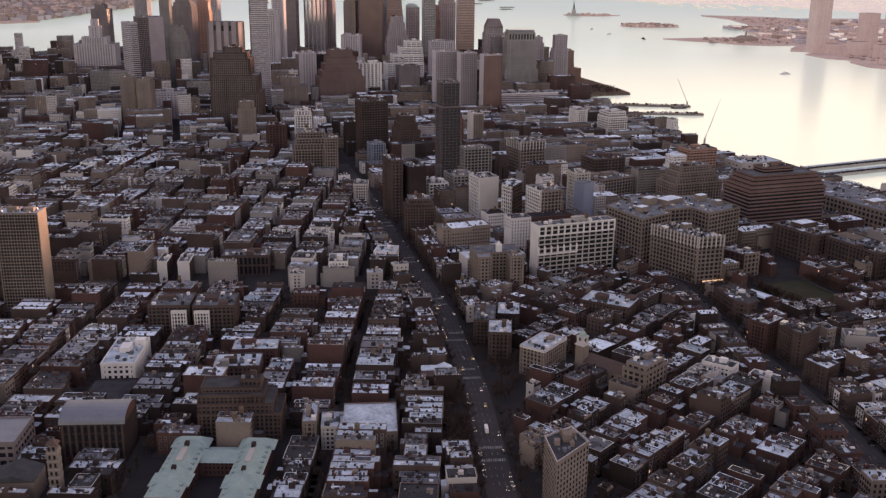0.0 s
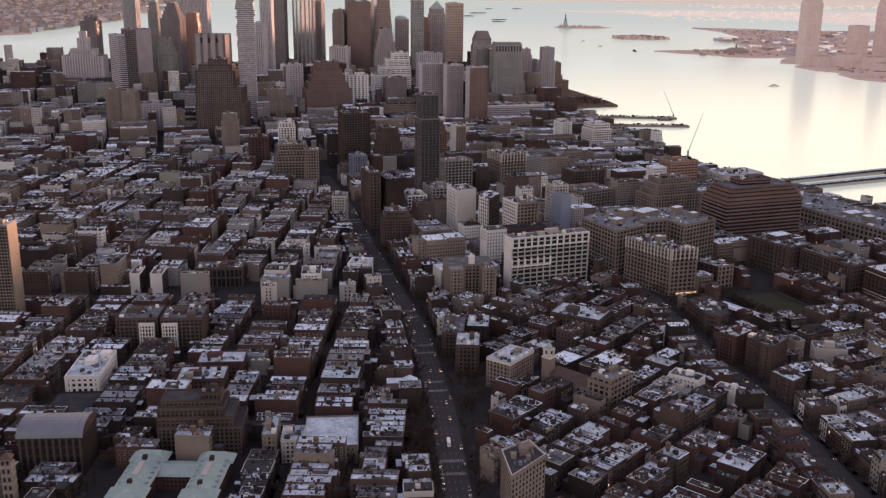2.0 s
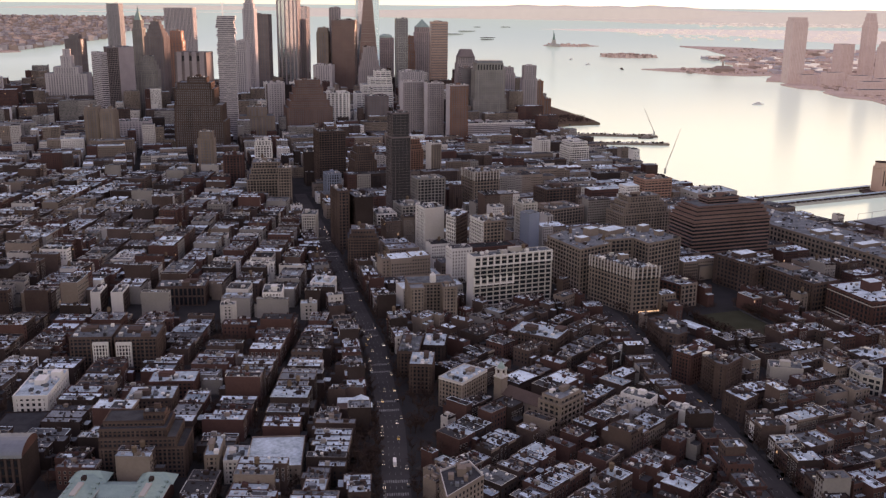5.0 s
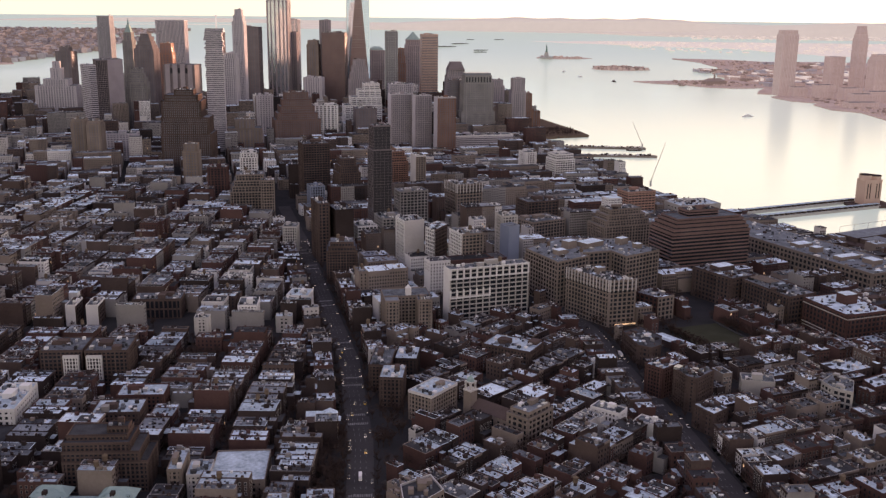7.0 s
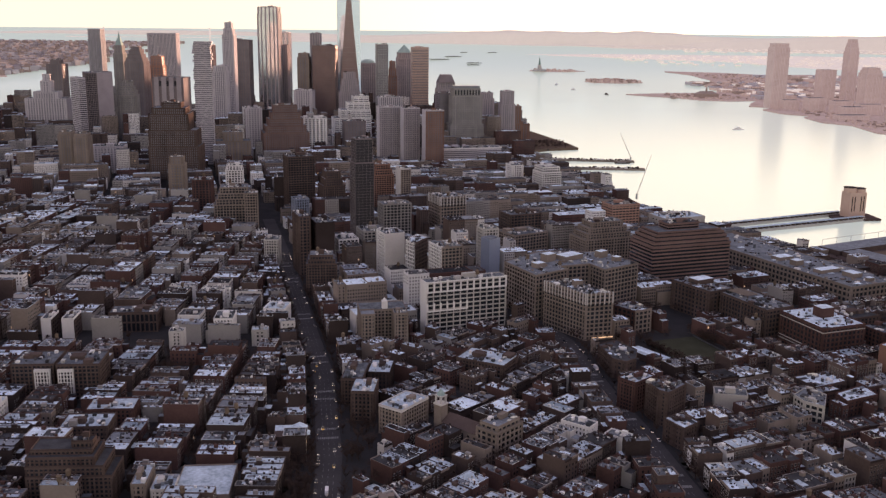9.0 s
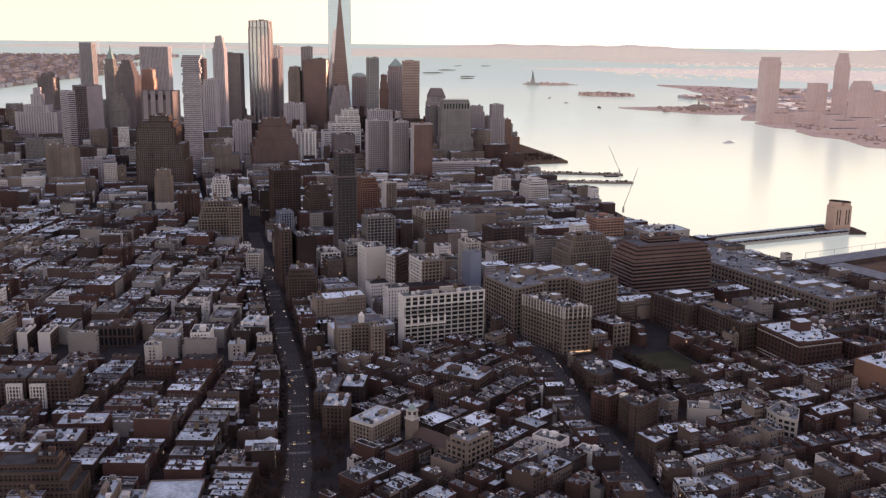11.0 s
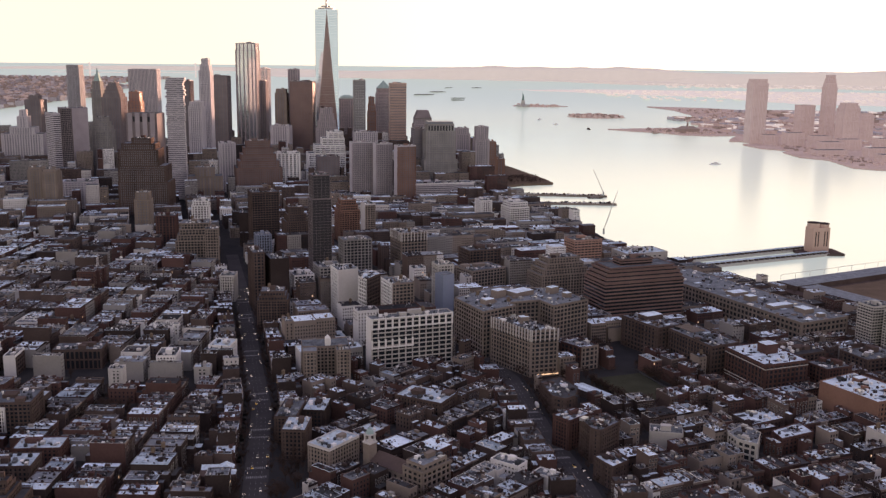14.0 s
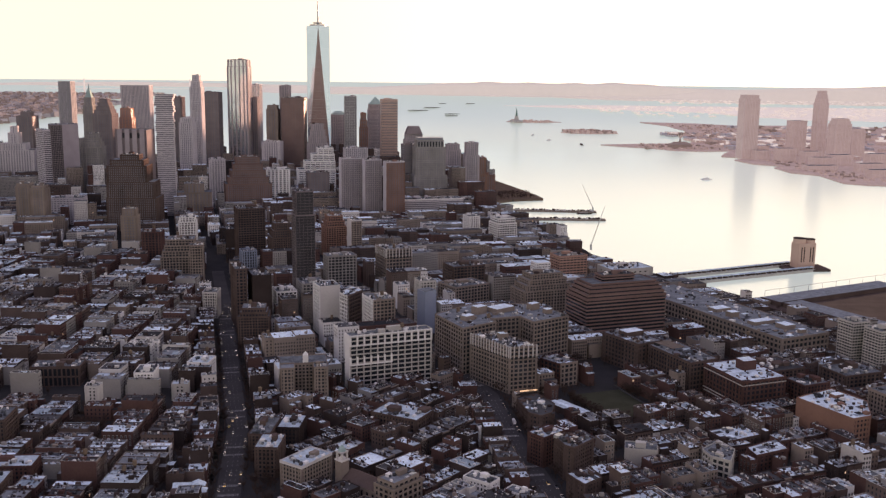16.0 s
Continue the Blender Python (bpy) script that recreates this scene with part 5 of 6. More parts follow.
loft("blank white house on a bright street", 446, 630, 19, 11, 14, white_paint, ang=-39, blank=(0, 3), pier=0.0, band=0.0)
corner_block("angular brown apartment house with pale parapets", [(480, 700), (485, 680), (491, 674.5), (509.7, 693), (500.4, 707)], 27, brown_brick, floor_h=3.1, bay=3, pier=0.5, band=0.42, name="apartment_house", clutter=2.0)
corner_block("many-sided brown hall with a dark sunken roof", [(465.6, 816), (471, 778), (481, 770), (491, 777.7), (497, 800), (485, 828)], 17, brown_brick, floor_h=4, bay=4, pier=0.45, band=0.4, roof=tar_roof, clutter=0.6)
corner_block("cream framed workshop building with wide dark windows", [(592, 691), (594.5, 677.4), (606, 666.7), (617, 690), (610, 708)], 19, pale_concrete, floor_h=4.4, bay=4.6, pier=0.25, band=0.3)
loft("pale blank-fronted house among trees", 551, 713, 25, 16, 13, pale_concrete, ang=-13, blank=(0,))
corner_block("low wide house with a bright roof", [(615.3, 750.3), (624.3, 725.6), (656.5, 740.7), (648.2, 763.1)], 11, brown_brick, floor_h=3.6, bay=4, pier=0.5, band=0.45, roof=silver_roof)
corner_block("low brick house with a wide stained pale roof", [(633, 708.8), (634.7, 691.8), (665.1, 705.7), (662.6, 726.3)], 13, red_brick, floor_h=3.6, bay=4, pier=0.5, band=0.45, roof=silver_roof)
corner_block("brown house with a pale pitched parapet", [(482, 652), (486.5, 642.2), (491.7, 632.6), (505.9, 644.5), (498, 660)], 17, brown_brick, floor_h=3.4, bay=3, pier=0.55, band=0.45, roof=silver_roof)
loft("red brick apartment house with a cluttered roof", 477, 717, 17, 25, 24, red_brick, ang=-50, bay=3, floor_h=3.1, pier=0.55, band=0.45, name="apartment_house", roof=silver_roof)


def fan_roofed_hall():
    """A low hall under three pale pitched roofs."""
    e = thing("pitched_roof_hall", "low hall with three pitched white roofs by the avenue", "building", 216, 645, GROUND, 3)
    take(216, 645, 28, 24, 3)
    g = Geo()
    g.box(0, 0, 0, 11, 24, 18, 0, brown_brick)
    part("wall", g, e)
    for x, y, r in ((6.5, -3, 7.5), (-5, 5, 6.5), (5.5, 7, 6)):
        g = Geo()
        gable(g, x - r, x + r * 0.9, y - r * 0.55, y + r * 0.55, 11, 2.6, silver_roof, "x" if r > 6.2 else "y", hip=r > 7)
        part("pitched_roof", g, e, "low pitched pale roof")


fan_roofed_hall()
e = corner_block("red brick printing house with pale bands and a white roof", [(649.6, 873.3), (666.8, 816.1), (712, 831.4), (694, 888)], 31, red_brick, bay=5.0, floor_h=4.2, pier=0.36, band=0.34, roof=silver_roof, houses=((684, 858, 14, 12, 9),), clutter=0.7)
g = Geo()
for a, b in (((649.6, 873.3), (666.8, 816.1)), ((666.8, 816.1), (712, 831.4))):
    m, d = (Vector(a) + Vector(b)) / 2, Vector(b) - Vector(a)
    for z in (6.2, 9.0, 27.0):
        g.box(m.x - e.location.x, m.y - e.location.y, z, z + 0.8, d.length, 0.5, math.degrees(math.atan2(d.y, d.x)), pale_concrete)
part("stone_course", g, e, "pale stone courses", kind="stuff")
corner_block("orange brick warehouse with a blank side wall", [(700.2, 779.7), (725.2, 727.3), (743, 734), (757, 770), (741, 803.6)], 29, orange_brick, bay=4.2, pier=0.4, band=0.4, blank=(0,), roof=silver_roof, houses=((736, 782, 10, 7, 3),))
e = corner_block("dark brown brick warehouse with slatted roof plant", [(612.4, 937.4), (636.6, 873.3), (668, 888), (645, 950)], 31, brown_brick, bay=4.6, pier=0.35, band=0.36)
for k in range(12):
    g = Geo()
    g.box(-3 - k * 0.95, 6 + k * 1.9, 33.6, 34.2, 17, 0.8, 25, tan_brick)
    part("roof_slat", g, e)
corner_block("brown loft block by the ball field", [(575.8, 986.2), (602.4, 937.4), (631, 952), (604, 1004)], 31, brown_brick, bay=5, pier=0.45, band=0.4, houses=((604, 976, 22, 14, 5),))
corner_block("long brick freight terminal with square window bays", [(666, 1228), (768, 981.6), (830.8, 1009.2), (728, 1256)], 24, tan_brick, bay=6.2, floor_h=6, pier=0.35, band=0.35, roof=grey_roof, name="freight_terminal", clutter=3.6,
             houses=((770, 1050, 30, 12, 4), (790, 1030, 14, 16, 5), (742, 1110, 22, 14, 4), (748, 1082, 12, 10, 6), (800, 1010, 8, 6, 4)))
loft("flat-roofed dark garage behind a printing house", 724, 898, 48, 40, 22, brown_brick, ang=20, bay=5, pier=0.45, band=0.4, roof=tar_roof)
loft("red brick house with a bright cluttered roof", 738, 846, 30, 26, 23, red_brick, ang=20, bay=4, pier=0.5, band=0.4)
loft("white banded riverside apartment block", 841, 976, 22, 22, 47, pale_concrete, bay=4, floor_h=3.1, pier=0.2, band=0.45, name="apartment_tower")
loft("white banded riverside apartment block", 862, 950, 34, 24, 45, pale_concrete, bay=4, floor_h=3.1, pier=0.2, band=0.45, name="apartment_tower")
loft("low brown workshop near the terminal", 800, 890, 46, 36, 20, brown_brick, bay=5, pier=0.5, band=0.4)
loft("tan apartment house near the river", 800, 800, 40, 30, 28, tan_brick, bay=4, pier=0.5, band=0.45)
loft("block under construction in orange wrap", 612, 1410, 46, 32, 36, construction_wrap, glass=dark_glass, bay=6, pier=0.2, band=0.6, name="unfinished_building")
loft("white gridded riverside block", 546, 1726, 38, 40, 45, white_paint, bay=5, pier=0.3, band=0.45, steps=1, drop=0.2)
loft("white riverside block with few windows", 493, 1779, 23, 30, 40, white_paint, bay=5, pier=0.6, band=0.45)
loft("pale shed of the ventilation station", 700, 1420, 70, 44, 16, pale_concrete, bay=9, floor_h=8, pier=0.7, band=0.6, roof=silver_roof, name="pier_shed")


# ---- piers and vessels ----


def slab_between(name, label, a, b, width, z0, z1, mat):
    a, b = Vector(a), Vector(b)
    d = b - a
    g = Geo()
    g.box(0, 0, z0, z1, d.length, width, 0, mat)
    ob = new(name, g.mesh(name))
    m = (a + b) / 2
    ob.matrix_basis = pose(m.x, m.y, 0, 0, 0, math.degrees(math.atan2(d.y, d.x)))
    return tagged(ob, label, kind="structure")


slab_between("pier_1", "long narrow concrete pier", (570, 2030), (795, 2020), 16, -3, 4, tan_brick)
slab_between("pier_2", "long narrow concrete pier with a moored barge", (590, 2165), (800, 2140), 14, -3, 4, tan_brick)
slab_between("pier_3", "narrow pier leading to a ventilation tower", (768, 1428), (1000, 1532), 9, -3, 4, pale_concrete)
slab_between("pier_4", "narrow pier leading to a ventilation tower", (760, 1378), (1020, 1490), 9, -3, 4, pale_concrete)
slab_between("pier_5", "broad ventilation tower platform", (975, 1505), (1045, 1508), 46, -3, 3.6, brown_brick)
slab_between("pier_6", "huge square pier with flat sports roofs", (880, 1130), (1120, 1250), 240, -3, 9, brown_brick)


def pier_clutter():
    """Crates, rails and bare planters along the two sports piers."""
    rnd = random.Random(3)
    for a, b in (((580, 2030), (785, 2020)), ((600, 2164), (790, 2141))):
        g = Geo()
        for i in range(70):
            u = rnd.random()
            s = rnd.uniform(1.5, 6)
            g.box(a[0] + (b[0] - a[0]) * u, a[1] + (b[1] - a[1]) * u + rnd.uniform(-5, 5), 4, 4 + rnd.uniform(0.8, 3.5), s, s * 0.6, 0, rnd.choice((steel, brown_brick, dark_brick, white_paint, tree_bark)))
        tagged(new("pier_clutter", g.mesh("pier_clutter")), "sheds, fences and bare planting along a pier", "clutter", kind="stuff")


pier_clutter()


def pier_posts():
    """Rows of light piles under the ventilation piers."""
    for a, b in (((768, 1423.4), (1000, 1527.4)), ((760, 1373.4), (1020, 1485.4))):
        a, b = Vector(a), Vector(b)
        e = thing("pier_walkway", "covered walkway with pale openings on a pier", "walkway", a.x, a.y, 4, math.degrees(math.atan2((b - a).y, (b - a).x)))
        n = 26
        step = (b - a).length / n
        for i in range(n):
            g = Geo()
            g.box(step * (i + 0.5), 4.6, 0, 3.0, step * 0.5, 5.0, 0, brown_brick)
            part("bay", g, e)
        g = Geo()
        g.box(step * n / 2, 4.6, 3.0, 3.6, step * n, 7.0, 0, silver_roof)
        part("walkway_roof", g, e)


pier_posts()


def vent_tower():
    e = thing("ventilation_tower", "pale brick twin-shaft ventilation tower on a pier", "tower", 1008, 1506, 3.6, 12)
    g = Geo()
    g.box(0, 0, 0, 40, 30, 22, 0, pale_brick)
    part("body", g, e)
    for s in (-1, 1):
        g = Geo()
        g.prism(s * 8.5, 0, 38, 47 - (2 if s > 0 else 0), 9.6, 9.6, 20, pale_brick)
        part("shaft", g, e)
        g = Geo()
        g.prism(s * 8.5, 0, 47 - (2 if s > 0 else 0), 47.8 - (2 if s > 0 else 0), 10, 10, 20, dark_brick)
        part("rim", g, e)
        for k in (-1, 1):
            g = Geo()
            g.box(s * 8 + k * 2.4, -11.1, 10, 34, 1.5, 0.4, 0, dark_brick)
            part("louvre", g, e)


vent_tower()


def pier_sheds():
    e = thing("pier_buildings", "low flat brown pier sheds with roof fields", "shed", 1000, 1190, 9, 26.6)
    for x, y, w, d, h in ((0, -100, 236, 34, 6), (0, 100, 236, 34, 6), (-100, 0, 34, 160, 6)):
        g = Geo()
        g.box(x, y, 0, h, w, d, 0, brown_brick)
        g.box(x, y, h, h + 0.3, w - 1, d - 1, 0, grey_roof)
        part("shed", g, e)
    g = Geo()
    g.box(20, 0, 0, 0.3, 190, 150, 0, leaf_litter)
    part("sports_field", g, e)
    for i in range(9):
        g = Geo()
        g.box(-110 + i * 28, 118, 6, 14, 0.3, 0.3, 0, steel)
        g.box(-110 + i * 28 + 14, 118, 13.6, 14, 28, 0.25, 0, steel)
        part("lamp_frame", g, e)


pier_sheds()


def crane(x, y, z, h, lean, reach):
    e = thing("tower_crane", "thin steel crane with a raised boom", "crane", x, y, z)
    g = Geo()
    g.box(0, 0, 0, 10, 3, 3, 0, steel)
    part("crane_base", g, e)
    g = Geo()
    for s in (-1, 1):
        v = [(-0.5 + s * 0.9, -0.4, 8), (0.5 + s * 0.9, 0.4, 8), (lean + reach + 0.3, 0.4, h), (lean + reach - 0.3, -0.4, h)]
        g.free(v, [(0, 1, 2, 3)], steel)
    for i in range(14):
        k = i / 14
        x0 = (lean + reach) * k
        z0 = 8 + (h - 8) * k
        g.box(x0, 0, z0, z0 + 0.35, 2.2, 0.9, 0, steel)
    part("boom", g, e)


crane(693, 1650, 4, 78, 6, 16)
crane(790, 2130, 4, 62, -8, -18)


def boat(label, x, y, length, ang, mat=white_paint, barge=False):
    k = far_scale(x, y)
    p = far(x, y, 0)
    e = thing("barge" if barge else "ferry_boat", label, "boat", p.x, p.y, p.z, ang)
    L, W = length * k, length * 0.26 * k
    g = Geo()
    v = [(-L / 2, -W / 2, -0.3), (L * 0.3, -W / 2, -0.3), (L / 2, 0, -0.3), (L * 0.3, W / 2, -0.3), (-L / 2, W / 2, -0.3)]
    g.free(v + [(a, b, 2.2 * k) for a, b, c in v], [(i, (i + 1) % 5, 5 + (i + 1) % 5, 5 + i) for i in range(5)] + [(5, 6, 7, 8, 9)], dark_brick if barge else mat)
    part("hull", g, e)
    g = Geo()
    g.box(-L * 0.05, 0, 2.2 * k, (3.5 if barge else 5.2) * k, L * 0.55, W * 0.75, 0, mat)
    if not barge:
        g.box(0, 0, 5.2 * k, 7.4 * k, L * 0.25, W * 0.5, 0, mat)
    part("deckhouse", g, e)


boat("small pale ferry crossing the river", 1275, 2854, 36, 10)
boat("small launch on the harbour", 1049, 4971, 34, 60)
boat("small launch on the harbour", 1070, 4586, 26, 20)
boat("tug on the harbour", 1168, 4299, 36, 100, brown_brick)
for x, y, l in ((789, 7326, 110), (574, 8438, 190), (1215, 10647, 120), (901, 10539, 90), (727, 9212, 170), (820, 7700, 130)):
    boat("far anchored barge on the bay", x, y, l, 5, brown_brick, True)
boat("moored work barge beside a pier", 770, 2120, 34, 0, grey_stone, True)
slab_between("pier_7", "thin far breakwater", tuple(far(1290, 4560, 0).xy), tuple(far(1420, 4530, 0).xy), 5, 0, 8, haze_painted_land)

# ---- streets ----
SIXTH = [(262, 300), (250, 505), (244, 628), (226, 788), (199, 917), (170, 1060), (136, 1230), (85, 1454), (37, 1646), (-60, 2000)]
SEVENTH = [(492, 300), (480, 550), (470, 660), (459, 740), (446, 874), (408, 1000), (352, 1170), (270, 1420), (180, 1700)]


def near_line(line, x, y):
    """How far x lies to the right of a street's middle at y."""
    for (x0, y0), (x1, y1) in zip(line, line[1:]):
        if y0 <= y <= y1:
            return x - (x0 + (x1 - x0) * (y - y0) / (y1 - y0))
    return x - (line[0][0] if y < line[0][1] else line[-1][0])


def avenue_marks():
    """Lane lines and crosswalk bars on the avenue."""
    e = tagged(new("avenue_marking"), "worn white lane lines and crosswalk bars", kind="structure")
    lanes, walks = Geo(), Geo()
    for line, half in ((SIXTH, 7.2), (SEVENTH, 6.0)):
        for (x0, y0), (x1, y1) in zip(line[:7], line[1:7]):
            d = Vector((x1 - x0, y1 - y0))
            ang = math.degrees(math.atan2(d.y, d.x))
            t = d.normalized()
            o = Vector((t.y, -t.x))
            for lane in (-0.5, 0.0, 0.5):
                for i in range(int(d.length / 9)):
                    p = Vector((x0, y0)) + t * (i * 9 + 2) + o * lane * half
                    lanes.box(p.x, p.y, GROUND, GROUND + 0.09, 3.2, 0.18, ang, road_paint)
            for i in range(int(d.length / 75)):
                for w in (0, 16):
                    c = Vector((x0, y0)) + t * (i * 75 + 30 + w)
                    for k in range(11):
                        p = c + o * (k - 5) * half * 0.19
                        walks.box(p.x, p.y, GROUND, GROUND + 0.09, 3.4, 0.7, ang, road_paint)
    part("lane_line", lanes, e, kind="stuff")
    part("crosswalk_bar", walks, e, kind="stuff")


avenue_marks()


def avenue_strip(name, label, line, half):
    """One worn carriageway that follows an avenue."""
    g = Geo()
    v = []
    for i, (x, y) in enumerate(line):
        (xa, ya), (xb, yb) = line[max(i - 1, 0)], line[min(i + 1, len(line) - 1)]
        d = Vector((xb - xa, yb - ya)).normalized()
        v += [(x - d.y * half, y + d.x * half, GROUND + 0.05), (x + d.y * half, y - d.x * half, GROUND + 0.05)]
    g.free(v, [(2 * i + 1, 2 * i + 3, 2 * i + 2, 2 * i) for i in range(len(line) - 1)], worn_asphalt)
    structure(name, g, label)


avenue_strip("road_1", "broad worn grey asphalt avenue", SIXTH[:8], 8.8)
avenue_strip("road_2", "worn grey asphalt avenue through low houses", SEVENTH, 9.5)

# ---- the city fabric ----
WALL_WORDS = {"red_brick": "red brick", "brown_brick": "brown brick", "dark_brick": "soot-dark brick", "tan_brick": "tan brick", "cream_paint": "cream painted", "grey_stone": "grey stone", "white_paint": "white painted"}
ROOF_WORDS = {"silver_roof_coating": "silver coated", "grey_roof_felt": "grey felt", "tar_roof": "black tar"}
CLUTTER = (white_paint, steel, steel, tar_roof, tar_roof, tar_roof, grey_stone, dark_brick, dark_brick)


def window_field(g, cx, cy, ang, off, span, z0, z1, rnd, floor_h=3.3, gap=2.6, ww=1.15, wh=1.75, lit=0.004, frame_mat=None):
    """Rows of windows on the wall whose middle lies off metres from the centre, along ang."""
    nf, nb = int((z1 - z0 - 1.0) / floor_h), int(span / gap)
    if nf < 1 or nb < 1:
        return
    a = radians(ang)
    t, o = np.array([math.cos(a), math.sin(a), 0.0]), np.array([math.sin(a), -math.cos(a), 0.0])
    s = (np.arange(nb) - (nb - 1) / 2) * (span / nb)
    z = z0 + 1.1 + np.arange(nf) * floor_h
    S, Z = [q.ravel() for q in np.meshgrid(s, z)]
    c = np.array([cx, cy, 0.0]) + o * (off + 0.06) + S[:, None] * t
    c[:, 2] = Z
    up = np.array([0, 0, wh])
    q = np.stack([c - t * ww / 2, c + t * ww / 2, c + t * ww / 2 + up, c - t * ww / 2 + up], 1)
    if frame_mat:
        b = c - o * 0.03
        e, g0 = t * (ww / 2 + 0.22), np.array([0, 0, 0.28])
        g.plates(np.stack([b - e - g0, b + e - g0, b + e + up + g0, b - e + up + g0], 1), frame_mat)
    on = np.array([rnd.random() < lit for _ in range(len(q))])
    g.plates(q[~on], window_glass)
    g.plates(q[on], lit_window)


def house(sink, cx, cy, ang, w, d, h, z, wall, roof, rnd, front, detail):
    """A terraced house: w along the street, d deep; front is the side of its street (+1 or -1 across)."""
    a = radians(ang)
    t, o = (math.cos(a), math.sin(a)), (-math.sin(a), math.cos(a))
    at = lambda u, v: (cx + t[0] * u + o[0] * v, cy + t[1] * u + o[1] * v)
    sink["wall"].box(cx, cy, z, z + h, w, d, ang, wall)
    sink["roof"].box(cx, cy, z + h, z + h + 0.15, w - 0.5, d - 0.5, ang, roof)
    for i in range(rnd.randint(0, 3)):
        pu, pv = w * rnd.uniform(0.2, 0.75), d * rnd.uniform(0.08, 0.45)
        x, y = at(rnd.uniform(-0.5, 0.5) * (w - 0.9 - pu), rnd.uniform(-0.5, 0.5) * (d - 0.9 - pv))
        sink["roof_patch"].box(x, y, z + h + 0.14, z + h + 0.17 + 0.02 * i, pu, pv, ang, rnd.choice((silver_roof, grey_roof, tar_roof, roof)))
    if detail:
        ph = rnd.uniform(0.3, 0.8)
        coping = rnd.choice((wall, wall, wall, steel, silver_roof, grey_stone, tan_brick))
        for u, v, su, sv in ((0, -d / 2 + 0.15, w, 0.3), (0, d / 2 - 0.15, w, 0.3), (-w / 2 + 0.15, 0, 0.3, d - 0.6), (w / 2 - 0.15, 0, 0.3, d - 0.6)):
            x, y = at(u, v)
            sink["parapet"].box(x, y, z + h - 0.05, z + h + ph, su, sv, ang, wall)
            if coping is not wall:
                sink["parapet"].box(x, y, z + h + ph, z + h + ph + 0.08, su + 0.12, sv + 0.12, ang, coping)
        x, y = at(0, front * (d / 2 + 0.2))
        sink["cornice"].box(x, y, z + h - 0.7, z + h + ph + 0.1, w, 0.55, ang, rnd.choice((dark_brick, dark_brick, brown_brick, tan_brick)))
    if rnd.random() < 0.6:
        bw, bd = rnd.uniform(1.8, 2.6), rnd.uniform(2.4, 3.8)
        x, y = at(rnd.uniform(-0.3, 0.3) * w, rnd.uniform(-0.3, 0.3) * d)
        sink["bulkhead"].box(x, y, z + h + 0.1, z + h + rnd.uniform(2.0, 2.7), min(bw, w * 0.6), min(bd, d * 0.6), ang, rnd.choice((wall, wall, wall, dark_brick, dark_brick, grey_stone, tan_brick)))
    for i in range(rnd.randint(1, 4) if detail else rnd.randint(0, 2)):
        x, y = at(rnd.choice((-1, 1)) * (w / 2 - 0.5), rnd.uniform(-0.4, 0.4) * d)
        sink["chimney"].box(x, y, z + h, z + h + rnd.uniform(1.4, 2.6), 0.7, rnd.uniform(0.8, 1.8), ang, wall)
    for i in range(rnd.randint(6, 14) if detail else rnd.randint(2, 6)):
        x, y = at(rnd.uniform(-0.38, 0.38) * w, rnd.uniform(-0.4, 0.4) * d)
        s = rnd.choice((0.4, 0.6, 0.8, 1.1, 1.7))
        sink["roof_unit"].box(x, y, z + h + 0.1, z + h + rnd.uniform(0.5, 1.5), s, s * rnd.uniform(0.6, 1.6), ang, rnd.choice(CLUTTER))
    if detail and rnd.random() < 0.12 and h > 16:
        x, y = at(rnd.uniform(-0.2, 0.2) * w, rnd.uniform(-0.2, 0.3) * d)
        sink["roof_unit"].prism(x, y, z + h + 2.4, z + h + 5.6, 1.6, 1.55, 10, tank_wood)
        sink["roof_unit"].prism(x, y, z + h + 5.6, z + h + 6.8, 1.75, 0.1, 10, tank_wood)
        sink["roof_unit"].box(x, y, z + h, z + h + 2.4, 1.6, 1.6, ang, dark_brick)
    if rnd.random() < 0.55:
        eh, ew, ed = h * rnd.uniform(0.35, 0.8), w * rnd.uniform(0.4, 0.95), rnd.uniform(2.5, 6.0)
        x, y = at((w - ew) * rnd.choice((-0.5, 0.5)), -front * (d / 2 + ed / 2))
        sink["rear_wing"].box(x, y, z, z + eh, ew, ed, ang, wall)
        sink["rear_roof"].box(x, y, z + eh, z + eh + 0.12, ew - 0.3, ed - 0.3, ang, rnd.choice((roof, silver_roof, tar_roof)))
    gap = rnd.uniform(2.2, 2.9)
    fh = rnd.uniform(3.1, 3.6)
    surround = rnd.choice((None, None, tan_brick, grey_stone, brown_brick, pale_concrete)) if detail else None
    window_field(sink["window"], cx, cy, ang, d / 2, w - 0.6, z, z + h, rnd, fh, gap, frame_mat=surround)
    window_field(sink["window"], cx, cy, ang + 180, d / 2, w - 0.6, z, z + h, rnd, fh, gap, frame_mat=surround)
    if rnd.random() < 0.16:
        window_field(sink["window"], cx, cy, ang + 90, w / 2, d - 1.5, z + max(0, h - 12), z + h, rnd, fh, 3.1, frame_mat=surround if rnd.random() < 0.5 else None)
        window_field(sink["window"], cx, cy, ang - 90, w / 2, d - 1.5, z + max(0, h - 12), z + h, rnd, fh, 3.1, frame_mat=surround if rnd.random() < 0.5 else None)


HOUSE_PARTS = ("wall", "roof", "roof_patch", "rear_wing", "rear_roof", "parapet", "cornice", "bulkhead", "chimney", "roof_unit", "window")
NEAR_COUNT = [0]
HELD_BY = {"window": "wall", "cornice": "wall", "roof_patch": "roof", "parapet": "roof", "chimney": "roof", "roof_unit": "roof", "bulkhead": "roof", "rear_roof": "rear_wing"}


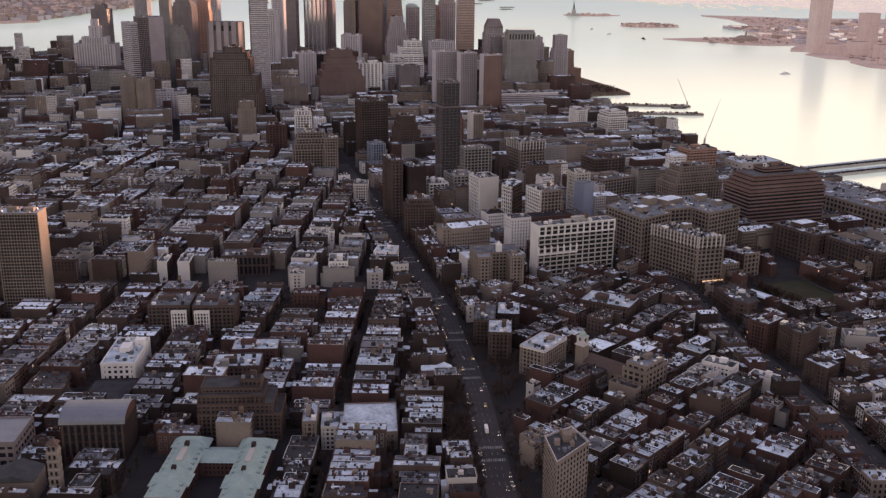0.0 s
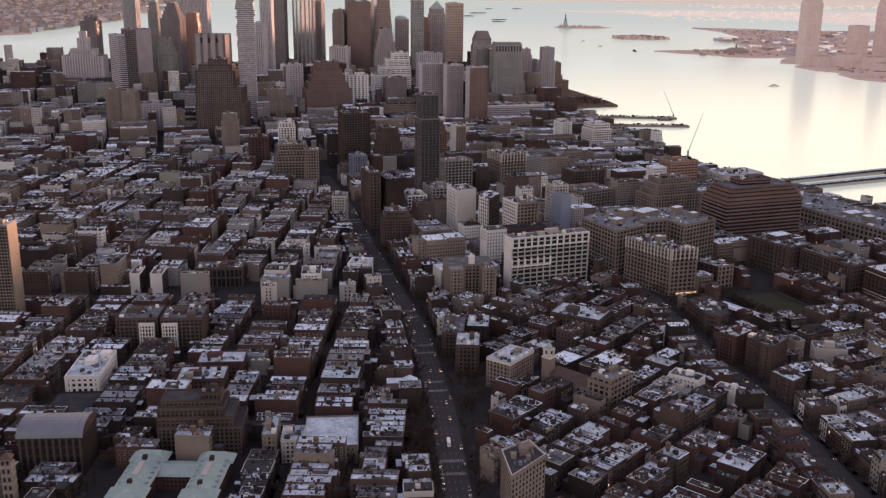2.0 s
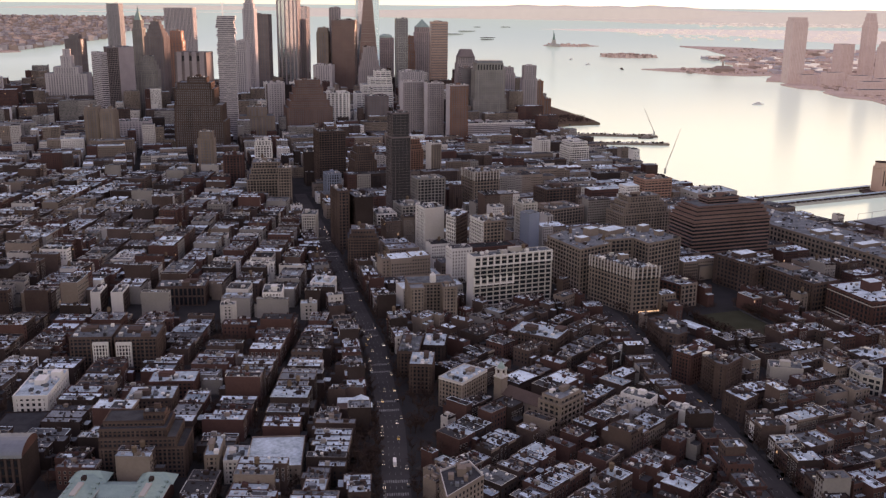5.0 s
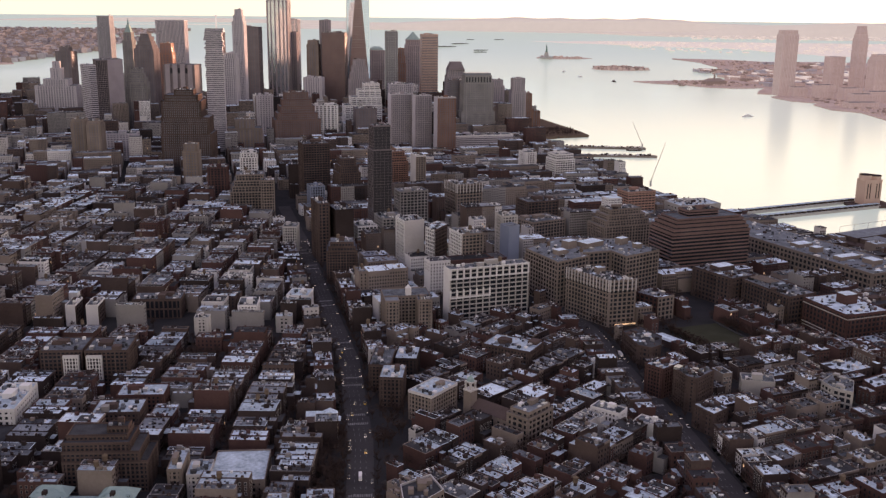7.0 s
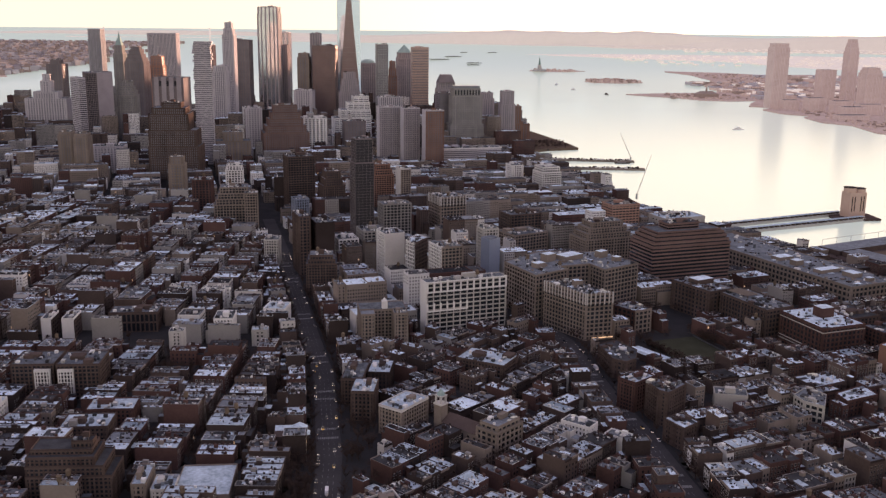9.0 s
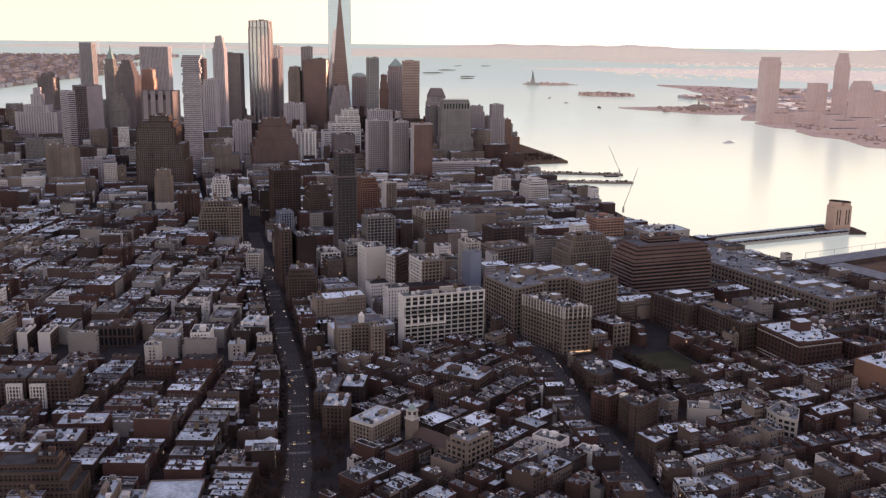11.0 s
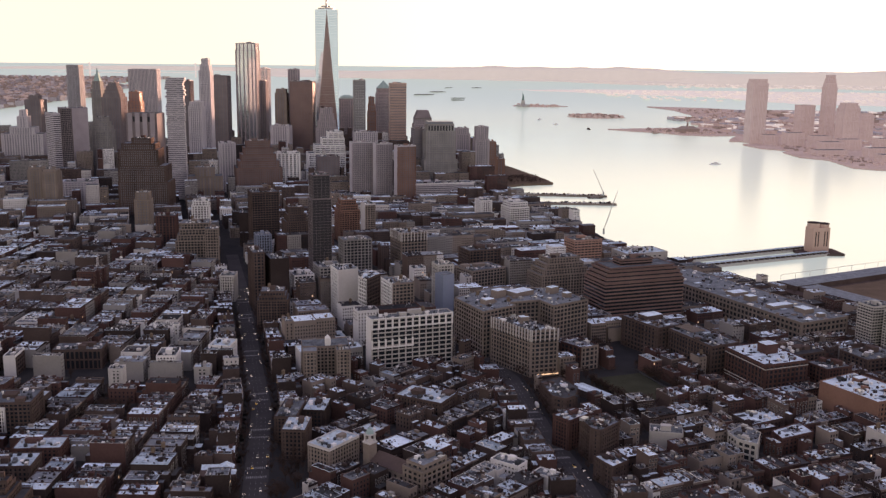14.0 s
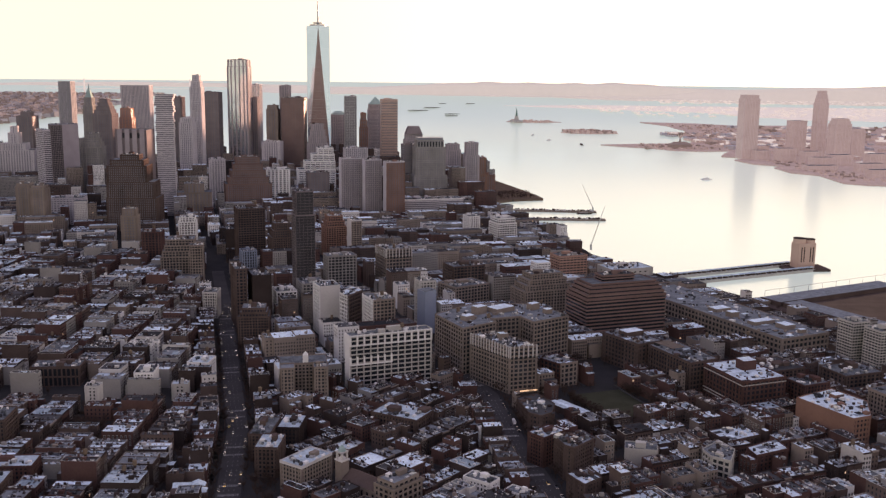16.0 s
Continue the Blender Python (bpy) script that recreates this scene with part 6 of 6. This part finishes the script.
def house_parts(sink, e):
    made = {}
    for k in HOUSE_PARTS:
        if not sink[k].empty():
            made[k] = part(k, sink[k], made.get(HELD_BY.get(k), e), kind="stuff" if k in ("window", "chimney", "roof_unit", "parapet", "roof_patch") else "")


YARDS = []


def in_view(x, y):
    return y > 440 and 204 - 0.46 * y - 60 < x < 364 + 0.53 * y + 60


def fill(name, label, ang, origin, block_p, block_q, street_p, street_q, inside, lot, height, pal, roofs, seed, near=None, deep=0.42, loose=0.0):
    """Blocks of terraced lots on a grid whose long streets run along ang. inside(x, y) says where; near(x, y) which houses are things of their own."""
    rnd = random.Random(seed)
    rest = Geo()
    pads, yards = Geo(), Geo()
    a = radians(ang)
    t, o = (math.cos(a), math.sin(a)), (-math.sin(a), math.cos(a))
    at = lambda p, q: (origin[0] + t[0] * p + o[0] * q, origin[1] + t[1] * p + o[1] * q)
    sp, sq = block_p + street_p, block_q + street_q
    for i in range(-30, 31):
        for j in range(-40, 41):
            p0, q0 = i * sp, j * sq
            x, y = at(p0 + block_p / 2, q0 + block_q / 2)
            if not in_view(x, y) and not in_view(x, y + 80):
                continue
            if y < 1000:
                for k in range(15):
                    tx, ty = at(p0 + rnd.uniform(0, block_p), q0 + block_q * rnd.uniform(0.46, 0.54))
                    if inside(tx, ty) and not is_taken(tx, ty) and in_view(tx, ty):
                        YARDS.append((tx, ty))
            if y < 900:
                for row in (0, 1):
                    p = p0 + rnd.uniform(2, 6)
                    while p < p0 + block_p:
                        tx, ty = at(p, q0 - 3.2 if row == 0 else q0 + block_q + 3.2)
                        if rnd.random() < 0.6 and inside(tx, ty) and not is_taken(tx, ty) and in_view(tx, ty):
                            YARDS.append((tx, ty))
                        p += rnd.uniform(6, 11)
            for row in (0, 1):
                depth = block_q * deep
                front = 1 if row else -1
                p, run = p0, 0
                while p < p0 + block_p - 4:
                    w = min(rnd.uniform(*lot) * (1.0 if rnd.random() < 0.86 else rnd.uniform(1.5, 2.2)), p0 + block_p - p)
                    if p0 + block_p - (p + w) < lot[0] * 0.7:
                        w = p0 + block_p - p
                    dd = depth * rnd.uniform(0.78 - loose, 1.12)
                    q = q0 + dd / 2 if row == 0 else q0 + block_q - dd / 2
                    x, y = at(p + w / 2, q)
                    free = lambda lx, ly, lw, ld: all(inside(lx + t[0] * u * lw + o[0] * v * ld, ly + t[1] * u * lw + o[1] * v * ld) and not is_taken(lx + t[0] * u * lw + o[0] * v * ld, ly + t[1] * u * lw + o[1] * v * ld) for u, v in ((-0.5, -0.5), (0.5, -0.5), (0.5, 0.5), (-0.5, 0.5), (0, 0)))
                    ok, full = free(x, y, w, dd), w
                    if not ok and in_view(x, y):
                        for pw, px, qd, qy in ((1, 0, 0.62, -0.19), (1, 0, 0.62, 0.19), (0.6, -0.2, 1, 0), (0.6, 0.2, 1, 0), (0.6, -0.2, 0.5, -0.25), (0.6, 0.2, 0.5, -0.25), (0.6, -0.2, 0.5, 0.25), (0.6, 0.2, 0.5, 0.25)):
                            sx, sy = x + t[0] * px * w + o[0] * qy * dd, y + t[1] * px * w + o[1] * qy * dd
                            if free(sx, sy, w * pw, dd * qd):
                                ok, x, y, w, dd = True, sx, sy, w * pw, dd * qd
                                break
                    p += full
                    if not ok or not in_view(x, y):
                        continue
                    if rnd.random() < 0.03 + loose * 0.3:
                        YARDS.append((x, y))
                        continue
                    if run == 0:
                        run, level, wall, roof = rnd.choice((1, 2, 2, 3, 3, 4, 5, 6)), height(x, y, rnd), pal(x, y, rnd), roofs(x, y, rnd)
                        if wall in (cream_paint, white_paint):
                            run = 1
                    run -= 1
                    h = level + rnd.uniform(-0.45, 0.45)
                    if rnd.random() < 0.45:
                        roof = roofs(x, y, rnd)
                    if rnd.random() < 0.35:
                        wall = pal(x, y, rnd)
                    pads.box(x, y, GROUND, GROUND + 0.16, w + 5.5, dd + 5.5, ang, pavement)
                    lean = ang + rnd.uniform(-14, 14) * loose
                    if near and near(x, y) and NEAR_COUNT[0] < 300:
                        NEAR_COUNT[0] += 1
                        sink = {k: Geo() for k in HOUSE_PARTS}
                        house(sink, 0, 0, 0, w, dd, h, 0, wall, roof, rnd, front, True)
                        words = f"{WALL_WORDS[wall.name]} terraced house with a {ROOF_WORDS[roof.name]} flat roof"
                        if h > 19:
                            words = f"tall {WALL_WORDS[wall.name]} tenement house with a {ROOF_WORDS[roof.name]} flat roof"
                        e = thing("terraced_house", words, "house", x, y, GROUND + 0.16, lean, "terraced village houses")
                        house_parts(sink, e)
                    else:
                        house({k: rest for k in HOUSE_PARTS}, x, y, lean, w, dd, h, GROUND + 0.16, wall, roof, rnd, front, y < 1300)
    if not rest.empty():
        tagged(new(name, rest.mesh(name)), label, "houses", kind="stuff")
    if not pads.empty():
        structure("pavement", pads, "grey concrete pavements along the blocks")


def choose(rnd, items):
    r = rnd.random() * sum(k for k, m in items)
    for k, m in items:
        r -= k
        if r <= 0:
            return m
    return items[-1][1]


SHORE = [(1040, 800), (960, 1010), (858, 1250), (777, 1400), (693, 1556), (668, 1760), (640, 1962), (600, 2120), (563, 2275), (640, 2700), (420, 3350)]
HOUSTON = lambda x: 851 - 0.04 * (x - 105)
village_walls = lambda x, y, r: choose(r, ((34, red_brick), (34, brown_brick), (22, dark_brick), (6, tan_brick), (3, cream_paint), (2, grey_stone), (2, white_paint)))
river_walls = lambda x, y, r: choose(r, ((28, red_brick), (26, brown_brick), (8, dark_brick), (16, tan_brick), (5, cream_paint), (5, grey_stone), (3, white_paint)))
district_walls = lambda x, y, r: choose(r, ((15, red_brick), (14, brown_brick), (4, dark_brick), (33, tan_brick), (11, cream_paint), (17, grey_stone), (6, white_paint)))
soho_walls = lambda x, y, r: choose(r, ((20, red_brick), (28, brown_brick), (14, dark_brick), (16, tan_brick), (11, cream_paint), (14, grey_stone), (8, white_paint)))
city_roofs = lambda x, y, r: choose(r, ((31, silver_roof), (36, grey_roof), (33, tar_roof)))


def village_height(x, y, r):
    return r.uniform(10.5, 16) if r.random() < 0.9 else r.uniform(17, 23)


def soho_height(x, y, r):
    return r.uniform(15, 24) if r.random() < 0.88 else r.uniform(25, 34)


def printing_height(x, y, r):
    if x > 560 or near_line(SHORE, x, y) > -120:
        return r.uniform(7, 15)
    return r.uniform(12, 25) if r.random() < 0.84 else r.uniform(26, 42)


def tribeca_height(x, y, r):
    if y > 2150:
        return r.uniform(22, 50) if r.random() < 0.78 else r.uniform(50, 92)
    if x > 120 and y < 2080:
        return r.uniform(10, 21) if r.random() < 0.93 else r.uniform(24, 36)
    if y < 1800:
        return r.uniform(13, 25) if r.random() < 0.93 else r.uniform(26, 46)
    return r.uniform(16, 32) if r.random() < 0.88 else r.uniform(34, 56)


west_of_sixth = lambda x, y: near_line(SIXTH, x, y) > 15
off_seventh = lambda x, y: abs(near_line(SEVENTH, x, y)) > 12
on_land = lambda x, y: near_line(SHORE, x, y) < -14
off_houston = lambda x, y: abs(y - HOUSTON(x)) > 13
take(558, 848, 58, 74, 18, 3)
take(514, 828, 22, 46, 33)



def avenue_row(name, label, line, side, half, y0, y1, seed):
    """A row of houses that follows one side of an avenue."""
    rnd = random.Random(seed)
    rest, pads = Geo(), Geo()
    y = y0
    while y < y1:
        w, d = rnd.uniform(7, 14), rnd.uniform(13, 17)
        ym = y + w / 2
        x0, x1 = -near_line(line, 0, ym - 2), -near_line(line, 0, ym + 2)
        ang = math.degrees(math.atan2(4, x1 - x0))
        x = (x0 + x1) / 2 + side * (half + d / 2)
        y += w
        if abs(ym - HOUSTON(x)) < 13 + w / 2 or int(ym / 9) % 13 == 0:
            continue
        a = radians(ang)
        if any(is_taken(x + math.cos(a) * u * w - math.sin(a) * v * d, ym + math.sin(a) * u * w + math.cos(a) * v * d) for u in (-0.5, 0, 0.5) for v in (-0.5, 0, 0.5)):
            continue
        h = village_height(x, ym, rnd) + (3 if ym > 900 else 0)
        wall, roof = village_walls(x, ym, rnd), city_roofs(x, ym, rnd)
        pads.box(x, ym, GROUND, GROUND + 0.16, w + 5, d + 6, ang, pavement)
        front = -1 if side < 0 else 1
        if ym < 620 and NEAR_COUNT[0] < 300:
            NEAR_COUNT[0] += 1
            sink = {k: Geo() for k in HOUSE_PARTS}
            house(sink, 0, 0, 0, w, d, h, 0, wall, roof, rnd, front, True)
            e = thing("terraced_house", f"{WALL_WORDS[wall.name]} house on the avenue with a {ROOF_WORDS[roof.name]} flat roof", "house", x, ym, GROUND + 0.16, ang, "terraced village houses")
            house_parts(sink, e)
        else:
            house({k: rest for k in HOUSE_PARTS}, x, ym, ang, w, d, h, GROUND + 0.16, wall, roof, rnd, front, True)
        rows_made.append((x, ym, w, d, ang))
    if not rest.empty():
        tagged(new(name, rest.mesh(name)), label, "houses", kind="stuff")
    if not pads.empty():
        structure("pavement", pads, "grey concrete pavements along the avenue")


rows_made = []
take(34, 888, 50, 20, 3, 0)
take(566, 932, 44, 46, 18, 0)
take(230, 575, 12, 66, 4, 0)
take(103, 788, 26, 36, 0, 0)
avenue_row("avenue_houses", "row of brick houses along the avenue", SIXTH, -1, 15.5, 470, 1290, 31)
avenue_row("avenue_houses", "row of brick houses along the avenue", SIXTH, 1, 15.5, 690, 1000, 32)
avenue_row("avenue_houses", "row of brick houses along the south avenue", SEVENTH, -1, 14.5, 470, 860, 33)
avenue_row("avenue_houses", "row of brick houses along the south avenue", SEVENTH, 1, 14.5, 470, 800, 34)
for x, y, w, d, ang in rows_made:
    take(x, y, w, d, ang, 1.0)
fill("village_houses", "rows of old brick tenement houses with flat pale roofs", 87.5, (139, 470), 124, 62, 13, 12.5,
     lambda x, y: near_line(SIXTH, x, y) < -15 and off_houston(x, y) and y < HOUSTON(x), (5.8, 9), village_height, village_walls, city_roofs, 11,
     near=lambda x, y: y < 600)
take(266, 636, 16, 84, 0, 0)
fill("carmine_houses", "crooked rows of low brick houses with pale roofs", 47, (300, 470), 104, 46, 11, 11,
     lambda x, y: west_of_sixth(x, y) and near_line(SEVENTH, x, y) < -14 and on_land(x, y) and y < 900 + 0.3 * (x - 300), (6.2, 9.5), village_height, village_walls, city_roofs, 12,
     near=lambda x, y: y < 640, loose=0.2)
fill("west_village_houses", "rows of low brick houses with pale roofs near the river", 21, (500, 470), 112, 48, 11, 11,
     lambda x, y: near_line(SEVENTH, x, y) > 14 and on_land(x, y) and y < 900 + 0.3 * (x - 300), (6.2, 9.5), village_height, river_walls, city_roofs, 17,
     near=lambda x, y: y < 640, loose=0.2)
fill("soho_houses", "dense blocks of loft houses with pale flat roofs", 87.5, (142, 865), 118, 62, 13, 12.5,
     lambda x, y: near_line(SIXTH, x, y) < -15 and off_houston(x, y) and HOUSTON(x) < y < 1560, (6.5, 11), soho_height, soho_walls, city_roofs, 13)
fill("printing_district_houses", "mixed brick lofts and low houses", 18, (330, 880), 84, 54, 14, 14,
     lambda x, y: west_of_sixth(x, y) and off_seventh(x, y) and on_land(x, y) and y >= 900 + 0.3 * (x - 300) and y < 1560, (10, 24), printing_height, district_walls, city_roofs, 14)
fill("downtown_blocks", "tightly packed lofts and offices towards downtown", 14, (0, 1575), 78, 50, 13, 13,
     lambda x, y: abs(near_line(SIXTH, x, y)) > 5 and on_land(x, y) and 1562 < y < 3000 and x > -1500, (11, 26), tribeca_height, district_walls, city_roofs, 15)


# ---- park ----
def park():
    g = Geo()
    g.box(0, 0, 0.02, 0.2, 54, 70, 0, field_grass)
    e = thing("ball_field", "dark winter grass ball field among streets", "park", 558, 848, GROUND, 18)
    part("lawn", g, e)
    g = Geo()
    for s in (-1, 1):
        g.box(s * 28, 0, 0, 1.6, 0.12, 72, 0, tar_roof)
    part("fence", g, e)
    e = thing("swimming_baths", "low pool building with a pale long roof", "building", 514, 828, GROUND, 33)
    take(514, 828, 22, 46, 33)
    g = Geo()
    for k in range(3):
        g.box(-7 + 7 * k, 0, 0, 6 - k, 5, 42, 0, brown_brick)
    part("wall", g, e)
    g = Geo()
    for k in range(3):
        g.box(-7 + 7 * k, 0, 6 - k, 6.2 - k, 4.6, 41, 0, silver_roof)
    part("roof", g, e)


park()


# ---- trees ----
def bare_tree():
    """A leafless street tree: trunk, forking limbs and a haze of fine twigs."""
    rnd = random.Random(77)
    e = thing("street_tree", "bare brown winter street tree", "tree", 0, 0, -60, 0, "bare street trees")
    trunk, twigs = Geo(), Geo()
    trunk.prism(0, 0, 0, 3.2, 0.26, 0.18, 7, tree_bark)
    tips = []
    for i in range(7):
        a, lean = i * 2.4, rnd.uniform(0.5, 1.0)
        p = Vector((0, 0, 3.0))
        d = Vector((math.cos(a) * lean, math.sin(a) * lean, 1.2)).normalized()
        for k in range(3):
            q = p + d * rnd.uniform(1.5, 2.3)
            r = 0.12 / (k + 1)
            s = d.orthogonal().normalized() * r
            u = d.cross(s).normalized() * r
            trunk.free([p + s, p + u, p - s, p - u, q + s * 0.6, q + u * 0.6, q - s * 0.6, q - u * 0.6], [(0, 1, 5, 4), (1, 2, 6, 5), (2, 3, 7, 6), (3, 0, 4, 7)], tree_bark)
            tips.append(q)
            p, d = q, (d + Vector((rnd.uniform(-0.5, 0.5), rnd.uniform(-0.5, 0.5), 0.15))).normalized()
    for q in tips:
        for k in range(20):
            d = Vector((rnd.gauss(0, 1), rnd.gauss(0, 1), rnd.gauss(0.5, 0.8))).normalized()
            s = d.orthogonal().normalized() * 0.085
            e2 = q + d * rnd.uniform(0.9, 1.9)
            twigs.free([q - s, q + s, e2], [(0, 1, 2)], tree_bark)
    part("trunk", trunk, e)
    part("crown", twigs, e)
    return e


def yard_trees():
    """Small bare trees in the back yards, as one thicket."""
    rnd = random.Random(9)
    g = Geo()
    park_spots = [(605 + 85 * u - 10 * v, 2325 + 30 * u + 110 * v) for u, v in ((rnd.random(), rnd.random()) for i in range(120))]
    groves = [(rnd.uniform(218, 238) - (yy - 560) * 0.09, yy) for yy in (rnd.uniform(540, 640) for i in range(46))]
    groves += [(rnd.uniform(253, 275), rnd.uniform(665, 690)) for i in range(14)] + [(rnd.uniform(249, 262), rnd.uniform(690, 800)) for i in range(20)]
    groves += [(rnd.uniform(90, 116), rnd.uniform(770, 806)) for i in range(26)]
    for x, y in YARDS + park_spots + groves:
        k = rnd.uniform(0.9, 1.7)
        g.prism(x, y, GROUND, GROUND + 4.5 * k, 0.2, 0.12, 5, tree_bark)
        for i in range(80):
            d = Vector((rnd.gauss(0, 1), rnd.gauss(0, 1), abs(rnd.gauss(0.4, 0.8)))).normalized()
            a = Vector((x, y, GROUND + rnd.uniform(3.0, 5.5) * k)) + d * rnd.uniform(0.0, 1.6) * k
            b = a + d * rnd.uniform(1.2, 2.6) * k
            t = d.orthogonal().normalized() * 0.13
            g.free([a - t, a + t, b], [(0, 1, 2)], tree_bark)
    tagged(new("yard_trees", g.mesh("yard_trees")), "bare brown trees in back yards between houses", "trees", kind="stuff")


yard_trees()


def plant_trees():
    rnd = random.Random(5)
    first = bare_tree()
    spots = []
    for line, half in ((SIXTH, 11.6), (SEVENTH, 12.2)):
        for y in range(460, 1100, 13):
            for s in (-1, 1):
                x = -near_line(line, 0, y)
                if rnd.random() < 0.85:
                    spots.append((x + s * (half + rnd.uniform(-1.0, 0.6)), y + rnd.uniform(-3, 3)))
    for i in range(60):
        a = radians(18)
        u, v = rnd.choice((-1, 1)) * rnd.uniform(29, 33), rnd.uniform(-38, 38)
        spots.append((558 + u * math.cos(a) - v * math.sin(a), 848 + u * math.sin(a) + v * math.cos(a)))
    for i in range(46):
        spots.append((rnd.uniform(222, 233), rnd.uniform(470, 585)))
    for i in range(26):
        spots.append((rnd.uniform(259, 273), rnd.uniform(598, 676)))
    first.matrix_basis = pose(spots[0][0], spots[0][1], GROUND, 0, 0, 0)
    for x, y in spots[1:290]:
        copy_thing(first, pose(x, y, GROUND, 0, 0, rnd.uniform(0, 360)) @ Matrix.Diagonal((*[rnd.uniform(0.75, 1.35)] * 3, 1)))


plant_trees()


# ---- traffic ----
def car(kind, mat, label, big=False):
    e = thing(kind, label, "car", 0, 0, -50, 0, "street traffic")
    L, W, H = (7.0, 2.3, 2.9) if big else (4.6, 1.85, 0.85)
    g = Geo()
    g.free([(-L / 2, -W / 2, 0.35), (L / 2, -W / 2, 0.35), (L / 2, W / 2, 0.35), (-L / 2, W / 2, 0.35), (-L / 2 + 0.1, -W / 2 + 0.06, H), (L / 2 - 0.15, -W / 2 + 0.06, H - 0.1), (L / 2 - 0.15, W / 2 - 0.06, H - 0.1), (-L / 2 + 0.1, W / 2 - 0.06, H)],
           [(0, 1, 5, 4), (1, 2, 6, 5), (2, 3, 7, 6), (3, 0, 4, 7), (4, 5, 6, 7)], mat)
    part("body", g, e)
    g = Geo()
    if big:
        g.box(L / 2 + 0.55, 0, 0.5, 2.1, 1.4, 2.0, 0, mat)
    else:
        g.free([(-1.9, -0.8, 0.8), (1.0, -0.8, 0.8), (1.0, 0.8, 0.8), (-1.9, 0.8, 0.8), (-1.4, -0.66, 1.45), (0.3, -0.66, 1.45), (0.3, 0.66, 1.45), (-1.4, 0.66, 1.45)],
               [(0, 1, 5, 4), (1, 2, 6, 5), (2, 3, 7, 6), (3, 0, 4, 7), (4, 5, 6, 7)], window_glass)
    part("cab" if big else "cabin", g, e)
    for x in (-L * 0.3, L * 0.3):
        for s in (-1, 1):
            g = Geo()
            g.box(x, s * (W / 2 - 0.1), 0, 0.64, 0.64, 0.24, 0, tyre_rubber)
            part("wheel", g, e)
    for s in (-1, 1):
        g = Geo()
        g.box(L / 2 + (1.3 if big else 0.02), s * 0.65, 0.6, 0.8, 0.1, 0.32, 0, head_lamp)
        part("headlight", g, e)
    return e


def traffic():
    rnd = random.Random(21)
    kinds = [car("car", car_white, "white saloon car on the avenue"), car("car", car_dark, "black saloon car on the avenue"), car("taxi", car_yellow, "yellow taxi on the avenue"),
             car("car", car_grey, "grey saloon car on the avenue"), car("van", car_white, "white box van on the avenue", True)]
    first = [True] * 5
    spots = []
    for line, half, y1 in ((SIXTH, 6.6, 1250), (SEVENTH, 7.6, 900)):
        y = 470
        while y < y1:
            x = -near_line(line, 0, y)
            x2 = -near_line(line, 0, y + 4)
            ang = math.degrees(math.atan2(4, x2 - x))
            for lane, chance in ((-1.12, 0.5), (-0.55, 0.12), (0.0, 0.1), (0.55, 0.14), (1.12, 0.5)):
                if rnd.random() < chance * 0.75:
                    spots.append((x + lane * half, y + rnd.uniform(-1.5, 1.5), ang + (180 if abs(lane) < 1 else rnd.choice((0, 180)))))
            y += 7.5
    rnd.shuffle(spots)
    for x, y, ang in spots[:120]:
        k = rnd.choices(range(5), (12, 46, 5, 40, 2))[0]
        if first[k]:
            kinds[k].matrix_basis = pose(x, y, GROUND + 0.05, 0, 0, ang)
            first[k] = False
        else:
            copy_thing(kinds[k], pose(x, y, GROUND + 0.05, 0, 0, ang))


traffic()
